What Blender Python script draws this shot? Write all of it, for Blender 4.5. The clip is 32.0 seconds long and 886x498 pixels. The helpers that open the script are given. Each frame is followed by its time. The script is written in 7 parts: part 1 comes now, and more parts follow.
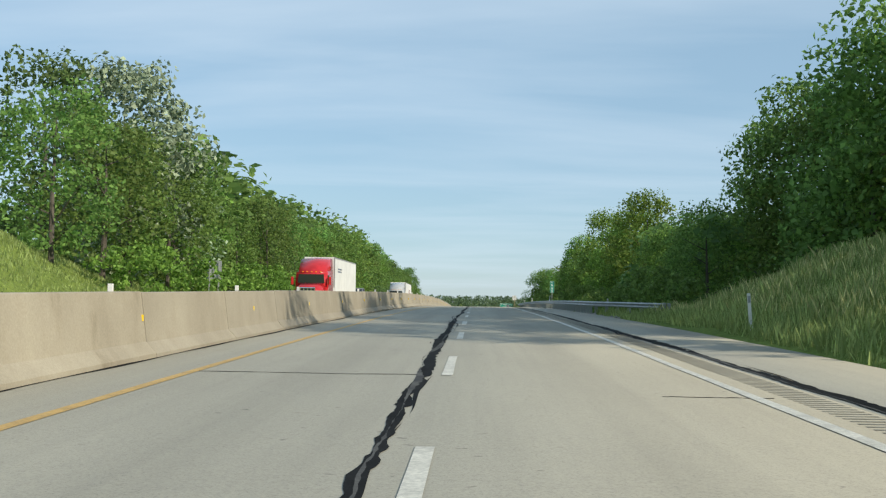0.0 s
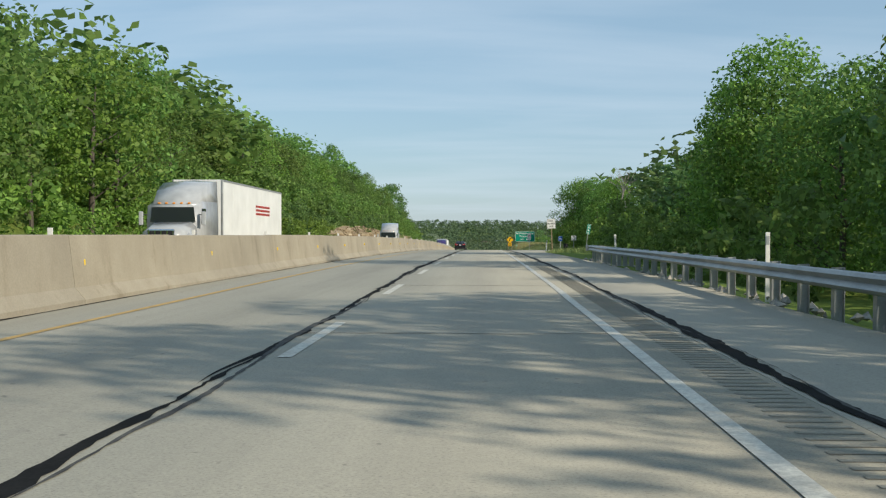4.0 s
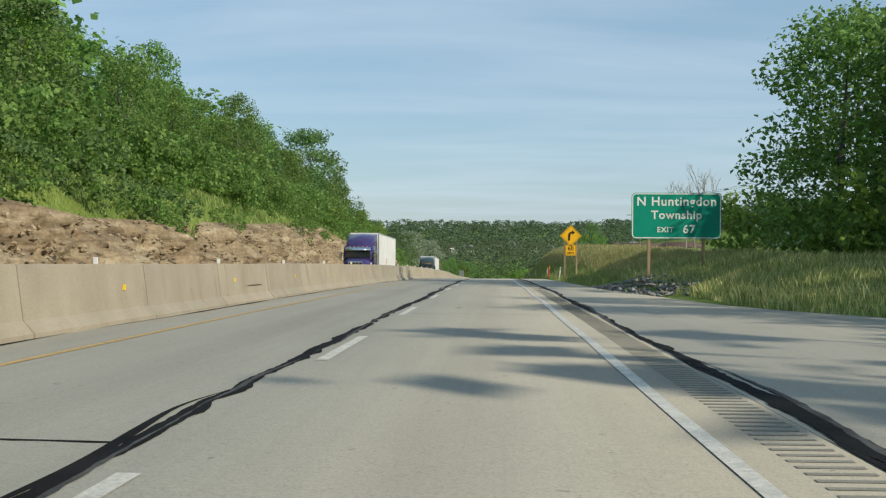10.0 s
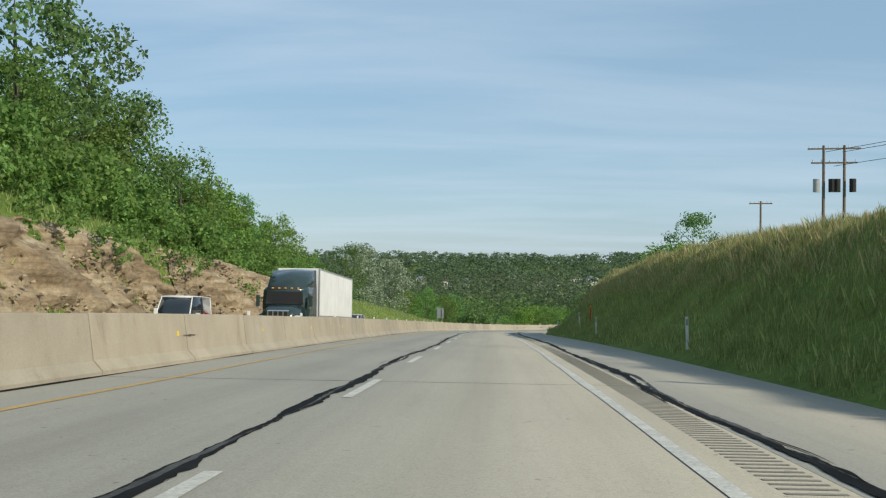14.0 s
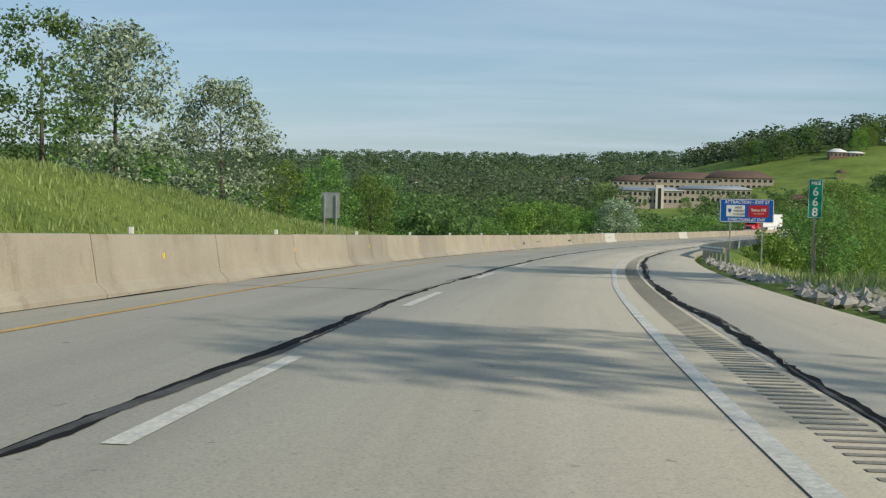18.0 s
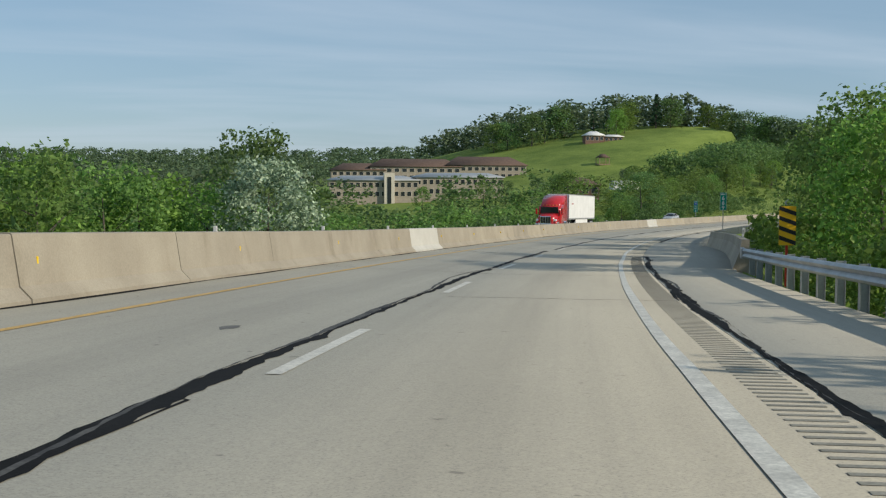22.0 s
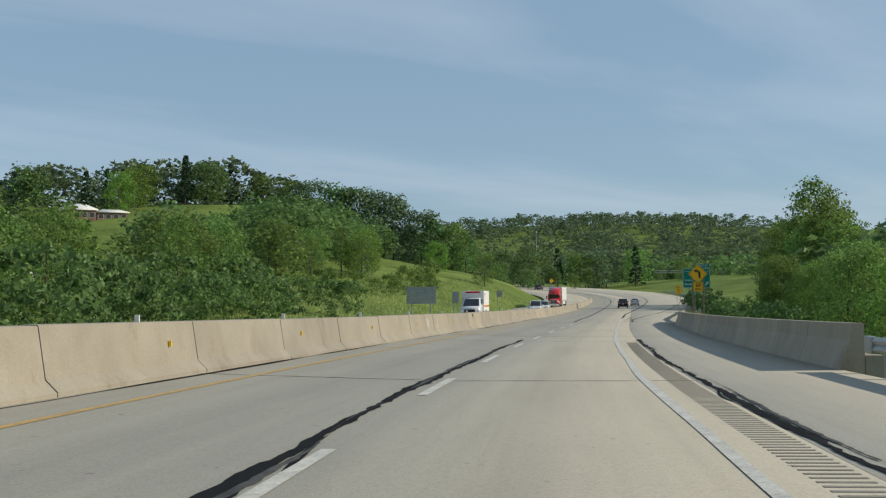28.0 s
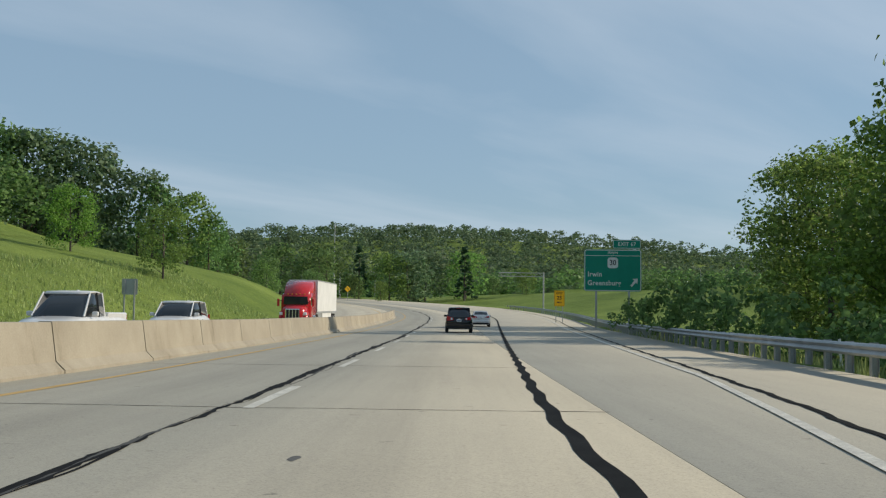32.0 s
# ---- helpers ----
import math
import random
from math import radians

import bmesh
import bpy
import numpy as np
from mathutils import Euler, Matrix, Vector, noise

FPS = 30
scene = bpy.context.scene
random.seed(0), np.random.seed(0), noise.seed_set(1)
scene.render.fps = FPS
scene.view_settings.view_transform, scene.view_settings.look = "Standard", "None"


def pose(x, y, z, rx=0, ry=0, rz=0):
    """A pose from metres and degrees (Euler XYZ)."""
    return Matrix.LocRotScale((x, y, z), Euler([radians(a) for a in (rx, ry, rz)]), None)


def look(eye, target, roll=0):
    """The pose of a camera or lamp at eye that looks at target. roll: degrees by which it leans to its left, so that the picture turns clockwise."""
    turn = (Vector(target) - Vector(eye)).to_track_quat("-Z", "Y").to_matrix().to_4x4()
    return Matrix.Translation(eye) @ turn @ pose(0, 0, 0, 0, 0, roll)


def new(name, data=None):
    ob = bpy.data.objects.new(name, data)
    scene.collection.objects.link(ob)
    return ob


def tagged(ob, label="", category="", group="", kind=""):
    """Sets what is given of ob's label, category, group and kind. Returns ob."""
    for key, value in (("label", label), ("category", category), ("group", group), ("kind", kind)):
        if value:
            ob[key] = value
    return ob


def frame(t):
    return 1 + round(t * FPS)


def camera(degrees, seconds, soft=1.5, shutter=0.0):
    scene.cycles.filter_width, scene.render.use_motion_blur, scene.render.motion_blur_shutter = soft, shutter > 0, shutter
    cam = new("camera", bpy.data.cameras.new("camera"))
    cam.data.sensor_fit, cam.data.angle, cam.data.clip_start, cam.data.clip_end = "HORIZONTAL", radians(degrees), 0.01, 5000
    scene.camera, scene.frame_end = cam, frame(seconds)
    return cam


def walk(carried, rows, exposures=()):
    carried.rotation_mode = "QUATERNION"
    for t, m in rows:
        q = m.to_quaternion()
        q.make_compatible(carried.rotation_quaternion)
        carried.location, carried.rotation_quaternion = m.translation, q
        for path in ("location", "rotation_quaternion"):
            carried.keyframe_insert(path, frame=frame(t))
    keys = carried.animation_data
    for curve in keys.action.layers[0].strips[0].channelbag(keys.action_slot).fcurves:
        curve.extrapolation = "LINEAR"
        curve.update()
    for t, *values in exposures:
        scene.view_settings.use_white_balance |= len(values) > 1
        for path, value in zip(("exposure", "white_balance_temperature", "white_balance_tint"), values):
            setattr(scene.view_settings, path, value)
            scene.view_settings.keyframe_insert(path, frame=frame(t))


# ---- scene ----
# ---------------------------------------------------------------- road axis
# The axis is the lane line between the two eastbound lanes; s runs along it, lat to its right.
CURV = ((-400, 0), (470, 0), (505, -0.469), (540, 1.289), (580, 2.362), (640, 2.127), (700, 1.674), (760, 1.885), (820, 2.313), (880, 1.934), (930, 0.78), (965, 0.25), (1000, 0.0), (1130, 0.0), (1160, -2.6), (1400, -2.6), (1450, 0), (1800, 0))
GRADE = ((-400, 1.2), (0, 1.35), (100, -0.17), (200, -1.52), (300, -2.63), (400, -3.95), (500, -5.48), (600, -6.02), (700, -4.98), (800, -3.31), (900, -1.82), (1000, -0.73), (1100, 0.3), (1180, 2.4), (1350, 3.0), (1800, 3.0))
S_AX = np.arange(-300.0, 1500.0, 1.0)
_k = np.interp(S_AX, *zip(*CURV)) * 1e-3
H_AX = np.concatenate([[0], np.cumsum((_k[1:] + _k[:-1]) / 2)])
H_AX -= np.interp(0, S_AX, H_AX)
_hm = (H_AX[1:] + H_AX[:-1]) / 2
X_AX = np.concatenate([[0], np.cumsum(np.sin(_hm))])
Y_AX = np.concatenate([[0], np.cumsum(np.cos(_hm))])
X_AX += -1.98 - np.interp(0, S_AX, X_AX)
Y_AX -= np.interp(0, S_AX, Y_AX)
_g = np.interp(S_AX, *zip(*GRADE)) * 1e-2
Z_AX = np.concatenate([[0], np.cumsum((_g[1:] + _g[:-1]) / 2)])
Z_AX += 0.01 - np.interp(0, S_AX, Z_AX)


# the carriageway is banked on the right-hand curve: its left half rises by this much a metre
BANKING = ((-400, 0.0), (665, 0.0), (700, 0.033), (985, 0.033), (1030, 0.0), (1800, 0.0))


def banked(s, lat):
    return np.interp(s, *zip(*BANKING)) * np.clip(-np.asarray(lat, float), 0, 6)


def axis(s):
    return tuple(float(np.interp(s, S_AX, a)) for a in (X_AX, Y_AX, Z_AX, H_AX))


def P(s, lat, z=0.0):
    """World place at s along the road, lat metres right of the axis, z above the road."""
    x, y, zz, h = axis(s)
    return Vector((x + math.cos(h) * lat, y - math.sin(h) * lat, zz + z + float(banked(s, lat))))


def PV(s, lat, z=0.0):
    """The same for arrays: N x 3."""
    s, lat, z = np.broadcast_arrays(np.asarray(s, float), np.asarray(lat, float), np.asarray(z, float))
    x, y, zz, h = (np.interp(s, S_AX, a) for a in (X_AX, Y_AX, Z_AX, H_AX))
    return np.stack([x + np.cos(h) * lat, y - np.sin(h) * lat, zz + z + banked(s, lat)], -1)


def on_road(s, lat, z=0.0, turn=0.0):
    """A pose whose +y runs along the road and +x to the right, turned by degrees to the left."""
    m = pose(0, 0, 0, 0, 0, turn - math.degrees(axis(s)[3]))
    m.translation = P(s, lat, z)
    return m


def road_coords(x, y):
    """s and lat of world places (arrays), by the nearest point of the axis."""
    x, y = np.asarray(x, float), np.asarray(y, float)
    step = 6
    ax, ay, ah, asx = X_AX[::step], Y_AX[::step], H_AX[::step], S_AX[::step]
    out_s, out_l = np.empty(x.shape), np.empty(x.shape)
    fx, fy, fs, fl = x.ravel(), y.ravel(), out_s.ravel(), out_l.ravel()
    for i in range(0, len(fx), 4000):
        d = (fx[i:i + 4000, None] - ax) ** 2 + (fy[i:i + 4000, None] - ay) ** 2
        j = d.argmin(1)
        dx, dy = fx[i:i + 4000] - ax[j], fy[i:i + 4000] - ay[j]
        fs[i:i + 4000] = asx[j] + dx * np.sin(ah[j]) + dy * np.cos(ah[j])
        fl[i:i + 4000] = dx * np.cos(ah[j]) - dy * np.sin(ah[j])
    return out_s, out_l
# ---------------------------------------------------------------- camera
def aimed(x, y, z, yaw, pitch, roll):
    return pose(x, y, z, 0, 0, yaw) @ pose(0, 0, 0, 90 + pitch) @ pose(0, 0, 0, 0, 0, roll)


PATH = [
    (0.0, aimed(-1.60, 0.00, 1.28, 1.74, 2.69, 0.75)),
    (0.5, aimed(-1.19, 16.09, 1.44, 1.67, 2.20, 0.48)),
    (1.0, aimed(-0.90, 32.16, 1.58, 1.46, 3.67, 0.29)),
    (1.5, aimed(-0.67, 48.21, 1.69, 1.41, 2.72, 0.17)),
    (2.0, aimed(-0.42, 64.20, 1.78, 1.64, -0.76, 0.07)),
    (2.5, aimed(-0.31, 80.10, 1.86, 1.80, -1.27, -0.05)),
    (3.0, aimed(-0.14, 95.94, 1.89, 1.88, -1.28, -0.07)),
    (3.5, aimed(-0.00, 111.75, 1.87, 2.05, -1.05, 0.00)),
    (4.0, aimed(0.07, 127.58, 1.80, 2.22, -1.31, 0.03)),
    (4.5, aimed(0.11, 143.43, 1.68, 2.32, -0.95, 0.08)),
    (5.0, aimed(0.14, 159.30, 1.52, 2.39, -1.09, 0.15)),
    (5.5, aimed(0.17, 175.18, 1.33, 2.48, -1.22, 0.17)),
    (6.0, aimed(0.23, 191.08, 1.10, 2.59, -1.36, 0.14)),
    (6.5, aimed(0.32, 207.00, 0.86, 2.68, -1.50, 0.07)),
    (7.0, aimed(0.43, 222.95, 0.59, 2.65, -1.28, 0.04)),
    (7.5, aimed(0.46, 238.92, 0.30, 2.67, -0.57, 0.02)),
    (8.0, aimed(0.44, 254.92, -0.02, 2.79, -1.14, 0.05)),
    (8.5, aimed(0.39, 270.94, -0.35, 2.73, -2.03, 0.10)),
    (9.0, aimed(0.30, 286.95, -0.71, 2.80, -1.58, 0.17)),
    (9.5, aimed(0.26, 302.93, -1.11, 2.77, -1.22, 0.21)),
    (10.0, aimed(0.19, 318.88, -1.55, 2.76, -1.16, 0.22)),
    (10.5, aimed(0.08, 334.86, -2.02, 2.76, -1.82, 0.34)),
    (11.0, aimed(0.03, 350.80, -2.55, 2.96, -3.06, 0.49)),
    (11.5, aimed(0.00, 366.66, -3.12, 2.97, -0.66, 0.67)),
    (12.0, aimed(0.05, 382.36, -3.71, 2.94, -0.04, 0.79)),
    (12.5, aimed(0.09, 397.89, -4.33, 3.10, -1.19, 0.76)),
    (13.0, aimed(0.13, 413.31, -4.98, 2.90, 0.98, 0.86)),
    (13.5, aimed(0.12, 428.74, -5.64, 2.94, -0.30, 0.74)),
    (14.0, aimed(0.07, 444.21, -6.31, 2.68, 0.75, 0.65)),
    (14.5, aimed(0.07, 459.74, -7.02, 2.33, 0.60, 0.64)),
    (15.0, aimed(0.08, 475.26, -7.79, 2.28, -1.24, 0.50)),
    (15.5, aimed(-0.11, 490.79, -8.57, 2.58, -3.64, 0.32)),
    (16.0, aimed(-0.30, 506.33, -9.41, 2.66, -3.58, 0.44)),
    (16.5, aimed(-0.38, 521.88, -10.30, 2.57, -3.52, 0.64)),
    (17.0, aimed(-0.33, 537.41, -11.17, 2.37, -3.43, 0.83)),
    (17.5, aimed(0.03, 552.91, -12.07, 2.03, -3.34, 0.95)),
    (18.0, aimed(0.79, 568.37, -12.99, 1.44, -4.26, 0.84)),
    (18.5, aimed(2.04, 583.77, -13.93, -0.08, -4.34, 0.60)),
    (19.0, aimed(3.74, 599.10, -14.86, -1.77, -3.94, 0.35)),
    (19.5, aimed(5.99, 614.40, -15.76, -3.49, -0.97, 0.22)),
    (20.0, aimed(8.74, 629.65, -16.62, -5.10, -3.16, 0.16)),
    (20.5, aimed(11.96, 644.83, -17.50, -6.86, -0.63, 0.21)),
    (21.0, aimed(15.65, 659.92, -18.34, -8.66, -1.18, 0.25)),
    (21.5, aimed(19.83, 674.88, -19.15, -10.52, 0.40, 0.34)),
    (22.0, aimed(24.46, 689.73, -19.94, -12.38, -3.89, 0.19)),
    (22.5, aimed(29.48, 704.48, -20.68, -14.27, -1.32, 0.19)),
    (23.0, aimed(34.90, 719.10, -21.40, -15.69, 0.02, 0.08)),
    (23.5, aimed(40.73, 733.59, -22.10, -17.59, -2.60, 0.10)),
    (24.0, aimed(46.90, 747.96, -22.77, -18.97, 0.62, 0.28)),
    (24.5, aimed(53.35, 762.21, -23.41, -20.74, -0.60, 0.32)),
    (25.0, aimed(60.23, 776.25, -24.01, -22.78, 0.48, 0.30)),
    (25.5, aimed(67.71, 790.02, -24.57, -25.13, 1.56, 0.40)),
    (26.0, aimed(75.81, 803.47, -25.07, -27.24, 1.92, 0.49)),
    (26.5, aimed(84.47, 816.63, -25.53, -29.42, 2.26, 0.43)),
    (27.0, aimed(93.64, 829.51, -25.96, -31.38, 2.29, 0.17)),
    (27.5, aimed(103.23, 842.12, -26.34, -33.13, 2.32, -0.19)),
    (28.0, aimed(113.23, 854.45, -26.68, -34.60, 2.36, -0.69)),
    (28.5, aimed(123.59, 866.50, -26.98, -35.84, 2.39, -1.24)),
    (29.0, aimed(134.25, 878.29, -27.25, -37.11, 1.83, -1.38)),
    (29.5, aimed(144.97, 890.05, -27.51, -38.49, 1.73, -1.00)),
    (30.0, aimed(155.82, 901.76, -27.76, -39.71, 3.65, -0.44)),
    (30.5, aimed(166.93, 913.23, -27.90, -40.63, 2.98, 0.20)),
    (31.0, aimed(178.20, 924.56, -28.05, -41.55, 3.67, 0.76)),
    (31.5, aimed(189.61, 935.78, -28.25, -42.85, 3.11, 0.92)),
    (32.0, aimed(201.11, 946.92, -28.47, -44.01, 3.40, 0.71)),
]
cam = camera(44.76, 32.0, soft=1.25)
# the clip's camera sets its exposure as it goes
walk(cam, PATH, [(0, .12, 6500, 7), (1, .18, 6500, 7), (2, 0, 6500, 8), (3, .1, 6500, 8), (4, 0, 6500, 8), (9, -.03, 6500, 8), (15, -.05, 6400, 8), (18, -.17, 6450, 9), (20, -.18, 6400, 10), (22, -.26, 6400, 10), (24, -.15, 6500, 10), (26, -.26, 6500, 10), (29, -.28, 6500, 10), (32, -.22, 6600, 10)])

# ---------------------------------------------------------------- sky and sun
SUN_AZ, SUN_EL = 125.0, 26.5      # degrees clockwise from +y, and up
world = bpy.data.worlds.new("sky")
scene.world = world
world.use_nodes = True
wn, wl = world.node_tree.nodes, world.node_tree.links
wn.clear()
w_out = wn.new("ShaderNodeOutputWorld")
w_bg = wn.new("ShaderNodeBackground")
w_bg.inputs["Strength"].default_value = 0.15
w_sky = wn.new("ShaderNodeTexSky")
w_sky.sky_type = "NISHITA"
w_sky.sun_disc = False
w_sky.sun_elevation, w_sky.sun_rotation = radians(SUN_EL), radians(SUN_AZ)
w_sky.air_density, w_sky.dust_density, w_sky.ozone_density = 1.0, 0.2, 3.0
# thin streaks of high cloud
w_tc = wn.new("ShaderNodeTexCoord")
w_sep = wn.new("ShaderNodeSeparateXYZ")
wl.new(w_tc.outputs["Generated"], w_sep.inputs[0])
w_add = wn.new("ShaderNodeMath"); w_add.operation = "ADD"; w_add.inputs[1].default_value = 0.10
wl.new(w_sep.outputs["Z"], w_add.inputs[0])
w_div = wn.new("ShaderNodeVectorMath"); w_div.operation = "DIVIDE"
w_com = wn.new("ShaderNodeCombineXYZ")
for i in range(3):
    wl.new(w_add.outputs[0], w_com.inputs[i])
wl.new(w_tc.outputs["Generated"], w_div.inputs[0])
wl.new(w_com.outputs[0], w_div.inputs[1])
w_map = wn.new("ShaderNodeMapping")
w_map.inputs["Scale"].default_value = (0.45, 1.25, 0.0)
w_map.inputs["Rotation"].default_value = (0, 0, radians(-8))
w_map.inputs["Location"].default_value = (1.3, 0.35, 0)
wl.new(w_div.outputs[0], w_map.inputs[0])
w_noi = wn.new("ShaderNodeTexNoise")
w_noi.inputs["Scale"].default_value, w_noi.inputs["Detail"].default_value, w_noi.inputs["Roughness"].default_value = 0.9, 7.0, 0.52
w_noi.inputs["Distortion"].default_value = 0.35
wl.new(w_map.outputs[0], w_noi.inputs["Vector"])
w_ramp = wn.new("ShaderNodeValToRGB")
w_ramp.color_ramp.elements[0].position, w_ramp.color_ramp.elements[0].color = 0.42, (0, 0, 0, 1)
w_ramp.color_ramp.elements[1].position, w_ramp.color_ramp.elements[1].color = 0.76, (0.5, 0.5, 0.5, 1)
wl.new(w_noi.outputs["Fac"], w_ramp.inputs[0])
w_mix = wn.new("ShaderNodeMixRGB")
w_mix.inputs["Color2"].default_value = (4.6, 5.3, 6.1, 1)
wl.new(w_ramp.outputs[0], w_mix.inputs["Fac"])
# a thin even summer haze over the clear sky
w_haze = wn.new("ShaderNodeMixRGB")
w_haze.inputs["Fac"].default_value = 0.72
w_haze.inputs["Color2"].default_value = (2.15, 3.15, 4.1, 1)
wl.new(w_sky.outputs[0], w_haze.inputs["Color1"])
wl.new(w_haze.outputs[0], w_mix.inputs["Color1"])
wl.new(w_mix.outputs[0], w_bg.inputs["Color"])
wl.new(w_bg.outputs[0], w_out.inputs["Surface"])

sun = new("sun", bpy.data.lights.new("sun", "SUN"))
sun.data.energy, sun.data.angle, sun.data.color = 4.5, radians(0.55), (1.0, 0.9, 0.74)
_sd = Vector((math.sin(radians(SUN_AZ)) * math.cos(radians(SUN_EL)), math.cos(radians(SUN_AZ)) * math.cos(radians(SUN_EL)), math.sin(radians(SUN_EL))))
sun.matrix_world = look(_sd * 300, (0, 0, 0))
# ---------------------------------------------------------------- materials
def material(name, color, rough=0.7, metal=0.0, spec=0.4):
    m = bpy.data.materials.new(name)
    m.use_nodes = True
    b = m.node_tree.nodes["Principled BSDF"]
    b.inputs["Base Color"].default_value = (*color, 1)
    b.inputs["Roughness"].default_value = rough
    b.inputs["Metallic"].default_value = metal
    b.inputs["Specular IOR Level"].default_value = spec
    return m


def nodes_of(m):
    return m.node_tree.nodes, m.node_tree.links, m.node_tree.nodes["Principled BSDF"]


def noise_node(m, scale, detail=4.0, rough=0.55, stretch=(1, 1, 1), coords="Object"):
    n, l, b = nodes_of(m)
    tc, mp, nz = n.new("ShaderNodeTexCoord"), n.new("ShaderNodeMapping"), n.new("ShaderNodeTexNoise")
    mp.inputs["Scale"].default_value = stretch
    nz.inputs["Scale"].default_value, nz.inputs["Detail"].default_value, nz.inputs["Roughness"].default_value = scale, detail, rough
    l.new(tc.outputs[coords], mp.inputs[0])
    l.new(mp.outputs[0], nz.inputs["Vector"])
    return nz.outputs["Fac"]


def ramp(m, fac, stops):
    n, l, b = nodes_of(m)
    r = n.new("ShaderNodeValToRGB")
    while len(r.color_ramp.elements) < len(stops):
        r.color_ramp.elements.new(0.5)
    for e, (p, c) in zip(r.color_ramp.elements, stops):
        e.position = p
        e.color = (*c, 1) if len(c) == 3 else c
    l.new(fac, r.inputs[0])
    return r.outputs["Color"]


def mixed(m, fac, a, b_, kind="MIX"):
    n, l, b = nodes_of(m)
    x = n.new("ShaderNodeMixRGB")
    x.blend_type = kind
    for sock, v in ((x.inputs["Fac"], fac), (x.inputs["Color1"], a), (x.inputs["Color2"], b_)):
        if isinstance(v, (int, float)):
            sock.default_value = v
        elif isinstance(v, tuple):
            sock.default_value = (*v, 1)
        else:
            l.new(v, sock)
    return x.outputs["Color"]


def bump(m, fac, strength=0.3, dist=0.02):
    n, l, b = nodes_of(m)
    bp = n.new("ShaderNodeBump")
    bp.inputs["Strength"].default_value, bp.inputs["Distance"].default_value = strength, dist
    l.new(fac, bp.inputs["Height"])
    l.new(bp.outputs[0], b.inputs["Normal"])


def grainy(name, dark, light, scale=3.0, rough=0.85, fine=40.0, amount=0.25, bumpy=0.3, dist=0.01, stretch=(1, 1, 1), metal=0.0, spec=0.3):
    """A surface with broad stains between two colours and a fine grain on top."""
    m = material(name, light, rough, metal, spec)
    n, l, b = nodes_of(m)
    broad = noise_node(m, scale, 5.0, 0.6, stretch)
    grain = noise_node(m, fine, 3.0, 0.7)
    c = ramp(m, broad, ((0.3, dark), (0.7, light)))
    g = ramp(m, grain, ((0.3, (1 - amount,) * 3), (0.7, (1 + amount * 0.4,) * 3)))
    l.new(mixed(m, 1.0, c, g, "MULTIPLY"), b.inputs["Base Color"])
    bump(m, grain, bumpy, dist)
    return m


def foliage(name, dark, light, trans=0.25):
    m = material(name, light, 0.55, 0, 0.3)
    n, l, b = nodes_of(m)
    geo, info = n.new("ShaderNodeNewGeometry"), n.new("ShaderNodeObjectInfo")
    c = ramp(m, geo.outputs["Random Per Island"], ((0.0, dark), (0.75, light), (1.0, tuple(min(1, v * 1.45) for v in light))))
    hs = n.new("ShaderNodeHueSaturation")
    mr = n.new("ShaderNodeMapRange")
    mr.inputs["To Min"].default_value, mr.inputs["To Max"].default_value = 0.488, 0.525
    mv = n.new("ShaderNodeMapRange")
    mv.inputs["To Min"].default_value, mv.inputs["To Max"].default_value = 0.85, 1.3
    l.new(info.outputs["Random"], mr.inputs["Value"])
    l.new(info.outputs["Random"], mv.inputs["Value"])
    l.new(mr.outputs[0], hs.inputs["Hue"])
    l.new(mv.outputs[0], hs.inputs["Value"])
    l.new(c, hs.inputs["Color"])
    l.new(hs.outputs[0], b.inputs["Base Color"])
    tr, mx = n.new("ShaderNodeBsdfTranslucent"), n.new("ShaderNodeMixShader")
    l.new(hs.outputs[0], tr.inputs["Color"])
    mx.inputs[0].default_value = trans
    l.new(b.outputs[0], mx.inputs[1])
    l.new(tr.outputs[0], mx.inputs[2])
    l.new(mx.outputs[0], n["Material Output"].inputs["Surface"])
    return m


M_LEAF = foliage("leaf_green", (0.095, 0.155, 0.036), (0.205, 0.31, 0.078), 0.55)
M_LEAF_DARK = foliage("leaf_dark", (0.075, 0.13, 0.042), (0.165, 0.255, 0.08), 0.5)
M_LEAF_LIGHT = foliage("leaf_light", (0.1, 0.17, 0.03), (0.21, 0.315, 0.06), 0.45)
M_LEAF_PALE = foliage("leaf_pale", (0.1, 0.15, 0.08), (0.36, 0.43, 0.29), 0.3)
# leaves for distant trees: the haze of distance is put into this greyer, bluer green
M_LEAF_HAZED = foliage("leaf_hazed", (0.075, 0.115, 0.06), (0.15, 0.21, 0.105), 0.4)
M_CONIFER = foliage("needles", (0.025, 0.055, 0.026), (0.06, 0.11, 0.048), 0.2)
M_GRASS = foliage("grass_blades", (0.2, 0.24, 0.075), (0.36, 0.41, 0.15), 0.6)
M_GRASS_DRY = foliage("grass_seed_heads", (0.32, 0.3, 0.12), (0.56, 0.49, 0.25), 0.5)
M_BARK = grainy("bark", (0.06, 0.05, 0.04), (0.16, 0.14, 0.115), 2.0, 0.9, 25, 0.4, 0.6, 0.03, (1, 1, 0.2))
M_BARK_PALE = grainy("bark_pale", (0.2, 0.18, 0.15), (0.42, 0.39, 0.33), 2.0, 0.9, 25, 0.4, 0.6, 0.03, (1, 1, 0.2))
M_STEEL = grainy("galvanised_steel", (0.32, 0.33, 0.33), (0.47, 0.48, 0.48), 1.5, 0.5, 30, 0.15, 0.1, 0.002, metal=0.55)
M_WOOD = grainy("weathered_wood", (0.2, 0.14, 0.08), (0.42, 0.32, 0.2), 3, 0.8, 30, 0.3, 0.3, 0.004, (1, 1, 0.1))
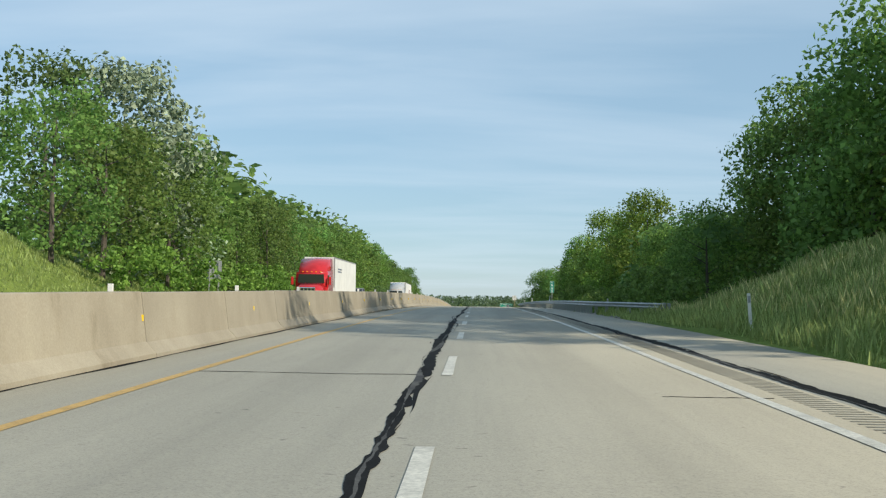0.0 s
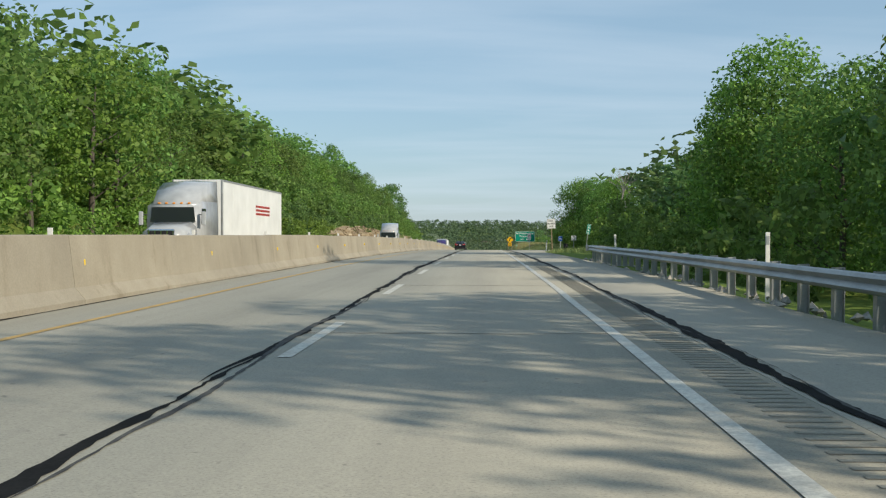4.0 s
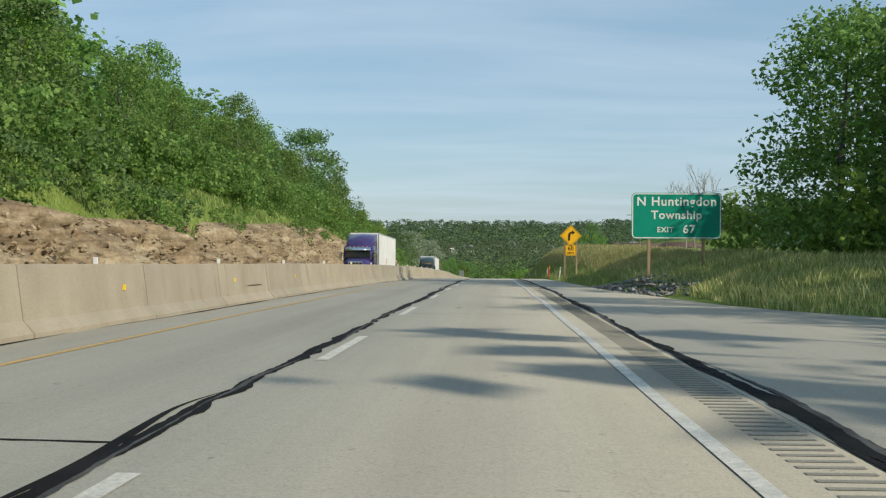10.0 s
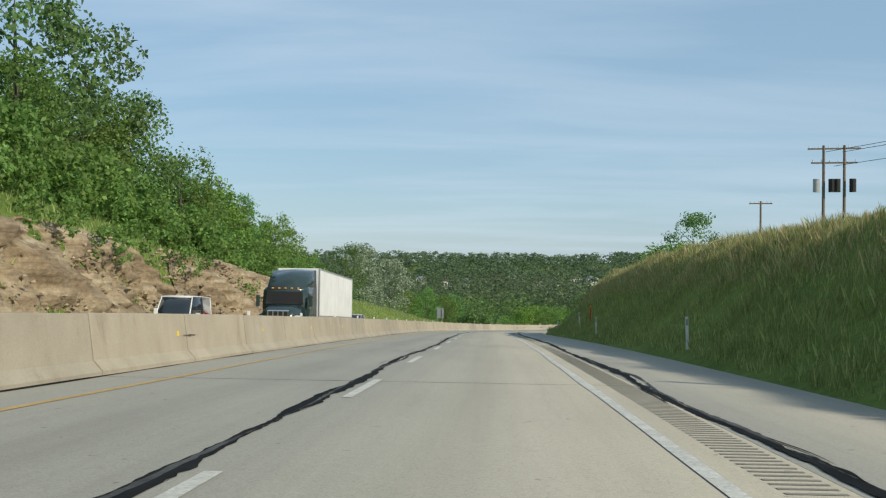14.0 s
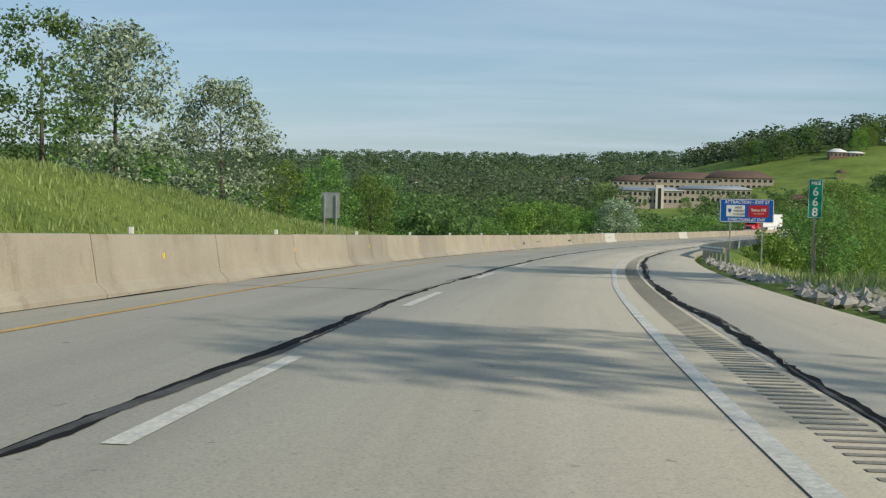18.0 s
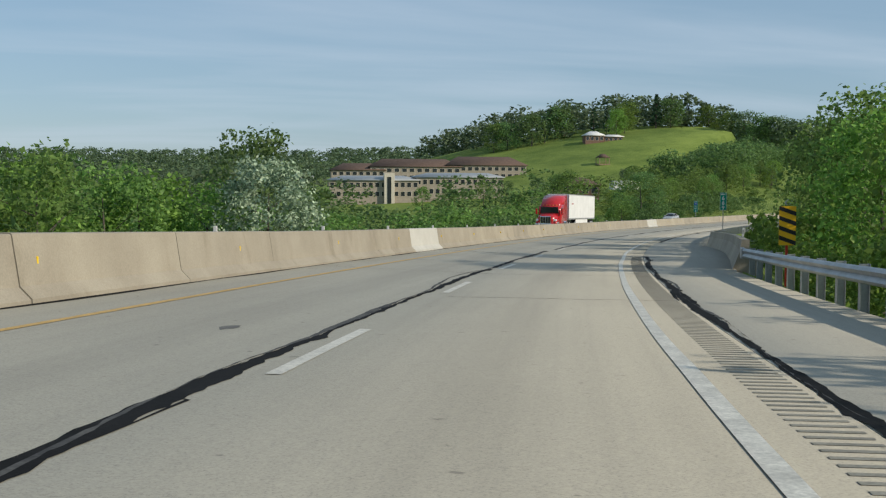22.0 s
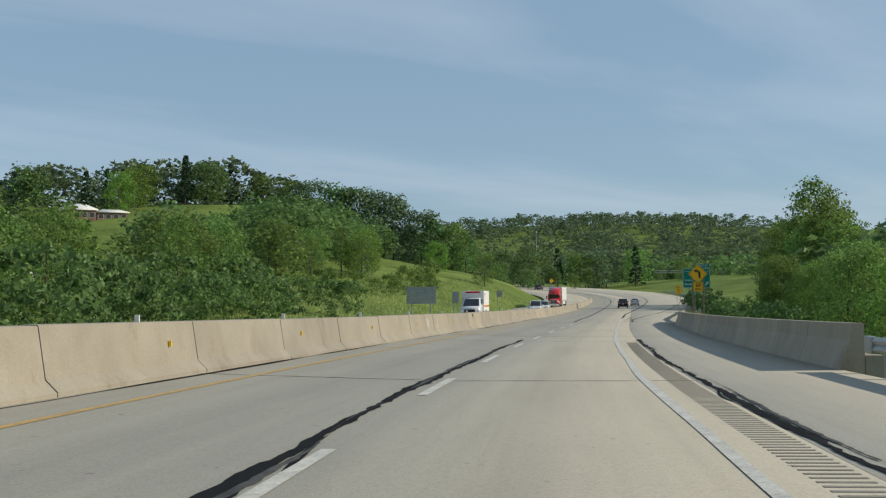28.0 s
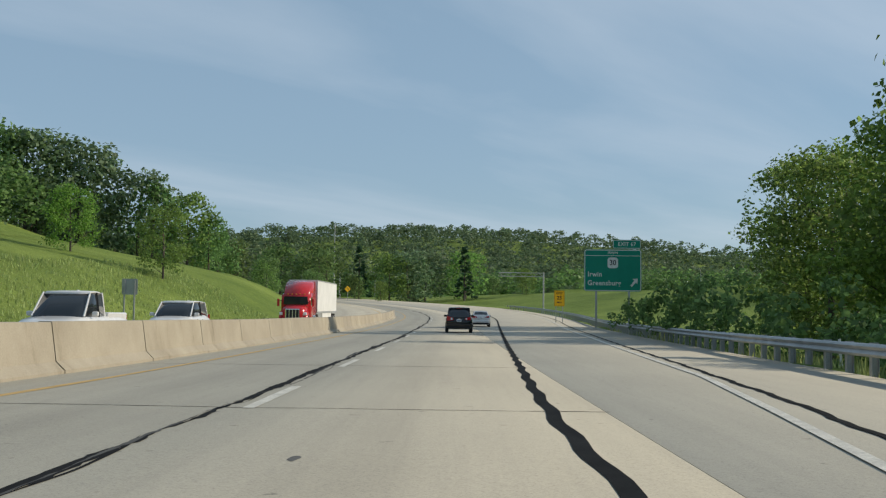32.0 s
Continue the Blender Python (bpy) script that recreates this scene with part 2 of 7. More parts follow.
M_POLE = grainy("pole_wood", (0.13, 0.1, 0.08), (0.26, 0.21, 0.17), 3, 0.85, 30, 0.3, 0.3, 0.004, (1, 1, 0.1))
M_WHITE = grainy("white_paint", (0.62, 0.61, 0.57), (0.82, 0.81, 0.78), 2.5, 0.5, 60, 0.08, 0.05, 0.001)
M_BLACK = material("black_print", (0.012, 0.012, 0.012), 0.5)
M_RED_POST = material("red_plastic", (0.55, 0.05, 0.02), 0.45)
M_GREEN_SIGN = grainy("sign_green", (0.0, 0.22, 0.145), (0.003, 0.26, 0.17), 1.2, 0.45, 80, 0.04, 0.02, 0.001)
M_BLUE_SIGN = grainy("sign_blue", (0.005, 0.08, 0.36), (0.01, 0.1, 0.42), 1.2, 0.45, 80, 0.04, 0.02, 0.001)
M_YELLOW_SIGN = grainy("sign_yellow", (0.78, 0.42, 0.01), (0.88, 0.48, 0.02), 1.2, 0.45, 80, 0.04, 0.02, 0.001)
M_RED_SIGN = material("sign_red", (0.42, 0.015, 0.025), 0.45)
M_SIGN_BACK = grainy("sign_back", (0.3, 0.32, 0.33), (0.42, 0.44, 0.45), 1.5, 0.45, 40, 0.1, 0.02, 0.001, metal=0.3)
M_DARK = grainy("dark_plastic", (0.012, 0.012, 0.013), (0.025, 0.025, 0.026), 5, 0.6, 40, 0.2, 0.1, 0.002)
M_BAR_GREY = material("plate_print", (0.12, 0.14, 0.2), 0.5)
# ---------------------------------------------------------------- builders
def empty(name, m, label, category, group="", kind=""):
    ob = new(name)
    ob.matrix_world = m
    return tagged(ob, label, category, group, kind)


def mesh_of(name, verts, faces, smooth=False):
    me = bpy.data.meshes.new(name)
    me.from_pydata([tuple(v) for v in verts], [], [tuple(f) for f in faces])
    if smooth:
        me.polygons.foreach_set("use_smooth", [True] * len(me.polygons))
    me.update()
    return me


def quads_mesh(name, v):
    """A mesh of loose quads from an N x 4 x 3 array."""
    v = np.asarray(v, np.float32)
    n = len(v)
    me = bpy.data.meshes.new(name)
    me.vertices.add(4 * n)
    me.vertices.foreach_set("co", v.reshape(-1))
    me.loops.add(4 * n)
    me.loops.foreach_set("vertex_index", np.arange(4 * n, dtype=np.int32))
    me.polygons.add(n)
    me.polygons.foreach_set("loop_start", np.arange(0, 4 * n, 4, dtype=np.int32))
    me.polygons.foreach_set("loop_total", np.full(n, 4, np.int32))
    me.update(calc_edges=True)
    return me


def grid_mesh(name, v, smooth=True):
    """A sheet from an R x C x 3 array."""
    r, c = v.shape[:2]
    i = np.arange((r - 1) * (c - 1))
    a = (i // (c - 1)) * c + i % (c - 1)
    f = np.stack([a, a + 1, a + c + 1, a + c], -1).astype(np.int32)
    me = bpy.data.meshes.new(name)
    me.vertices.add(r * c)
    me.vertices.foreach_set("co", v.astype(np.float32).reshape(-1))
    me.loops.add(4 * len(f))
    me.loops.foreach_set("vertex_index", f.reshape(-1))
    me.polygons.add(len(f))
    me.polygons.foreach_set("loop_start", np.arange(0, 4 * len(f), 4, dtype=np.int32))
    me.polygons.foreach_set("loop_total", np.full(len(f), 4, np.int32))
    if smooth:
        me.polygons.foreach_set("use_smooth", [True] * len(f))
    me.update(calc_edges=True)
    return me


def road_uv(me, s, lat):
    """Gives a mesh the road's own coordinates: u across, v along, in metres; one value a vertex."""
    uv = me.uv_layers.new(name="road")
    idx = np.empty(len(me.loops), np.int32)
    me.loops.foreach_get("vertex_index", idx)
    uv.data.foreach_set("uv", np.stack([np.asarray(lat, np.float32)[idx], np.asarray(s, np.float32)[idx]], -1).reshape(-1))


def link(name, me, mat, parent=None, label="", kind="", m=None):
    ob = new(name, me)
    if mat is not None and not me.materials:
        me.materials.append(mat)
    if parent is not None:
        ob.parent = parent
    if m is not None:
        ob.matrix_local = m
    return tagged(ob, label, "", "", kind)


def part(name, bm, mat, parent, label="", m=None):
    me = bpy.data.meshes.new(name)
    bm.to_mesh(me)
    bm.free()
    return link(name, me, mat, parent, label, "", m)


def box(x0, y0, z0, x1, y1, z1, bev=0.0, bm=None):
    b = bm or bmesh.new()
    r = bmesh.ops.create_cube(b, size=1.0)
    for v in r["verts"]:
        v.co = ((x0 + x1) / 2 + v.co.x * (x1 - x0), (y0 + y1) / 2 + v.co.y * (y1 - y0), (z0 + z1) / 2 + v.co.z * (z1 - z0))
    if bev:
        es = list({e for v in r["verts"] for e in v.link_edges})
        bmesh.ops.bevel(b, geom=es, offset=bev, segments=2, affect="EDGES", profile=0.5)
    return b


def tube(p, q, r0, r1=None, seg=8, bm=None):
    b = bm or bmesh.new()
    p, q = Vector(p), Vector(q)
    r1 = r0 if r1 is None else r1
    rot = (q - p).to_track_quat("Z", "Y").to_matrix().to_4x4()
    bmesh.ops.create_cone(b, cap_ends=True, segments=seg, radius1=r0, radius2=r1, depth=(q - p).length, matrix=Matrix.Translation((p + q) / 2) @ rot)
    return b


def sweep(name, profile, ss, mat, parent=None, closed=True, caps=True, label="", kind="", lift=None, shift=None, grow=None):
    """A profile of (lat, z) carried along the road through the stations ss."""
    n, k = len(ss), len(profile)
    lat = np.array([p[0] for p in profile])[None, :] + (0 if shift is None else np.asarray(shift)[:, None])
    zz = np.array([p[1] for p in profile])[None, :] + (0 if lift is None else np.asarray(lift)[:, None])
    if grow is not None:
        zz = zz * np.asarray(grow)[:, None]
    v = PV(np.asarray(ss, float)[:, None], lat, zz).reshape(-1, 3)
    f = []
    for i in range(n - 1):
        for j in range(k if closed else k - 1):
            a, b = i * k + j, i * k + (j + 1) % k
            f.append((a, b, b + k, a + k))
    if closed and caps:
        f.append(tuple(range(k - 1, -1, -1)))
        f.append(tuple((n - 1) * k + j for j in range(k)))
    me = mesh_of(name, v, f)
    return link(name, me, mat, parent, label, kind)


def outline(points, depth, bm=None):
    """A plate in the x-z plane, its face at y=0 towards -y, depth thick."""
    b = bm or bmesh.new()
    f0 = [b.verts.new((x, 0, z)) for x, z in points]
    f1 = [b.verts.new((x, depth, z)) for x, z in points]
    n = len(points)
    b.faces.new(f0)
    b.faces.new(f1[::-1])
    for i in range(n):
        b.faces.new((f0[(i + 1) % n], f0[i], f1[i], f1[(i + 1) % n]))
    return b


def rounded(w, h, r, cx=0.0, cz=0.0, seg=5):
    pts = []
    for qx, qz, a0 in ((1, -1, -90), (1, 1, 0), (-1, 1, 90), (-1, -1, 180)):
        for i in range(seg + 1):
            a = radians(a0 + 90 * i / seg)
            pts.append((cx + qx * (w / 2 - r) + r * math.cos(a), cz + qz * (h / 2 - r) + r * math.sin(a)))
    return pts


def lettering(text, size, mat, parent, x, z, y=-0.006, align="CENTER", spacing=1.0, name="lettering", squeeze=1.0):
    """Words in the built-in font, standing in the x-z plane."""
    cu = bpy.data.curves.new(name, "FONT")
    cu.body, cu.size, cu.align_x, cu.align_y, cu.space_character = text, size, align, "CENTER", spacing
    cu.offset = size * 0.018
    cu.resolution_u = 3
    tmp = bpy.data.objects.new("tmp", cu)
    scene.collection.objects.link(tmp)
    bpy.context.view_layer.update()
    me = bpy.data.meshes.new_from_object(tmp.evaluated_get(bpy.context.evaluated_depsgraph_get()))
    bpy.data.objects.remove(tmp)
    bpy.data.curves.remove(cu)
    me.name = name
    return link(name, me, mat, parent, "", "", pose(x, y, z, 90, 0, 0) @ Matrix.Diagonal((squeeze, 1, 1, 1)))
# ---------------------------------------------------------------- land
def table(s, *rows):
    xs, ys = zip(*rows)
    return np.interp(s, xs, ys)


SHOULDER_EDGE = ((-400, 7.2), (226, 7.2), (236, 8.4), (245, 9.3), (254, 11.6), (272, 15.5), (330, 17.0), (350, 9.1), (372, 7.3), (728, 7.3), (740, 8.2), (750, 8.7), (758, 8.75), (768, 8.1), (776, 8.1), (900, 8.1), (908, 7.95), (965, 7.95), (1000, 9.6), (1035, 11.9), (1113, 16.6), (1240, 24), (1500, 24))


def side_height(s, lat):
    """Height of the ground over the road surface, s and lat as arrays."""
    z = np.full(np.broadcast(s, lat).shape, -0.12)
    d = lat - table(s, *SHOULDER_EDGE) - 0.4
    # right of the road: bank, drop behind the rail, bank of the cutting, drop to the valley
    near = table(s, (-400, 3.6), (20, 3.6), (42, 3.3), (56, 0.8), (66, -1.5), (180, -1.8), (215, 0.25), (330, 0.5), (360, 1.3), (400, 1.9), (440, 3.3), (480, 4.6), (525, 5.7), (552, 5.6), (568, 3.4), (582, 1.0), (594, 0.1), (605, -0.4), (680, -3.5), (740, -6), (800, -5), (880, -4), (905, -7), (950, -6), (985, -2.5), (1100, -1.5), (1500, 0))
    far = table(s, (-400, 6), (40, 3.5), (100, -3), (200, 0.5), (360, 1.6), (440, 4), (520, 6.4), (560, 5.4), (590, 0.5), (620, -4), (740, -12), (900, -10), (1000, -6), (1200, -3), (1500, 0))
    w1 = table(s, (-400, 8.5), (400, 8.5), (440, 6.3), (562, 6.3), (590, 8.5), (1500, 8.5))
    t1 = np.clip(d / w1, 0, 1)
    zr = near * (t1 * t1 * (3 - 2 * t1) * 0.75 + 0.25 * t1) + (far - near) * np.clip((d - w1) / 45, 0, 1)
    z = np.where(d > 0, z + zr, z)
    # left of the opposite carriageway
    e = -lat - 18.2
    n2 = table(s, (-400, 7.6), (20, 7.4), (48, 6.2), (72, 2.4), (100, 1.0), (180, 1.2), (215, 2.6), (300, 4.5), (400, 6.5), (470, 7.5), (520, 6.6), (560, 5.4), (600, 4.9), (630, 3.9), (652, 2.0), (668, 0.6), (700, -3.5), (730, -6), (820, -6), (905, -5.0), (925, -1.5), (945, 0.6), (985, 1.4), (1060, 3.2), (1125, 4.8), (1250, 5.0), (1500, 2.5))
    w2 = table(s, (-400, 9), (180, 9), (260, 6), (520, 5), (560, 9), (1500, 12))
    f2 = table(s, (-400, 9), (48, 8), (100, 7), (250, 12), (400, 18), (500, 18), (550, 15), (590, 8.5), (630, 4.5), (668, -1), (720, -9), (900, -9), (950, 2), (1030, 6), (1100, 11), (1250, 11), (1500, 9))
    t2 = np.clip(e / w2, 0, 1)
    zl = n2 * (t2 * t2 * (3 - 2 * t2) * 0.6 + 0.4 * t2) + (f2 - n2) * np.clip((e - w2) / 32, 0, 1) ** 0.8
    return np.where(e > 0, z + zl, z)


def bumpy(x, y, size, amp):
    """A cheap smooth roughness, from sums of waves."""
    a = 0
    for i, (p, q) in enumerate(((1.0, 0.31), (-0.43, 0.9), (0.71, -0.69), (0.2, 1.3), (1.4, -0.2))):
        a = a + np.sin((x * p + y * q) / size * (1 + 0.37 * i) + 1.7 * i) / (1 + 0.5 * i)
    return a * amp * 0.5


def hill(x, y, cx, cy, rx, ry, h, turn=0.0):
    c, s_ = math.cos(radians(turn)), math.sin(radians(turn))
    u, v = (x - cx) * c + (y - cy) * s_, -(x - cx) * s_ + (y - cy) * c
    return h * np.exp(-((u / rx) ** 2 + (v / ry) ** 2))


def far_height(x, y):
    """The open country beyond the road's own banks."""
    z = -34 + 0 * x
    z = z + hill(x, y, -200, 330, 230, 420, 46) + hill(x, y, 260, 200, 230, 330, 34)
    z = z + hill(x, y, -250, 1950, 900, 260, 28) + hill(x, y, -1200, 1500, 500, 700, 60)
    z = z + hill(x, y, 255, 1280, 150, 190, 38) + hill(x, y, 1050, 1900, 620, 420, 84, -25)
    z = z + hill(x, y, 310, 1180, 110, 85, 7) + hill(x, y, 420, 1120, 150, 200, 7) + hill(x, y, 1500, 900, 600, 700, 60)
    return z + bumpy(x, y, 60, 1.2)


def ground_height(x, y):
    x, y = np.asarray(x, float), np.asarray(y, float)
    s, lat = road_coords(x, y)
    zn = np.interp(s, S_AX, Z_AX) + side_height(s, lat)
    f = np.clip((np.abs(lat + 5) - 48) / 70, 0, 1)
    f = f * f * (3 - 2 * f)
    return zn * (1 - f) + far_height(x, y) * f


def ground_at(x, y):
    return float(ground_height(np.array([x]), np.array([y]))[0])


M_GROUND = material("meadow", (0.12, 0.17, 0.04), 0.95, 0, 0.1)
_n, _l, _b = nodes_of(M_GROUND)
_c1 = ramp(M_GROUND, noise_node(M_GROUND, 0.05, 6, 0.65), ((0.35, (0.125, 0.185, 0.045)), (0.62, (0.225, 0.295, 0.075))))
_c2 = ramp(M_GROUND, noise_node(M_GROUND, 2.5, 5, 0.7), ((0.3, (0.6, 0.62, 0.55)), (0.7, (1.15, 1.12, 1.0))))
_l.new(mixed(M_GROUND, 1.0, _c1, _c2, "MULTIPLY"), _b.inputs["Base Color"])
bump(M_GROUND, noise_node(M_GROUND, 4.0, 5, 0.75), 0.9, 0.15)

# one sheet: a fine strip that follows the road, and the open country round it, sunk beneath the strip
_ss = np.concatenate([np.arange(-290, 1180, 5.0), np.arange(1180, 1480, 12.0)])
_ll = np.concatenate([np.linspace(-118, -42, 14), np.linspace(-39, -18.2, 16), [-17.6, -10, -5, 0, 5, 7.4], np.linspace(7.7, 28, 18), np.linspace(31, 112, 15)])
_g1 = PV(_ss[:, None], _ll[None, :], 0)
_hh = ground_height(_g1[..., 0], _g1[..., 1])
_s2 = np.broadcast_to(_ss[:, None], _hh.shape)
_l2 = np.broadcast_to(_ll[None, :], _hh.shape)
_near = np.interp(_s2, S_AX, Z_AX) + side_height(_s2, _l2)
_flat = (_l2 > -18.5) & (_l2 < np.maximum(7.7, table(_s2, *SHOULDER_EDGE) - 0.1))
_fade = np.clip((np.abs(_l2 + 5) - 48) / 70, 0, 1); _fade = _fade * _fade * (3 - 2 * _fade)
_g1[..., 2] = _near * (1 - _fade) + far_height(_g1[..., 0], _g1[..., 1]) * _fade + np.where(_flat, -0.25, bumpy(_g1[..., 0], _g1[..., 1], 2.2, 0.16))
_ax = np.concatenate([np.linspace(-4000, -700, 12)[:-1], np.arange(-700, 1500, 25.0), np.linspace(1500, 4500, 11)])
_ay = np.concatenate([np.linspace(-4000, -500, 12)[:-1], np.arange(-500, 2300, 25.0), np.linspace(2300, 4800, 10)])
_g2 = np.stack(np.meshgrid(_ax, _ay), -1)
_sg, _lg = road_coords(_g2[..., 0], _g2[..., 1])
_z2 = far_height(_g2[..., 0], _g2[..., 1])
_in = (_lg > -118) & (_lg < 112) & (_sg > -290) & (_sg < 1470)
_zr = np.minimum(ground_height(_g2[..., 0], _g2[..., 1]), np.interp(_sg, S_AX, Z_AX)) - 9
_z2 = np.where(_in, np.where((_lg > -92) & (_lg < 86), _zr, _z2 - 0.3), _z2)
_g2 = np.concatenate([_g2, _z2[..., None]], -1)
_me1, _me2 = grid_mesh("ground", _g1), grid_mesh("tmp", _g2)
_bm = bmesh.new()
_bm.from_mesh(_me1)
_bm.from_mesh(_me2)
_bm.to_mesh(_me1)
_bm.free()
bpy.data.meshes.remove(_me2)
_me1.polygons.foreach_set("use_smooth", [True] * len(_me1.polygons))
ground = tagged(link("ground", _me1, M_GROUND), "rolling green land with grassy banks beside the motorway", "ground", kind="structure")
# ---------------------------------------------------------------- carriageways
def concrete_road(name, dark, light, lanes=()):
    """Worn concrete: broad stains, streaks drawn out along the road, a darker strip down the middle of each lane, coarse grit."""
    m = material(name, light, 0.8, 0, 0.35)
    n, l, b = nodes_of(m)
    c = ramp(m, noise_node(m, 0.35, 6, 0.6, (1, 0.3, 1), "UV"), ((0.2, dark), (0.8, light)))
    streak = ramp(m, noise_node(m, 1.0, 6, 0.65, (3.4, 0.07, 1), "UV"), ((0.25, (0.9, 0.9, 0.905)), (0.5, (0.98, 0.98, 0.98)), (0.75, (1.03, 1.03, 1.025))))
    c = mixed(m, 1.0, c, streak, "MULTIPLY")
    if lanes:
        tc, sep = n.new("ShaderNodeTexCoord"), n.new("ShaderNodeSeparateXYZ")
        l.new(tc.outputs["UV"], sep.inputs[0])
        for mid in lanes:
            off, dist, band = n.new("ShaderNodeMath"), n.new("ShaderNodeMath"), n.new("ShaderNodeMapRange")
            off.operation, off.inputs[1].default_value = "SUBTRACT", mid
            dist.operation = "ABSOLUTE"
            band.interpolation_type = "SMOOTHSTEP"
            band.inputs["From Min"].default_value, band.inputs["From Max"].default_value = 0.75, 0.05
            l.new(sep.outputs["X"], off.inputs[0])
            l.new(off.outputs[0], dist.inputs[0])
            l.new(dist.outputs[0], band.inputs["Value"])
            patchy = n.new("ShaderNodeMath")
            patchy.operation = "MULTIPLY"
            l.new(band.outputs[0], patchy.inputs[0])
            l.new(noise_node(m, 0.6, 4, 0.6, (1.5, 0.12, 1), "UV"), patchy.inputs[1])
            c = mixed(m, patchy.outputs[0], c, mixed(m, 1.0, c, (0.82, 0.82, 0.825), "MULTIPLY"))
    g = ramp(m, noise_node(m, 45, 3, 0.8), ((0.25, (0.55, 0.55, 0.56)), (0.45, (1, 1, 1)), (0.75, (1.22, 1.2, 1.16))))
    k = ramp(m, noise_node(m, 14, 5, 0.8), ((0.3, (0.9, 0.9, 0.905)), (0.55, (1, 1, 1)), (0.75, (1.04, 1.035, 1.02))))
    spots = ramp(m, noise_node(m, 5.5, 2, 0.5), ((0.24, (0.6, 0.6, 0.61)), (0.28, (1, 1, 1))))
    c = mixed(m, 1.0, mixed(m, 1.0, mixed(m, 1.0, c, k, "MULTIPLY"), g, "MULTIPLY"), spots, "MULTIPLY")
    l.new(c, b.inputs["Base Color"])
    bump(m, noise_node(m, 60, 3, 0.8), 0.35, 0.006)
    return m


M_LANE = concrete_road("lane_concrete", (0.32, 0.3, 0.247), (0.4, 0.376, 0.308), (-1.9, 1.85, -9.0, -12.7))
M_SHOULDER = concrete_road("shoulder_concrete", (0.31, 0.293, 0.245), (0.39, 0.368, 0.306))
M_TAR = grainy("sealed_crack", (0.01, 0.01, 0.01), (0.024, 0.024, 0.024), 1.2, 0.85, 30, 0.3, 0.2, 0.004, spec=0.06)
M_TAR_OLD = grainy("worn_seal", (0.05, 0.05, 0.052), (0.13, 0.128, 0.12), 1.6, 0.85, 30, 0.3, 0.2, 0.004, spec=0.1)
M_LINE_WHITE = grainy("line_white", (0.52, 0.495, 0.43), (0.75, 0.715, 0.62), 3.0, 0.6, 22, 0.3, 0.1, 0.002)
M_LINE_YELLOW = grainy("line_yellow", (0.46, 0.3, 0.11), (0.66, 0.42, 0.13), 3.0, 0.6, 22, 0.3, 0.1, 0.002)
M_BARRIER = material("barrier_concrete", (0.42, 0.36, 0.27), 0.85, 0, 0.25)
_n, _l, _b = nodes_of(M_BARRIER)
_c = ramp(M_BARRIER, noise_node(M_BARRIER, 0.6, 6, 0.6), ((0.3, (0.31, 0.275, 0.215)), (0.7, (0.395, 0.355, 0.28))))
_st = ramp(M_BARRIER, noise_node(M_BARRIER, 1.1, 6, 0.7, (1, 1, 0.35)), ((0.28, (0.62, 0.59, 0.54)), (0.42, (0.95, 0.94, 0.93)), (0.55, (1, 1, 1))))
_gr = ramp(M_BARRIER, noise_node(M_BARRIER, 30, 3, 0.7), ((0.3, (0.85,) * 3), (0.7, (1.06,) * 3)))
_oi = _n.new("ShaderNodeObjectInfo")
_sg = ramp(M_BARRIER, _oi.outputs["Random"], ((0.0, (0.88, 0.88, 0.885)), (1.0, (1.07, 1.06, 1.03))))
_l.new(mixed(M_BARRIER, 1.0, mixed(M_BARRIER, 1.0, mixed(M_BARRIER, 0.8, _c, _st, "MULTIPLY"), _gr, "MULTIPLY"), _sg, "MULTIPLY"), _b.inputs["Base Color"])
bump(M_BARRIER, noise_node(M_BARRIER, 25, 4, 0.7), 0.25, 0.01)
M_BARRIER_NEW = grainy("barrier_concrete_new", (0.45, 0.435, 0.385), (0.54, 0.525, 0.47), 0.8, 0.8, 30, 0.1, 0.15, 0.004)

_st = np.arange(-280, 1460, 4.0)


def slab(name, l0, l1, mat, label, ss=_st, z=0.0, thick=0.3):
    """A strip of paving with thickness, broken along the axis where it spans it."""
    lo = l0 if np.ndim(l0) else np.full(len(ss), l0)
    hi = l1 if np.ndim(l1) else np.full(len(ss), l1)
    lats = [lo, np.zeros(len(ss)), hi] if lo[0] < 0 < hi[0] else [lo, hi]
    rows = [(l, z) for l in lats] + [(l, z - thick) for l in lats[::-1]]
    v = np.stack([PV(ss, l, zz) for l, zz in rows] + [PV(ss, lo, z)], 1)
    me = grid_mesh(name, v, False)
    across = np.stack([l for l, _ in rows] + [lo], 1)
    road_uv(me, np.repeat(ss, len(rows) + 1), across.reshape(-1))
    return tagged(link(name, me, mat), label, "road", kind="structure")


road_e = slab("road_eastbound", -5.3, 4.55, M_LANE, "worn grey-beige concrete carriageway of two lanes")
_sh = table(_st, *SHOULDER_EDGE)
road_s = slab("shoulder_eastbound", 4.57, _sh, M_SHOULDER, "pale concrete hard shoulder with a wide pull-off", z=-0.006)
road_w = slab("road_westbound", -17.6, -5.32, M_LANE, "concrete carriageway of the opposite direction", z=-0.004)


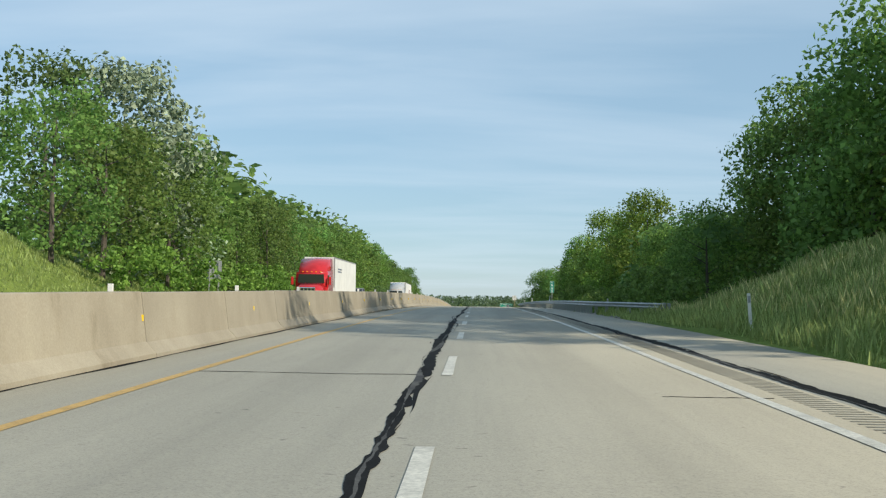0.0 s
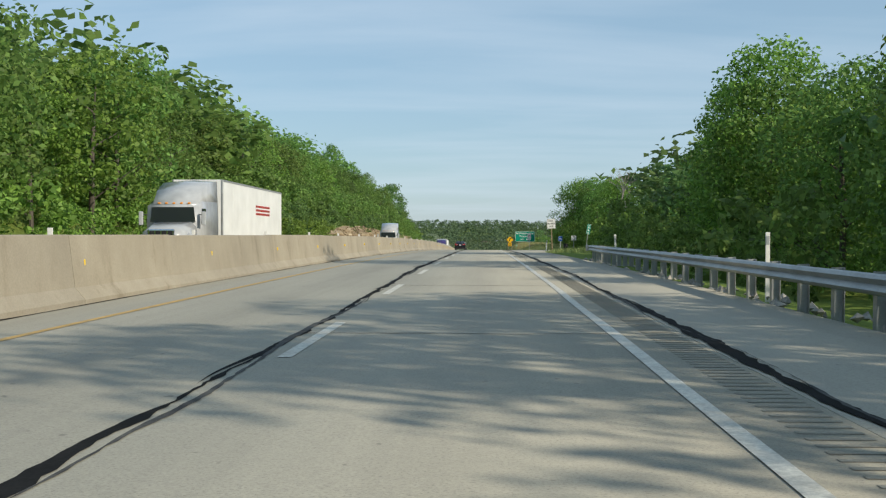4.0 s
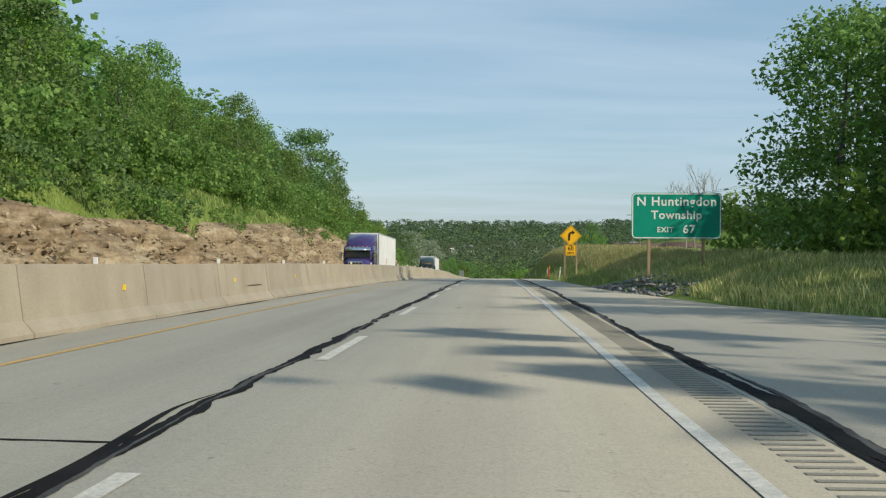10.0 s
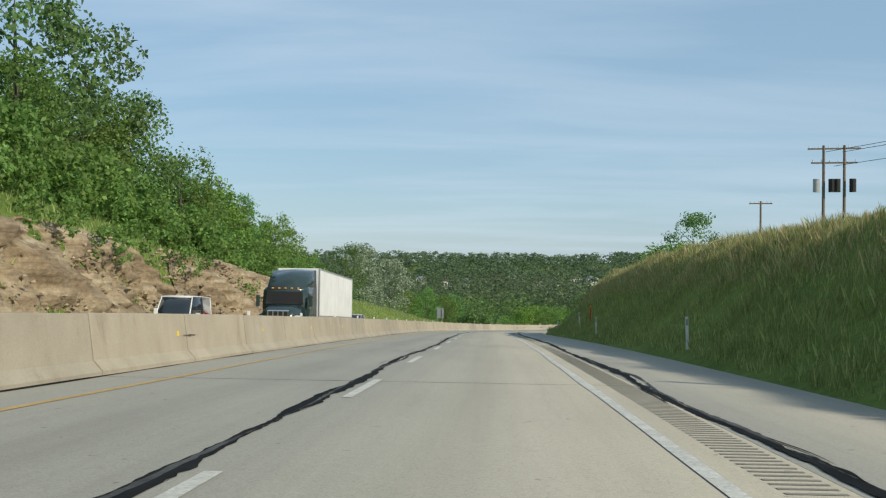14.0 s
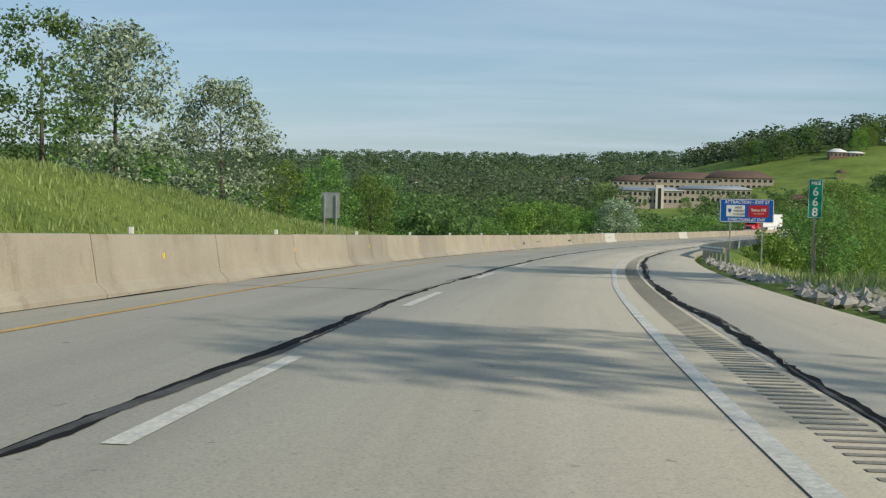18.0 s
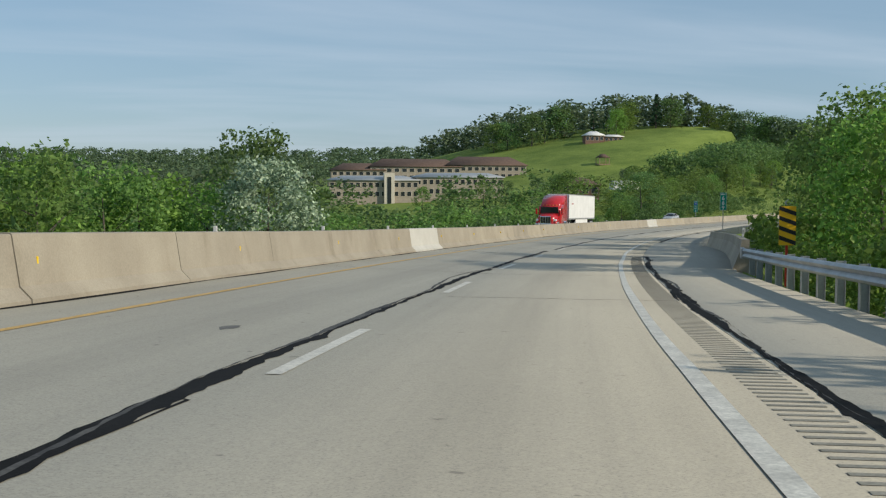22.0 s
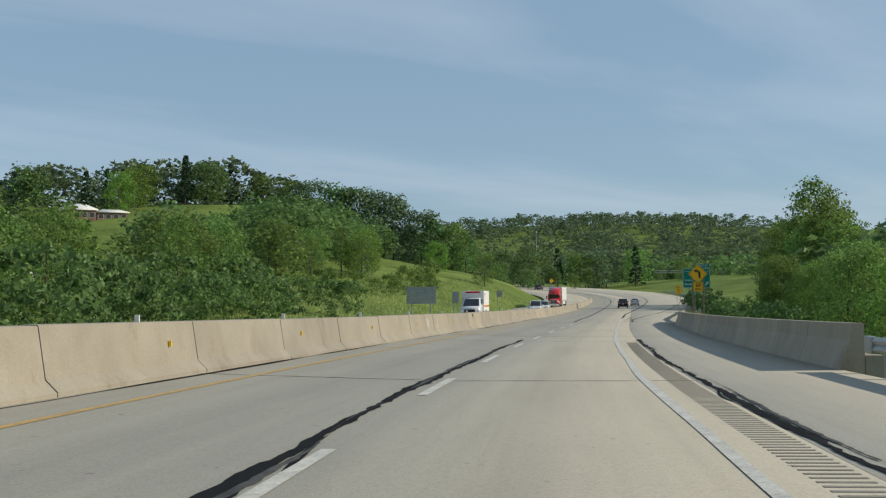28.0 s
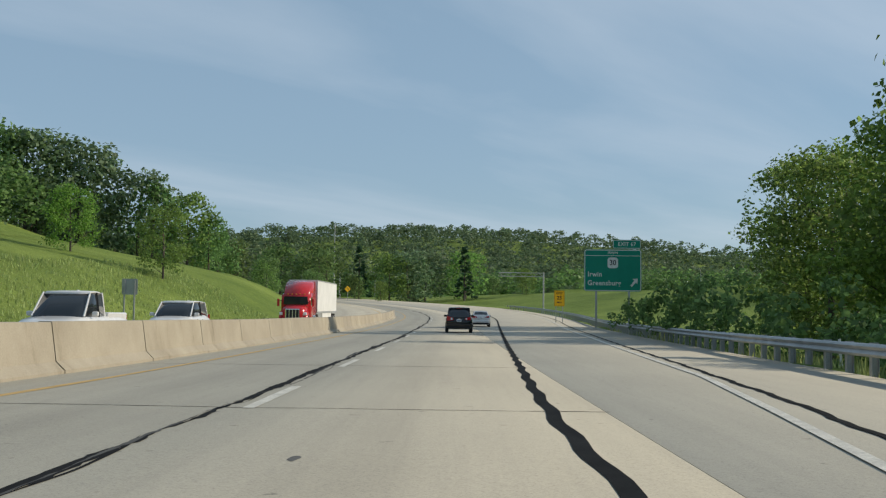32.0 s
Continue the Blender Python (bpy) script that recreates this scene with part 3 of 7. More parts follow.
def ribbon(name, lat, width, ss, mat, z=0.006, seed=0, wob=0.0, vary=0.0, parent=None):
    """A thin line on the road, wandering by wob and varying in width."""
    rnd = np.random.RandomState(seed % 99991)
    ss = np.asarray(ss, float)
    n = len(ss)
    w1 = np.convolve(rnd.randn(n + 30), np.hanning(17), "same")[15:15 + n]
    w2 = np.convolve(rnd.randn(n + 30), np.hanning(7), "same")[15:15 + n]
    mid = lat + wob * (0.55 * w1 + 0.22 * w2)
    wd = width * np.clip(1 + vary * np.convolve(rnd.randn(n + 30), np.hanning(9), "same")[15:15 + n], 0.35, 1.9)
    v = np.stack([PV(ss, mid - wd / 2, z), PV(ss, mid + wd / 2, z)], 1)
    return link(name, grid_mesh(name, v, False), mat, parent)


DASH_LEN = 4.3
DASH_AT = ((-7, -7.2), (-6, 4.2), (0, 71.1), (6, 138.5), (14, 229), (20, 297.8), (28, 390), (36, 482.5), (44, 574.2), (50, 643.6), (55, 702.3), (60, 763.1), (66, 833.4), (75, 931.8), (80, 989.6), (120, 1445))
lines = empty("road_markings", Matrix(), "white and yellow painted lane lines, slightly worn", "road marking", kind="structure")
ribbon("edge_line", 3.68, 0.15, np.arange(-100, 991, 1.0), M_LINE_WHITE, 0.007, 1, 0.012, 0.04, lines)
ribbon("yellow_line", -3.68, 0.14, np.arange(-100, 1300, 1.5), M_LINE_YELLOW, 0.007, 2, 0.012, 0.05, lines)
ribbon("far_edge_line", -14.6, 0.16, np.arange(-100, 1300, 3.0), M_LINE_WHITE, 0.007, 3, 0.01, 0.04, lines)
ribbon("far_yellow_line", -7.1, 0.14, np.arange(-100, 1300, 3.0), M_LINE_YELLOW, 0.007, 3, 0.01, 0.04, lines)
for i in range(-12, 108):
    s0 = float(table(i, *DASH_AT))
    ribbon("lane_dash", 0.0, 0.155, np.linspace(s0, s0 + DASH_LEN, 5), M_LINE_WHITE, 0.007, 10 + i, 0.006, 0.03, lines)
seal = empty("sealed_joints", Matrix(), "black tar filled into the cracked joints of the concrete", "crack sealing", kind="structure")


def tar_run(name, a, b, lat, width, seed, parent):
    """A poured seal: a ragged strip whose two edges wander on their own, with a thin second pour weaving over it."""
    rnd = np.random.RandomState(seed % 99991)

    def wander(n, span):
        k = np.hanning(span)
        return np.convolve(rnd.randn(n + 2 * span), k / np.sqrt((k * k).sum()), "same")[span:span + n]
    ss = np.arange(a, b, 0.16)
    n = len(ss)
    mid = lat + 0.05 * wander(n, 91) + 0.012 * wander(n, 15)
    wide = width * np.clip(1 + 0.35 * wander(n, 61), 0.45, 1.9)
    left = mid - wide / 2 + 0.014 * wander(n, 9) + 0.009 * wander(n, 3)
    right = mid + wide / 2 + 0.02 * wander(n, 7) + 0.012 * wander(n, 3)
    link(name, grid_mesh(name, np.stack([PV(ss, left, 0.005), PV(ss, np.maximum(right, left + 0.03), 0.005)], 1), False), M_TAR, parent)
    mid2 = mid + 0.09 * wander(n, 71)
    w2 = np.clip(0.05 * (0.6 + 0.8 * wander(n, 41)), 0.002, 0.13)
    link(name, grid_mesh(name, np.stack([PV(ss, mid2 - w2 / 2 + 0.006 * wander(n, 3), 0.0056), PV(ss, mid2 + w2 / 2 + 0.008 * wander(n, 3), 0.0056)], 1), False), M_TAR_OLD, parent)
    mid3 = mid + np.sign(np.sin(ss * 0.13)) * wide * 0.55 + 0.05 * wander(n, 31)
    w3 = np.clip(0.05 * wander(n, 37), 0.0, 0.12)
    link(name, grid_mesh(name, np.stack([PV(ss, mid3 - w3 / 2, 0.0046), PV(ss, mid3 + w3 / 2, 0.0046)], 1), False), M_TAR, parent)


for a, b in ((-60, 749), (752, 930), (979, 1250)):
    tar_run("lane_seal", a, b, -0.34, 0.15, 31 + a, seal)
for a, b in ((-60, 743), (776, 930), (979, 986)):
    tar_run("shoulder_seal", a, b, 4.7, 0.16, 77 + a, seal)
# ---------------------------------------------------------------- median barrier
BAR_PROFILE = ((-5.84, -0.1), (-5.84, 0.08), (-5.66, 0.3), (-5.55, 1.25), (-5.53, 1.27), (-5.29, 1.27), (-5.27, 1.25), (-5.16, 0.3), (-4.98, 0.08), (-4.98, -0.1))
BAR_SHIFT = ((-400, -0.1), (480, -0.08), (640, 0.0), (665, -0.3), (700, -0.1), (780, 0.1), (860, 0.1), (930, 0.3), (965, 0.3), (1010, 0.1), (1500, 0))
BAR_GROW = ((-400, 0.87), (60, 0.88), (140, 0.97), (250, 0.94), (470, 0.89), (600, 0.83), (680, 0.8), (720, 0.77), (1000, 0.79), (1500, 0.8))
median = empty("median_barrier", Matrix(), "stained beige concrete median barrier of joined segments", "barrier", kind="structure")
SEG = 6.1
NEW_SEGS = (113, 121, 138)
for i in range(-10, 190):
    a = i * SEG
    st3 = np.array((a + 0.012, a + SEG / 2, a + SEG - 0.012))
    sweep("barrier_segment", BAR_PROFILE, st3, M_BARRIER_NEW if i in NEW_SEGS else M_BARRIER, median, label="pale new segment" if i in NEW_SEGS else "", shift=table(st3, *BAR_SHIFT) + (0.03 * math.sin(i * 12.9)), lift=np.full(3, 0.012 * math.sin(i * 7.7)), grow=table(st3, *BAR_GROW))
_bf = np.arange(-60, 1000, 0.7)
ribbon("barrier_foot_seal", -4.93 + table(_bf, *BAR_SHIFT), 0.1, _bf, M_TAR, 0.005, 9, 0.02, 0.3, seal)
# transverse joints, some sealed with tar
_rj = random.Random(5)
KNOWN_JOINTS = ((15.5, -3.6, -.4, .05), (12.8, 2.6, 3.9, .05), (235, -4.8, -.4, .05), (309.1, -.5, 4.6, .1), (313.5, -4.8, -.5, .07), (489.3, -4.8, -.4, .06), (489.6, -.3, 4.4, .03), (636.7, -4.8, -.8, .09), (664.9, -.3, 4.6, .05), (810.4, -4.6, -.4, .04), (40.4, -4.8, -.4, .07), (78, -3.9, -.5, .07), (73.6, 1.8, 3.9, .06), (75.8, 1.2, 3.2, .03), (105.3, -4.8, -.5, .06), (105.3, .2, 4.5, .09), (262.4, -.3, 4.3, .07), (262.0, 1.2, 4.1, .06), (298, 0, 3.8, .03), (424, -4.8, -.5, .05),
                (742.8, -4.8, 7.6, .06), (752.8, -4.8, 7.6, .045), (762.8, -.3, 5.8, .04), (776, -4.8, 7.4, .06), (927.6, -4.8, 7.0, .06), (935.4, -4.8, 7.1, .1), (969.5, -4.8, 6.9, .05), (977, -4.8, 7.2, .07), (990.4, -1.4, 6.5, .16))
_far_joints = [(i * 17.3 + _rj.uniform(-5, 5), *_rj.choice(((-4.8, -0.3), (-0.3, 3.7), (-4.8, 4.6), (0.2, 4.6))), _rj.choice((0.03, 0.035, 0.05))) for i in range(-3, 76)]
for s0, l0, l1, w in list(KNOWN_JOINTS) + [j for j in _far_joints if min(abs(j[0] - q[0]) for q in KNOWN_JOINTS) > 9]:
    n = 26
    la = np.linspace(l0, l1, n)
    wob = np.cumsum([_rj.uniform(-0.03, 0.03) for _ in range(n)])
    wv = w * np.array([_rj.uniform(0.6, 1.4) for _ in range(n)])
    v = np.stack([PV(s0 + wob - wv / 2, la, 0.0045), PV(s0 + wob + wv / 2, la, 0.0045)], 1)
    link("cross_joint", grid_mesh("cross_joint", v, False), M_TAR, seal)
# rumble strip: rows of milled grooves beside the edge line
M_GROOVE = grainy("milled_groove", (0.24, 0.225, 0.185), (0.33, 0.31, 0.252), 2, 0.95, 40, 0.3, 0.4, 0.01)
rumble = empty("rumble_strip", Matrix(), "rumble strip of short milled grooves in the concrete", "rumble strip", kind="structure")
_q = []
for s0 in np.concatenate([np.arange(-40, 742, 0.21), np.arange(779, 926, 0.21), np.arange(980, 1006, 0.21)]):
    sh = 0.0 if s0 < 985 else (s0 - 985) * 0.02
    _q.append(PV([s0, s0, s0 + 0.08, s0 + 0.08], [4.05 + sh, 4.48 + sh, 4.48 + sh, 4.05 + sh], 0.004))
tagged(link("grooves", quads_mesh("grooves", np.array(_q)), M_GROOVE, rumble), kind="stuff")
# exit taper
_ts = np.arange(990, 1240, 1.5)
_tl = table(_ts, (990, 3.68), (996, 3.82), (1001, 4.1), (1007, 4.7), (1013, 5.45), (1018, 6.0), (1024, 6.8), (1033, 7.9), (1075, 10.8), (1187, 17.5), (1240, 21))
link("exit_edge_line", grid_mesh("exit_edge_line", np.stack([PV(_ts, _tl - 0.08, 0.008), PV(_ts, _tl + 0.08, 0.008)], 1), False), M_LINE_WHITE, lines)
_t2 = np.arange(1000, 1230, 0.6)
_tc = table(_t2, (1000, 3.75), (1010, 3.8), (1022, 3.8), (1028, 3.95), (1054, 4.85), (1168, 9.0), (1230, 11.8)) + 0.03 * np.sin(_t2 * 2.1)
link("exit_seal", grid_mesh("exit_seal", np.stack([PV(_t2, _tc - 0.09, 0.0055), PV(_t2, _tc + 0.09, 0.0055)], 1), False), M_TAR, seal)
_t3 = np.arange(985.4, 1230, 0.5)
_tc = table(_t3, (985, 4.68), (992, 4.92), (1000, 5.5), (1010, 6.2), (1020, 6.9), (1026, 7.6), (1040, 8.8), (1084, 12.0), (1230, 21.5)) + 0.03 * np.sin(_t3 * 1.7) + 0.02 * np.sin(_t3 * 5.1)
link("exit_shoulder_seal", grid_mesh("exit_shoulder_seal", np.stack([PV(_t3, _tc - 0.06, 0.0055), PV(_t3, _tc + 0.06, 0.0055)], 1), False), M_TAR, seal)
# old stains on the concrete
M_STAIN = grainy("oil_stain", (0.1, 0.095, 0.085), (0.17, 0.16, 0.14), 3, 0.7, 30, 0.3, 0.1, 0.003)


def stain(s, lat, ln, wd, seed):
    r = random.Random(seed)
    n = 14
    v = [PV([s + ln / 2 * math.cos(a) * r.uniform(.6, 1.1)], [lat + wd / 2 * math.sin(a) * r.uniform(.6, 1.1)], 0.003)[0] for a in (2 * math.pi * k / n for k in range(n))]
    link("stain", mesh_of("stain", v, [tuple(range(n))]), M_STAIN, seal)


for k, (s_, l_, a_, b_) in enumerate(((826.8, -1.3, .5, .28), (955.5, -.75, 1.5, .16), (957.0, -.5, 1.8, .13), (953.8, -1.3, 1.3, .18), (955.0, -1.5, .9, .12), (958.8, -.8, 1.2, .12), (956.4, -1.15, 1.0, .1), (960.4, -.6, .9, .1), (313, 12.2, 2.4, .7), (317, 11, 1.6, .4), (121, -2.2, .5, .25), (348, 1.2, .5, .2), (512, .9, .6, .3), (640, 1.6, .5, .2), (706, -1.6, .7, .25), (869, 1.1, .5, .2), (1019, 1.3, .4, .12))):
    stain(s_, l_, a_, b_, k)


# scrapes and rust stains on the barrier
M_SCUFF = grainy("tyre_scuff", (0.06, 0.05, 0.042), (0.15, 0.125, 0.1), 5, 0.9, 30, 0.4, 0.2, 0.004)
M_CHIP = grainy("chipped_concrete", (0.4, 0.37, 0.31), (0.52, 0.49, 0.42), 5, 0.9, 30, 0.3, 0.3, 0.01)


def scuff(s, ln, z, hh, seed, mat):
    r = random.Random(seed)
    n = 16
    pts = []
    for k in range(n):
        a = 2 * math.pi * k / n
        q = r.uniform(.45, 1.1)
        zz = z + hh / 2 * math.sin(a) * q
        ss = s + ln / 2 * math.cos(a) * q
        g = float(table(ss, *BAR_GROW))
        lat = float(np.interp(zz / g, (.08, .3, 1.25), (-4.98, -5.16, -5.27)))
        i = math.floor(ss / SEG)
        sh = float(table(ss, *BAR_SHIFT)) + 0.03 * math.sin(i * 12.9)
        pts.append(PV([ss], [lat + sh + .012], zz)[0])
    link("scuff", mesh_of("scuff", pts, [tuple(range(n))]), mat, median)


SCUFFS = ((648.5, 1.1, .42, .3), (670.5, 2.2, .45, .22), (771.8, .12, .7, .6), (931.6, 1.1, .62, .5), (934.3, .35, .6, .75), (947.5, .9, .85, .3), (1007.8, .25, .6, .4), (655, 3.0, .5, .08), (692, 2.4, .55, .07),
          (130, 2.5, .55, .06), (262, 1.8, .6, .05), (352, 2.6, .5, .06), (470, 1.5, .62, .06), (985, 2.2, .55, .05))
for k, (s_, ln, z_, hh) in enumerate(SCUFFS):
    scuff(s_, ln, z_, hh, 40 + k, M_CHIP if k in (3, 4) else M_SCUFF)
# ---------------------------------------------------------------- signs
def post(parent, x, h, mat=M_STEEL, r=0.045, y=None, low=-.6):
    y = r + .028 if y is None else y
    part("post", box(x - r, y - r, low, x + r, y + r, h, .008), mat, parent)


def sign_at(name, s, lat, label, category="road sign", z=None, turn=0.0, tilt=0.0):
    m = on_road(s, lat, 0, turn)
    m.translation.z = ground_at(*m.translation.xy) if z is None else m.translation.z + z
    return empty(name, m @ Matrix.Rotation(radians(tilt), 4, "Y"), label, category)


def plate(parent, w, h, zc, mat, border=None, r=0.08, xc=0.0, name="panel", y=0.0, edge=0.03, inset=0.03):
    pn = part(name, outline(rounded(w, h, r, xc, zc), 0.02), mat, parent, m=pose(0, y, 0))
    if border is not None:
        # a thin frame just proud of the plate
        bm = bmesh.new()
        a, b = rounded(w - 2 * inset, h - 2 * inset, max(r - inset, .01), xc, zc), rounded(w - 2 * inset - 2 * edge, h - 2 * inset - 2 * edge, max(r - inset - edge, .008), xc, zc)
        va, vb = [bm.verts.new((x, -.004, z)) for x, z in a], [bm.verts.new((x, -.004, z)) for x, z in b]
        n = len(va)
        for i in range(n):
            bm.faces.new((va[i], va[(i + 1) % n], vb[(i + 1) % n], vb[i]))
        part("border", bm, border, pn)
    return pn


# green exit sign
sg = sign_at("exit_sign", 373, 11.2, "green exit sign with white lettering on two posts", z=-.1)
pn = plate(sg, 4.45, 2.3, 3.75, M_GREEN_SIGN, M_WHITE, .22, edge=.05)
lettering("N Huntingdon", .62, M_WHITE, pn, 0, 4.45, -.008, spacing=1.1)
lettering("Township", .58, M_WHITE, pn, 0, 3.78, -.008, spacing=1.1)
lettering("EXIT", .36, M_WHITE, pn, -.55, 3.05, -.008, spacing=1.15)
lettering("67", .58, M_WHITE, pn, .62, 3.07, -.008, spacing=1.1)
post(sg, -1.35, 4.6, M_WOOD, .07, low=-1)
post(sg, 1.35, 4.6, M_WOOD, .07, low=-1)


def arrow_curve(parent, right=True, zc=0.0):
    """A bent arrow of the advance warning sign."""
    k = 1 if right else -1
    pts_o, pts_i = [], []
    for i in range(9):
        a = radians(180 - 90 * i / 8)
        pts_o.append((.17 + .36 * math.cos(a), .0 + .36 * math.sin(a)))
        pts_i.append((.17 + .2 * math.cos(a), .0 + .2 * math.sin(a)))
    pts = [(-.19, -.42)] + pts_o + [(.17, .48), (.42, .28), (.17, .08)] + pts_i[::-1] + [(-.03, -.42)]
    pts = [(k * (x - .05), zc + z) for x, z in pts]
    bm = bmesh.new()
    f = bm.faces.new([bm.verts.new((x, -.006, z)) for x, z in pts])
    bmesh.ops.triangulate(bm, faces=[f])
    part("arrow", bm, M_BLACK, parent)


def curve_sign(s, lat, z, right, label, size=1.22, lift=0.0):
    ob = sign_at("curve_warning_sign", s, lat, label, z=z)
    d = size * .7071 + .06
    zc = 3.95 + lift
    dm = part("diamond_panel", outline([(0, zc - d), (d, zc), (0, zc + d), (-d, zc)], .02), M_YELLOW_SIGN, ob)
    for a, b in (((0, zc - d + .1), (d - .1, zc)), ((d - .1, zc), (0, zc + d - .1)), ((0, zc + d - .1), (-d + .1, zc)), ((-d + .1, zc), (0, zc - d + .1))):
        part("border", tube((a[0], -.004, a[1]), (b[0], -.004, b[1]), .011, .011, 4), M_BLACK, dm)
    arrow_curve(dm, right, zc)
    pn = plate(ob, .92, .92, zc - d - .32, M_YELLOW_SIGN, M_BLACK, .06, edge=.02)
    lettering("60", .52, M_BLACK, pn, 0, zc - d - .18, -.008)
    lettering("MPH", .27, M_BLACK, pn, 0, zc - d - .58, -.008, spacing=1.1)
    post(ob, -.5, zc - .25, M_WOOD, .06, low=-1.2)
    post(ob, .5, zc - .25, M_WOOD, .06, low=-1.2)
    return ob


curve_sign(412, 8.7, 0.0, True, "yellow diamond curve sign with bent arrow and 60 MPH plate", lift=-.1)
curve_sign(989, 11.1, 0.1, False, "yellow diamond curve sign with 60 MPH plate beside the bridge parapet", lift=.33)


def mile(s, lat, z, digits, label, tilt=0.0, top="MILE", word=None):
    ob = sign_at("mile_marker", s, lat, label, z=z, tilt=tilt)
    n = len(digits)
    h = .34 * n + .26
    zc = 2.0 + h / 2
    pn = plate(ob, .46, h, zc, M_GREEN_SIGN, M_WHITE, .03, edge=.014, inset=.01)
    lettering(top, .15, M_WHITE, pn, 0, zc + h / 2 - .13, -.008)
    for i, d in enumerate(digits):
        lettering(d, .4, M_WHITE, pn, 0, zc + h / 2 - .42 - i * .34, -.008)
    post(ob, 0, zc + h / 2 - .1, M_STEEL, .03, low=-2.5)
    return ob


mile(119.7, 8.9, -0.35, "665", "green mile marker post reading 66.5 behind the rail")
mile(262, 14.6, 0.0, "666", "leaning green mile marker post reading 66.6", 8)
mile(460, 11.9, 0.55, "667", "green mile marker post reading 66.7 in tall grass")
mile(606, 10.2, 0.0, "668", "green mile marker post reading 66.8 by the stones")
mile(774, 9.2, 0.45, "669", "green mile marker post reading 66.9 beside the rail")
mile(1011, 12.0, 0.5, "671", "green mile marker post reading 67.1 by the exit lane")
ob = sign_at("route_mile_sign", 877, -5.8, "tall green EAST 76 mile sign on the median barrier", z=1.2)
pn = plate(ob, .66, 1.85, 1.55, M_GREEN_SIGN, M_WHITE, .03, edge=.014, inset=.01)
lettering("EAST", .2, M_WHITE, pn, 0, 2.33, -.008)
part("route_shield", outline(rounded(.5, .4, .12, 0, 2.0), .004), M_BLUE_SIGN, pn, m=pose(0, -.008, 0))
lettering("76", .3, M_WHITE, pn, 0, 2.0, -.016)
lettering("MILE", .2, M_WHITE, pn, 0, 1.62, -.008)
lettering("67", .36, M_WHITE, pn, 0, 1.3, -.008)
lettering("0", .36, M_WHITE, pn, 0, .86, -.008)
post(ob, 0, 2.3, M_STEEL, .03, low=-.1)

# pull-off signs
sg = sign_at("parking_sign", 246.5, 9.5, "white PARK BEHIND LINE sign on a wooden post", z=-.1, tilt=-2.5)
pn = plate(sg, .92, 1.06, 3.05, M_WHITE, M_BLACK, .05, edge=.015)
for i, w in enumerate(("PARK", "BEHIND", "LINE")):
    lettering(w, .225, M_BLACK, pn, 0, 3.35 - i * .3, -.008, spacing=1.08, squeeze=.92)
post(sg, 0, 3.5, M_WOOD, .05)
sg = sign_at("telephone_sign", 301, 14.2, "small blue telephone sign on a white post", z=-.1)
pn = plate(sg, .62, .78, 1.95, M_BLUE_SIGN, M_WHITE, .05, edge=.012)
part("handset", outline([(-.18, 2.2), (-.18, 2.1), (-.1, 2.1), (-.08, 2.16), (.08, 2.16), (.1, 2.1), (.18, 2.1), (.18, 2.2), (.1, 2.27), (-.1, 2.27)], .004), M_WHITE, pn, m=pose(0, -.008, -.25))
post(sg, 0, 1.95, M_WHITE, .05)
sg = sign_at("notice_sign", 275, 14.2, "small white PARK BEHIND LINE notice on a thin post", z=-.1)
pn = plate(sg, .66, .62, 1.75, M_WHITE, None, .03)
for i, w in enumerate(("PARK", "BEHIND", "LINE")):
    lettering(w, .16, M_BLACK, pn, 0, 1.93 - i * .18, -.008)
post(sg, 0, 1.8, M_STEEL, .035)
sg = sign_at("no_parking_sign", 334.5, 10.6, "white no parking sign with a red ring and an arrow plate", z=-.1)
pn = plate(sg, .62, .78, 3.0, M_WHITE, None, .05)
lettering("P", .42, M_BLACK, pn, 0, 3.0, -.008)
bm = bmesh.new()
for k in range(24):
    a0, a1 = 2 * math.pi * k / 24, 2 * math.pi * (k + 1) / 24
    bm.faces.new([bm.verts.new((q * math.cos(a), -.01, 3.0 + q * math.sin(a))) for q, a in ((.27, a0), (.27, a1), (.22, a1), (.22, a0))])
bm.faces.new([bm.verts.new(p) for p in ((-.19, -.011, 3.16), (.16, -.011, 2.81), (.19, -.011, 2.84), (-.16, -.011, 3.19))])
part("red_ring", bm, M_RED_SIGN, pn)
pn = plate(sg, .62, .34, 2.4, M_WHITE, None, .04)
part("arrow", outline([(-.24, 2.4), (-.1, 2.5), (-.1, 2.425), (.24, 2.425), (.24, 2.375), (-.1, 2.375), (-.1, 2.3)], .004), M_BLACK, pn, m=pose(0, -.008, 0))
post(sg, 0, 3.3, M_STEEL, .04)

# blue attraction sign
sg = sign_at("attraction_sign", 663, 10.7, "blue attraction sign with white and red panels on posts", z=-.2)
pn = plate(sg, 4.35, 1.95, 3.75, M_BLUE_SIGN, M_WHITE, .16, edge=.045, inset=.02)
lettering("ATTRACTION - EXIT 67", .37, M_WHITE, pn, 0, 4.45, -.008, squeeze=.92)
lettering("DIRECTIONS AT EXIT", .32, M_WHITE, pn, 0, 3.0, -.008, squeeze=.98)
w1 = plate(pn, 1.5, .95, 3.73, M_WHITE, None, .03, -.9, "white_panel", -.012)
lettering("SAINT", .25, M_BLACK, w1, -.68, 4.0, -.008, squeeze=.9)
lettering("VINCENT", .25, M_BLACK, w1, -.62, 3.72, -.008, squeeze=.9)
lettering("COLLEGE", .25, M_BLACK, w1, -.62, 3.44, -.008, squeeze=.9)
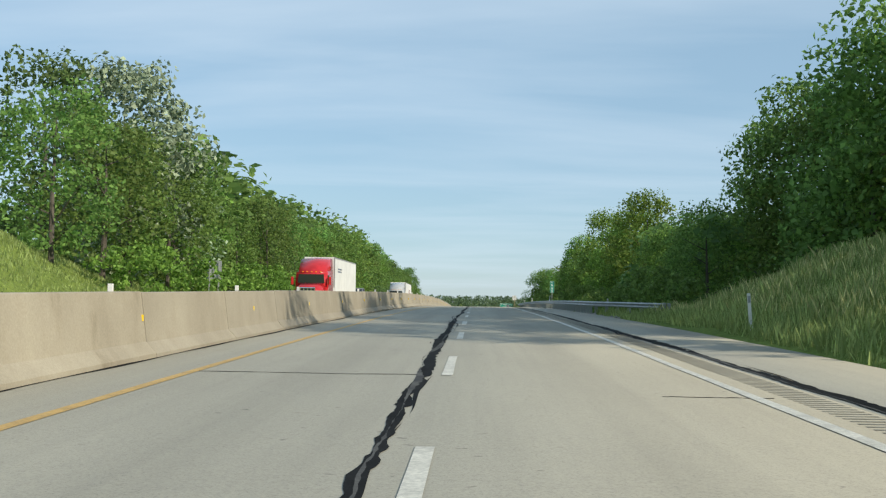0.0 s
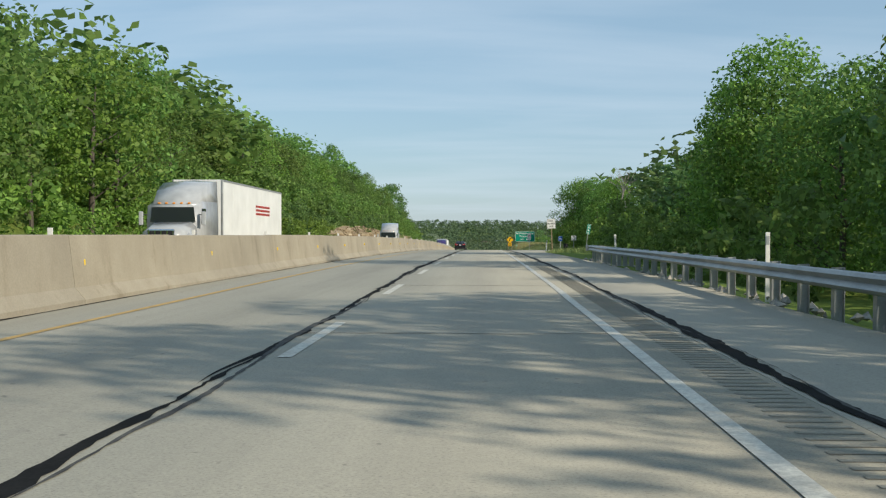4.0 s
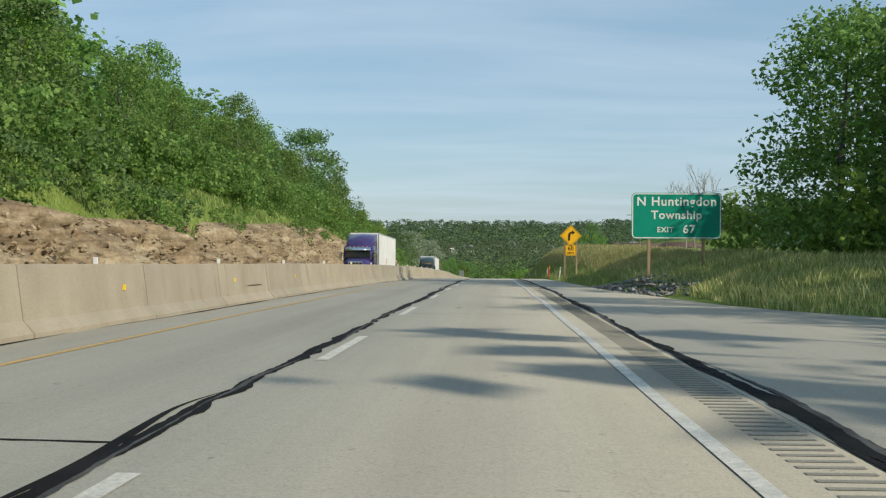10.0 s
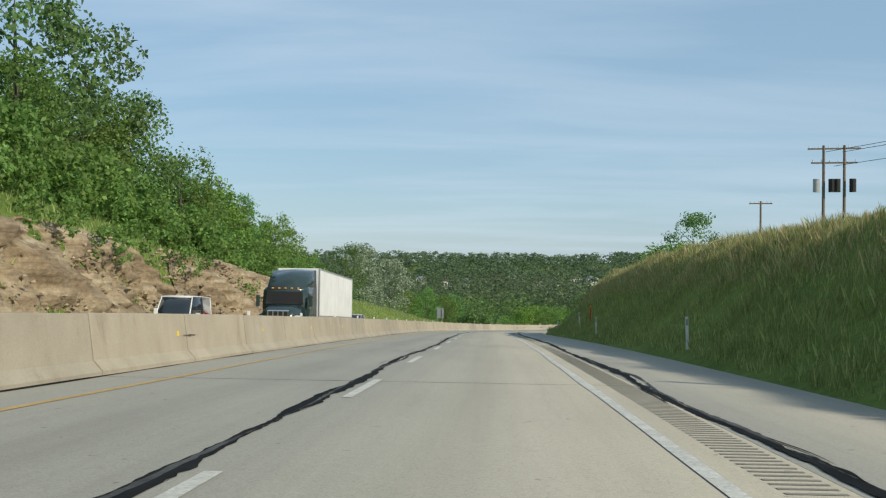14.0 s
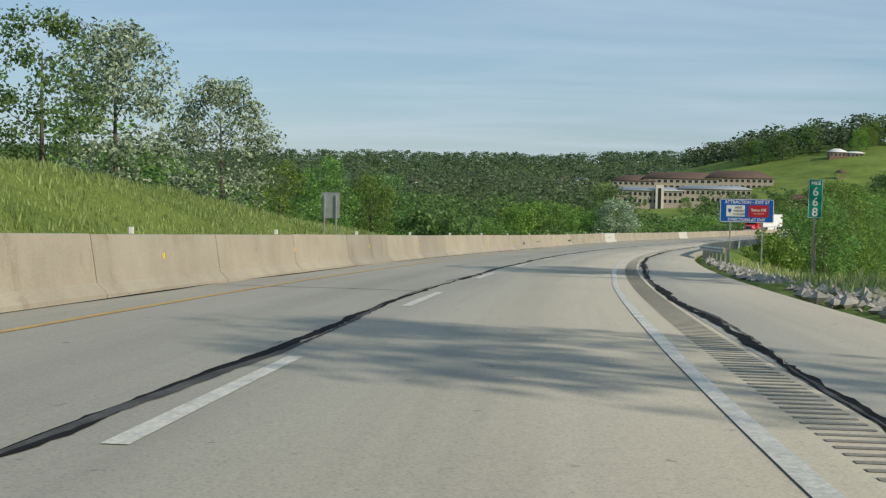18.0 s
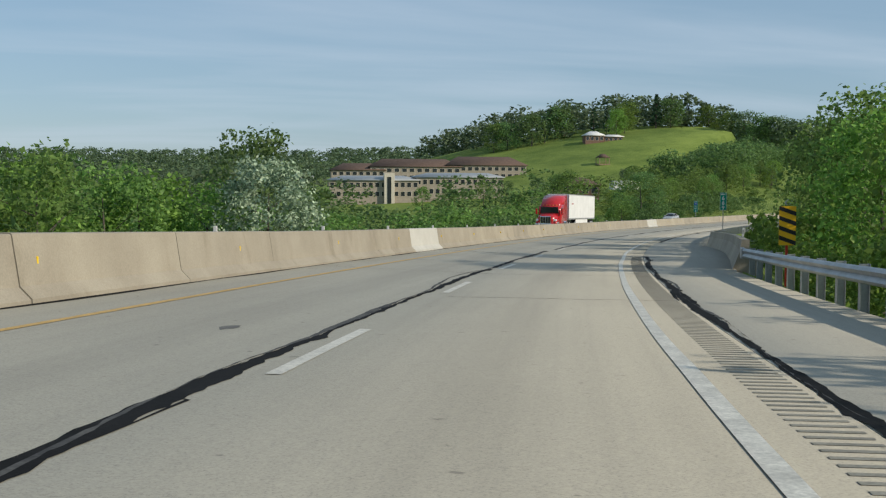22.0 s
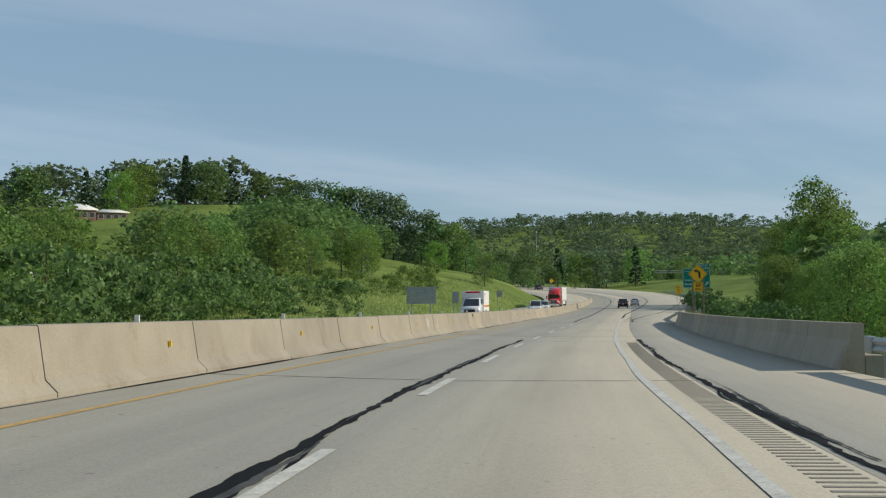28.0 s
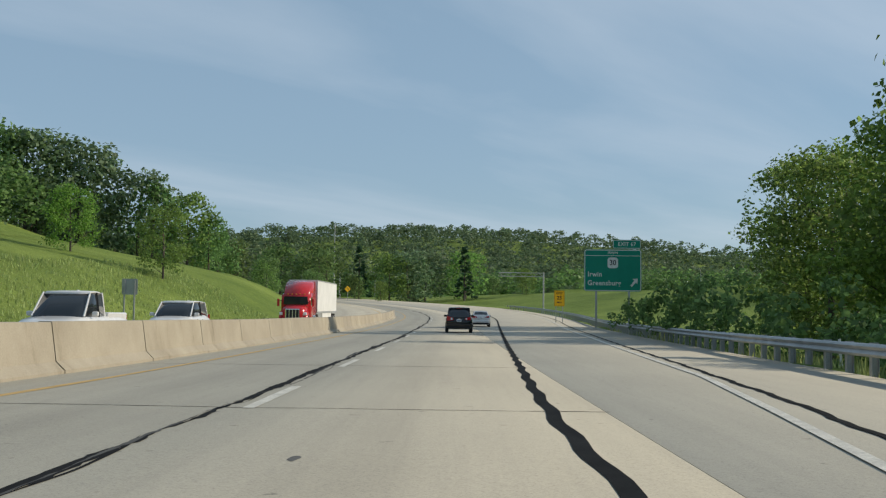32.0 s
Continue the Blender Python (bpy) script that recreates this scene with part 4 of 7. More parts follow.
part("shield", outline([(-1.5, 3.9), (-1.5, 3.7), (-1.37, 3.55), (-1.24, 3.7), (-1.24, 3.9)], .004), M_BLUE_SIGN, w1, m=pose(0, -.008, 0))
w2 = plate(pn, 1.6, 1.0, 3.73, M_RED_SIGN, None, .03, .95, "red_panel", -.012)
lettering("Seton Hill", .33, M_WHITE, w2, .95, 3.82, -.008, squeeze=.9)
lettering("UNIVERSITY", .13, M_WHITE, w2, .95, 3.52, -.008, spacing=1.3)
post(sg, -1.3, 4.5, M_STEEL, .06, low=-3)
post(sg, 1.3, 4.5, M_STEEL, .06, low=-3)

# backs of signs for the other direction
def back_sign(s, lat, w, h, zc, label, two=True, z=0.0, slats=0):
    ob = sign_at("road_sign", s, lat, label, z=z, turn=0)
    if slats:
        for i in range(slats):
            part("panel_slat", box(-w / 2, 0, zc - h / 2 + h * i / slats, w / 2, .03, zc - h / 2 + h * (i + .9) / slats), M_SIGN_BACK, ob)
    else:
        plate(ob, w, h, zc, M_SIGN_BACK, None, .06)
    for x in ((-w * .32, w * .32) if two else (0,)):
        post(ob, x, zc + h * .4, M_STEEL, .05, -.06, low=-2)
    return ob


back_sign(81, -19.4, 1.1, 1.4, 2.7, "grey back of a road sign beyond the median")
back_sign(648, -20.5, 1.5, 2.0, 3.2, "grey back of a road sign on two steel posts", z=-.3)
back_sign(998, -17.9, 3.3, 1.85, 2.55, "large slatted grey back of a road sign", slats=6, z=0)
back_sign(1034, -20.0, 1.0, 1.6, 2.5, "grey back of a road sign on two posts")
back_sign(1085, -20.0, 1.1, 1.1, 2.9, "grey back of a diamond road sign")

# object marker at the bridge
sg = sign_at("object_marker", 727.5, 8.7, "black and yellow striped object marker on a red post", z=-.75)
pn = plate(sg, .5, 1.2, 2.2, M_YELLOW_SIGN, None, .02)
for i in range(4):
    z0 = 1.66 + i * .3
    part("stripe", outline([(-.25, z0 + .25), (-.25, z0 + .12), (.25, z0 - .06), (.25, z0 + .07)], .003), M_BLACK, pn, m=pose(0, -.006, 0))
post(sg, 0, 2.0, M_RED_POST, .04, low=-1)

# large exit sign
sg = sign_at("exit_guide_sign", 1115, 18.1, "large green exit sign with route shield on steel posts", z=1.0)
sg.matrix_world = sg.matrix_world @ Matrix.Diagonal((1.14, 1, 1.22, 1))
pn = plate(sg, 4.9, 3.35, 3.75, M_GREEN_SIGN, M_WHITE, .22, edge=.06)
lettering("IRWIN", .28, M_WHITE, pn, 0, 5.15, -.008, spacing=1.1)
part("divider", box(-2.35, -.006, 4.9, 2.35, -.003, 4.94), M_WHITE, pn)
part("route_shield", outline(rounded(.9, .86, .22, 0, 4.35), .004), M_WHITE, pn, m=pose(0, -.008, 0))
lettering("30", .58, M_BLACK, pn, 0, 4.35, -.016)
lettering("Irwin", .55, M_WHITE, pn, -2.15, 3.42, -.008, "LEFT", 1.08)
lettering("Greensburg", .55, M_WHITE, pn, -2.15, 2.72, -.008, "LEFT", 1.08)
part("exit_arrow", outline([(1.5, 2.55), (1.62, 2.43), (1.98, 2.8), (2.1, 2.66), (2.14, 3.12), (1.68, 3.08), (1.82, 2.94)], .004), M_WHITE, pn, m=pose(0, -.008, 0))
p2 = plate(sg, 2.4, .72, 5.85, M_GREEN_SIGN, M_WHITE, .12, 1.2, "exit_tab", edge=.04)
lettering("EXIT 67", .42, M_WHITE, p2, 1.2, 5.85, -.008, spacing=1.1)
post(sg, -1.4, 5.2, M_STEEL, .08, low=-2)
post(sg, 1.4, 5.2, M_STEEL, .08, low=-2)
sg = sign_at("ramp_speed_sign", 1140, 15.4, "orange exit speed sign reading 25", z=0)
pn = plate(sg, 1.25, 1.9, 2.9, M_YELLOW_SIGN, M_BLACK, .06, edge=.03)
lettering("EXIT", .36, M_BLACK, pn, 0, 3.5, -.008)
lettering("25", .62, M_BLACK, pn, 0, 2.95, -.008)
lettering("MPH", .3, M_BLACK, pn, 0, 2.4, -.008)
post(sg, -.4, 3.2)
post(sg, .4, 3.2)
sg = sign_at("curve_sign", 1310, 9.0, "small yellow diamond warning sign far ahead", z=0)
dm = part("diamond_panel", outline([(0, 2.2), (.9, 3.1), (0, 4.0), (-.9, 3.1)], .02), M_YELLOW_SIGN, sg)
arrow_curve(dm, False, 3.1)
post(sg, 0, 2.6)
# overhead truss beyond the exit sign
tr = sign_at("sign_gantry", 1215, 27, "grey steel cantilever sign gantry at the exit ramp", "gantry", z=0)
part("upright", tube((0, 0, -.5), (0, 0, 7.5), .16, .14, 10), M_STEEL, tr)
for zz in (6.6, 7.3):
    part("chord", tube((0, 0, zz), (-9, 0, zz), .07), M_STEEL, tr)
for i in range(9):
    part("brace", tube((-i, 0, 6.6 + .7 * (i % 2)), (-i - 1, 0, 6.6 + .7 * ((i + 1) % 2)), .035), M_STEEL, tr)

# ---------------------------------------------------------------- poles and street lamps
def street_lamp(x, y, h, arm, turn, label="grey steel street lamp with a curved arm at the interchange"):
    ob = empty("street_lamp", pose(x, y, ground_at(x, y) - .2, 0, 0, turn), label, "street lamp", "street lamps at the interchange")
    part("pole", tube((0, 0, 0), (0, 0, h * .9), .16, .09, 8), M_STEEL, ob)
    bm = bmesh.new()
    q = [Vector((arm * (1 - math.cos(a)), 0, h * .9 + h * .1 * math.sin(a))) for a in (0, .4, .8, 1.2, 1.57)]
    for a, b in zip(q, q[1:]):
        tube(a, b, .07, .06, 6, bm)
    part("arm", bm, M_STEEL, ob)
    part("lamp_head", box(arm - .1, -.15, h - .14, arm + .7, .15, h + .04, .05), M_SIGN_BACK, ob)


for x, y, h, a, t_ in ((415, 1215, 11, 2.6, 200), (408, 1226, 11, 2.6, 160), (452, 1262, 11, 2.4, 200), (466, 1258, 10, 2.2, 200), (505, 1248, 11, 2.4, 20), (520, 1150, 11, 2.6, 200), (560, 1180, 10, 2.4, 180)):
    street_lamp(x, y, h, a, t_)
mast = empty("mast_light", pose(440, 1250, ground_at(440, 1250) - .3), "tall grey mast standing over the interchange", "mast")
part("pole", tube((0, 0, 0), (0, 0, 26), .3, .12, 10), M_STEEL, mast)
part("head", tube((0, 0, 25.6), (0, 0, 26.3), .35, .3, 10), M_STEEL, mast)


def utility_pole(s, lat, top, label, double=False, bank=True):
    p = P(s, lat)
    z = ground_at(p.x, p.y)
    h = p.z + top - z
    ob = empty("utility_pole", pose(p.x, p.y, z, 0, 0, -12), label, "utility pole")
    xs = (-.9, .9) if double else (0,)
    for x in xs:
        part("pole", tube((x, 0, -1), (x, 0, h), .17, .12, 8), M_POLE, ob)
    for zz, w in ((h - .3, 2.3 if double else 1.4), (h - 1.6, 2.0)) if double else ((h - .3, 1.4),):
        part("crossarm", box(-w, -.07, zz - .07, w, .07, zz + .07), M_POLE, ob)
        for i in range(6):
            x = -w + .15 + i * (2 * w - .3) / 5
            part("insulator", tube((x, 0, zz + .07), (x, 0, zz + .3), .05, .035, 6), M_SIGN_BACK, ob)
    if double:
        for x in (-1.55, -.2, .25, 1.6):
            part("transformer", tube((x, -.28, h - 4.3), (x, -.28, h - 3.1), .3, .3, 12), M_SIGN_BACK if x < -1 else M_DARK, ob)
    return ob, z + h


utility_pole(544.6, 33.4, 17.7, "double wooden utility pole with transformers and crossarms", True)
utility_pole(582.8, 33.9, 16.9, "single wooden utility pole with a crossarm")
for k, (dz, off) in enumerate(((-.3, -1.5), (-.3, 1.5), (-1.6, 0))):
    cu = bpy.data.curves.new("wire", "CURVE")
    cu.dimensions, cu.bevel_depth = "3D", .025
    sp = cu.splines.new("POLY")
    a, b = P(544.6, 33.4, 17.4 + dz), P(470, 60, 20 + dz)
    sp.points.add(12)
    for i in range(13):
        u = i / 12
        q = a.lerp(b, u)
        sp.points[i].co = (q.x + off * .5, q.y, q.z - 3.0 * u * (1 - u) * 2, 1)
    w = new("overhead_wire", cu)
    cu.materials.append(M_DARK)
    tagged(w, "thin dark overhead wire hanging between poles", "wire", "overhead wires")
# ---------------------------------------------------------------- trees
def leaf_quads(centres, normals, size, rnd, flat=0.35):
    n = len(centres)
    d = normals + rnd.randn(n, 3) * flat * 1.6
    d /= np.linalg.norm(d, axis=1)[:, None] + 1e-9
    a = np.cross(d, rnd.randn(n, 3))
    a /= np.linalg.norm(a, axis=1)[:, None] + 1e-9
    b = np.cross(d, a)
    w = (size * (0.6 + 0.8 * rnd.rand(n)))[:, None]
    k = (0.5 + 0.25 * rnd.rand(n))[:, None]
    tip = d * (0.25 * w)
    return np.stack([centres - a * w, centres + b * w * k + tip * 0.3, centres + a * w * (0.8 + 0.3 * rnd.rand(n))[:, None] - tip, centres - b * w * k + tip * 0.3], 1)


def crown_array(rnd, height, width, base, clumps, per, leaf, shape="round", squash=0.9, fat=1.0, flat=0.45):
    """Leaves of a crown as an N x 4 x 3 array: clumps of leaves on the tips of hidden branches."""
    out = []
    h = height - base
    for _ in range(clumps):
        u = rnd.rand() ** 0.8
        if shape == "cone":
            rad = width / 2 * (1 - u) * (0.55 + 0.45 * rnd.rand()) + 0.15
        elif shape == "tall":
            rad = width / 2 * (math.sin(math.pi * min(1, 0.12 + 0.88 * u)) ** 0.6) * (0.35 + 0.65 * rnd.rand() ** 0.5)
        else:
            rad = width / 2 * (math.sin(math.pi * (0.14 + 0.80 * u)) ** 0.55) * (0.4 + 0.62 * rnd.rand() ** 0.5)
        an = rnd.rand() * 2 * math.pi
        c = np.array([rad * math.cos(an), rad * math.sin(an), base + h * u])
        r = fat * (0.10 + 0.09 * rnd.rand()) * min(width, h * 1.2) * (0.6 if shape == "cone" else 1)
        d = rnd.randn(per, 3)
        d /= np.linalg.norm(d, axis=1)[:, None]
        d[:, 2] = d[:, 2] * 0.85 + 0.12
        q = c + d * r * np.array([1, 1, squash]) * (0.55 + 0.5 * rnd.rand(per))[:, None]
        q[:, 2] = np.maximum(q[:, 2], 0.25)
        out.append(leaf_quads(q, d * 0.8 + np.array([0, 0, 0.3]), leaf, rnd, flat))
    return np.concatenate(out)


def trunk_mesh(name, rnd, height, base, width, radius, limbs=6):
    bm = bmesh.new()
    top = Vector((rnd.uniform(-.3, .3), rnd.uniform(-.3, .3), height * 0.82))
    mid = Vector((rnd.uniform(-.2, .2), rnd.uniform(-.2, .2), height * 0.42))
    tube((0, 0, -0.4), mid, radius, radius * 0.7, 7, bm)
    tube(mid, top, radius * 0.7, radius * 0.15, 6, bm)
    for i in range(limbs):
        z = base * 0.8 + (height * 0.75 - base * 0.8) * (i + rnd.rand() * 0.6) / limbs
        an = rnd.rand() * 6.3
        o = mid * (z / mid.z) if z < mid.z else mid.lerp(top, (z - mid.z) / (top.z - mid.z))
        L = width * 0.42 * (0.6 + 0.5 * rnd.rand()) * (1.1 - 0.6 * z / height)
        e = o + Vector((math.cos(an) * L, math.sin(an) * L, L * (0.45 + 0.4 * rnd.rand())))
        tube(o, e, radius * 0.32, radius * 0.06, 5, bm)
    me = bpy.data.meshes.new(name)
    bm.to_mesh(me)
    bm.free()
    return me


TREE_KINDS = {}


def tree_kind(key, seed, height, width, base, clumps, per, leaf, mat, bark=M_BARK, shape="round", radius=None, limbs=7, fat=1.0):
    rnd = np.random.RandomState(seed)
    crown = quads_mesh("crown", crown_array(rnd, height, width, base, clumps, per, leaf, shape, fat=fat))
    crown.materials.append(mat)
    trunk = trunk_mesh("trunk", rnd, height, base, width, radius or height * 0.017, limbs)
    trunk.materials.append(bark)
    TREE_KINDS[key] = (trunk, crown, height)


for i in range(4):
    tree_kind("leafy%d" % i, 10 + i, 14, 9.5, 1.2, 76, 52, 0.2, (M_LEAF, M_LEAF_DARK, M_LEAF, M_LEAF_LIGHT)[i])
for i in range(2):
    tree_kind("tall%d" % i, 30 + i, 18, 8.0, 3.0, 74, 50, 0.21, (M_LEAF_DARK, M_LEAF)[i], shape="tall", fat=1.25)
for i in range(3):
    tree_kind("near%d" % i, 70 + i, 14, 8.6, 1.0, 110, 74, 0.155, (M_LEAF, M_LEAF_LIGHT, M_LEAF)[i], shape=("round", "tall", "round")[i], fat=1.12)
tree_kind("pale", 40, 12, 9.0, 1.0, 84, 80, 0.17, M_LEAF_PALE)
tree_kind("light", 41, 11, 9.0, 1.0, 80, 66, 0.18, M_LEAF_LIGHT)
tree_kind("open", 42, 15, 8.5, 4.0, 50, 70, 0.16, M_LEAF, shape="tall", limbs=12)
for i in range(3):
    tree_kind("bush%d" % i, 50 + i, 3.6, 5.2, 0.1, 28, 46, 0.14, (M_LEAF, M_LEAF_LIGHT, M_LEAF_DARK)[i], radius=0.05, limbs=4)
tree_kind("spruce", 60, 17, 6.0, 0.8, 64, 36, 0.32, M_CONIFER, shape="cone")
for i in range(4):
    tree_kind("hill%d" % i, 90 + i, 15, 10.5, 0.3, 56, 34, 0.36, (M_LEAF_DARK, M_LEAF, M_LEAF_HAZED, M_LEAF_DARK)[i], shape=("round", "round", "round", "tall")[i], limbs=4, fat=1.35)
TREE_COUNT = [0]


def tree(key, x, y, height=None, turn=None, label="", group="", z=None, wide=1.0, name=None):
    trunk, crown, h0 = TREE_KINDS[key]
    k = (height or h0) / h0
    TREE_COUNT[0] += 1
    t = (TREE_COUNT[0] * 137.5) % 360 if turn is None else turn
    z = ground_at(x, y) - 0.15 if z is None else z
    bush = key.startswith("bush")
    ob = empty(name or ("bush" if bush else "tree"), pose(x, y, z, 0, 0, t) @ Matrix.Diagonal((k * wide, k * wide, k, 1)),
               label or {"pale": "broadleaf tree with pale silvery leaves", "spruce": "dark green spruce on the far hill"}.get(key, "leafy green roadside bush" if bush else "tall leafy green broadleaf tree beside the motorway"), "bush" if bush else "tree", group)
    link("trunk", trunk, None, ob)
    link("crown", crown, None, ob)
    return ob


def grove(key_list, s0, s1, l0, l1, step, h0, h1, seed, group, label=""):
    """Trees along a stretch of the road, in a band of lat."""
    rnd = random.Random(seed)
    s = s0
    while s < s1:
        p = P(s + rnd.uniform(-.4, .4) * step, rnd.uniform(l0, l1))
        tree(rnd.choice(key_list), p.x, p.y, rnd.uniform(h0, h1), None, label, group, wide=rnd.uniform(0.9, 1.2))
        s += step * rnd.uniform(0.75, 1.25)


# far woods: many small crowns joined into one mesh a wood
def woods(name, spots, seed, mat, label, h0=10, h1=16, leaf=0.8, per=8, clumps=10, flat=0.7):
    rnd = np.random.RandomState(seed)
    kinds = [crown_array(rnd, 13, 11.0, 0.2, clumps, per, leaf, fat=1.35, flat=flat, squash=0.95) for _ in range(6)]
    out = []
    zs = ground_height(spots[:, 0], spots[:, 1])
    for (x, y), z in zip(spots, zs):
        q = kinds[rnd.randint(6)] * (np.array([1.45, 1.45, 1]) * rnd.uniform(h0, h1) / 13)
        a = rnd.rand() * 6.28
        r = np.array([[math.cos(a), -math.sin(a), 0], [math.sin(a), math.cos(a), 0], [0, 0, 1]])
        out.append(q @ r.T + np.array([x, y, z]))
    return tagged(link(name, quads_mesh(name, np.concatenate(out)), mat), label, "woods", kind="stuff")


def scatter(seed, n, x0, x1, y0, y1, keep=None):
    rnd = np.random.RandomState(seed)
    p = np.stack([rnd.uniform(x0, x1, n), rnd.uniform(y0, y1, n)], -1)
    return p[keep(p[:, 0], p[:, 1])] if keep else p


def off_road(lo, hi):
    def ok(x, y):
        s, l = road_coords(x, y)
        return (l < -lo) | (l > hi)
    return ok


def back_row(name, s0, s1, l0, l1, step, h0, h1, seed, mat, label):
    """A dense back row, seen only over the front one, joined into one mesh."""
    rnd = random.Random(seed)
    pts, s_ = [], s0
    while s_ < s1:
        p = P(s_ + rnd.uniform(-.4, .4) * step, rnd.uniform(l0, l1))
        pts.append((p.x, p.y))
        s_ += step * rnd.uniform(.75, 1.25)
    woods(name, np.array(pts), seed, mat, label, h0, h1, 0.42, 26, 30, 0.3)


def thicket(name, s0, s1, l0, l1, step, h0, h1, seed, mat, label):
    """Low scrub along the road, too dense to count, joined into one mesh."""
    rnd = np.random.RandomState(seed)
    kinds = [crown_array(rnd, 3.6, 5.2, 0.1, 24, 38, 0.155) for _ in range(5)]
    out, s_ = [], s0
    while s_ < s1:
        p = P(s_ + rnd.uniform(-.4, .4) * step, rnd.uniform(l0, l1))
        a, k = rnd.rand() * 6.28, rnd.uniform(h0, h1) / 3.6
        r = np.array([[math.cos(a), -math.sin(a), 0], [math.sin(a), math.cos(a), 0], [0, 0, 1]])
        out.append(kinds[rnd.randint(5)] * k @ r.T + np.array([p.x, p.y, ground_at(p.x, p.y) - .15]))
        s_ += step * rnd.uniform(.75, 1.25)
    tagged(link(name, quads_mesh(name, np.concatenate(out)), mat), label, "bushes", kind="stuff")


NEAR = ["near0", "near1", "near2"]
LEAFY = ["leafy0", "leafy1", "leafy2", "leafy0", "leafy3", "tall1"]
DARKS = ["leafy1", "tall0", "leafy2", "leafy1", "tall1", "leafy0"]
HILLS = ["hill0", "hill1", "hill2", "hill3"]
BUSHES = ["bush0", "bush1", "bush2"]
# left: woods along the opposite carriageway
grove(LEAFY, 62, 215, -27, -23, 6.5, 9, 13, 1, "trees along the opposite road")
back_row("opposite_back_row", 98, 250, -36, -30, 5.5, 10.5, 14, 2, M_LEAF, "back row of trees along the opposite road")
thicket("scrub", 66, 200, -22, -20, 5.5, 2.4, 4.2, 21, M_LEAF_LIGHT, "dense green scrub, bushes along the opposite road")
tree("leafy1", *P(77, -31).xy, 14.5, 60, "tall leafy tree at the edge of the wood", "trees along the opposite road")
tree("pale", *P(84, -27.5).xy, 16.5, 20, "tall tree with pale silvery leaves at the edge of the wood")
tree("pale", *P(92, -26).xy, 11, 120, "tree with pale silvery leaves at the edge of the wood")
grove(LEAFY, 205, 600, -35, -29, 7.0, 8.5, 11.2, 3, "trees on the rock cutting")
back_row("hillside_back_row", 215, 605, -45, -38, 7.0, 9, 12.5, 4, M_LEAF, "back row of trees on the rock cutting")
thicket("scrub", 205, 585, -28.0, -23.2, 3.6, 3.2, 5.6, 5, M_LEAF, "dense green scrub, bushes on the rock cutting")
thicket("scrub", 205, 590, -30.0, -24.0, 1.9, 2.8, 4.8, 61, M_LEAF, "dense green scrub, bushes above the rock cutting")
thicket("scrub", 205, 290, -24.5, -19.6, 2.6, 1.6, 3.2, 71, M_LEAF_LIGHT, "low light green scrub, bushes on the grassy slope")
thicket("scrub", 320, 565, -23.0, -20.6, 8.5, 1.6, 3.2, 75, M_LEAF, "green bushes growing on the rock face")
thicket("scrub", 215, 400, -23.2, -21.0, 7.0, 2.4, 4.0, 51, M_LEAF_DARK, "dense green scrub, bushes on the rock cutting")
for s_, h_ in ((508, 15), (520, 17), (533, 16), (543, 13)):
    tree("leafy1", *P(s_, -32).xy, h_, None, "tall leafy tree on the end of the cutting")
for s_, h_ in ((400, 15), (441, 14), (482, 15)):
    tree("open", *P(s_, -37).xy, h_, None, "slender tree standing above the hillside scrub")
grove(LEAFY, 596, 632, -50, -40, 8.0, 9, 12, 22, "trees on the rock cutting")
# right: woods behind the rail
grove(NEAR, 34, 72, 24, 31, 5.0, 16, 19, 6, "trees behind the roadside rail")
grove(NEAR, 68, 84, 23, 26, 4.5, 15, 18, 72, "trees behind the roadside rail")
grove(NEAR, 84, 204, 17.5, 22, 7.0, 9.5, 12, 7, "trees behind the roadside rail")
# unseen trees beside the start, added for the shade they throw across the road
grove(NEAR, 12, 33, 25, 30, 7.0, 14.5, 17.5, 77, "trees behind the roadside rail")
for s_, h_ in ((125, 15), (132, 14), (162, 16), (196, 14)):
    tree("near1", *P(s_, 20).xy, h_, None, "tall leafy tree behind the roadside rail", "trees behind the roadside rail")
back_row("roadside_back_row", 72, 240, 23, 28, 9.0, 8.5, 11, 8, M_LEAF_DARK, "back row of trees behind the roadside rail")
thicket("scrub", 70, 215, 11.5, 13.5, 6.5, 2.5, 4.0, 23, M_LEAF, "dense green scrub, bushes behind the guard rail")
grove(["near0", "open", "near2", "open", "tall1"], 250, 326, 36, 42, 7.5, 12, 17.5, 9, "trees behind the pull-off")
grove(["near0", "near1", "near2"], 367, 380, 26, 31, 5.5, 12.5, 14.5, 58, "trees behind the pull-off")
grove(["near0", "open", "near1", "near2"], 378, 394, 23, 27, 5.5, 13.5, 16, 59, "trees behind the pull-off")
tree("near1", *P(333, 27).xy, 13, None, "tall leafy tree behind the pull-off", "trees behind the pull-off")
tree("near0", *P(340, 28).xy, 12.5, None, "tall leafy tree behind the pull-off", "trees behind the pull-off")
back_row("pull_off_back_row", 255, 392, 42, 48, 8.0, 14, 17, 24, M_LEAF_DARK, "back row of trees behind the pull-off")
thicket("scrub", 250, 408, 21, 24.5, 4.0, 3.0, 5.5, 25, M_LEAF_LIGHT, "dense green scrub, bushes behind the pull-off")
thicket("scrub", 395, 470, 36, 44, 9.0, 3, 5, 26, M_LEAF, "dense green scrub, bushes by the warehouse")
tree("leafy1", *P(566, 24).xy, 9.5, None, "leafy tree behind the grass bank")
tree("light", *P(595, 24).xy, 12.5, None, "round light green tree behind the grass bank")
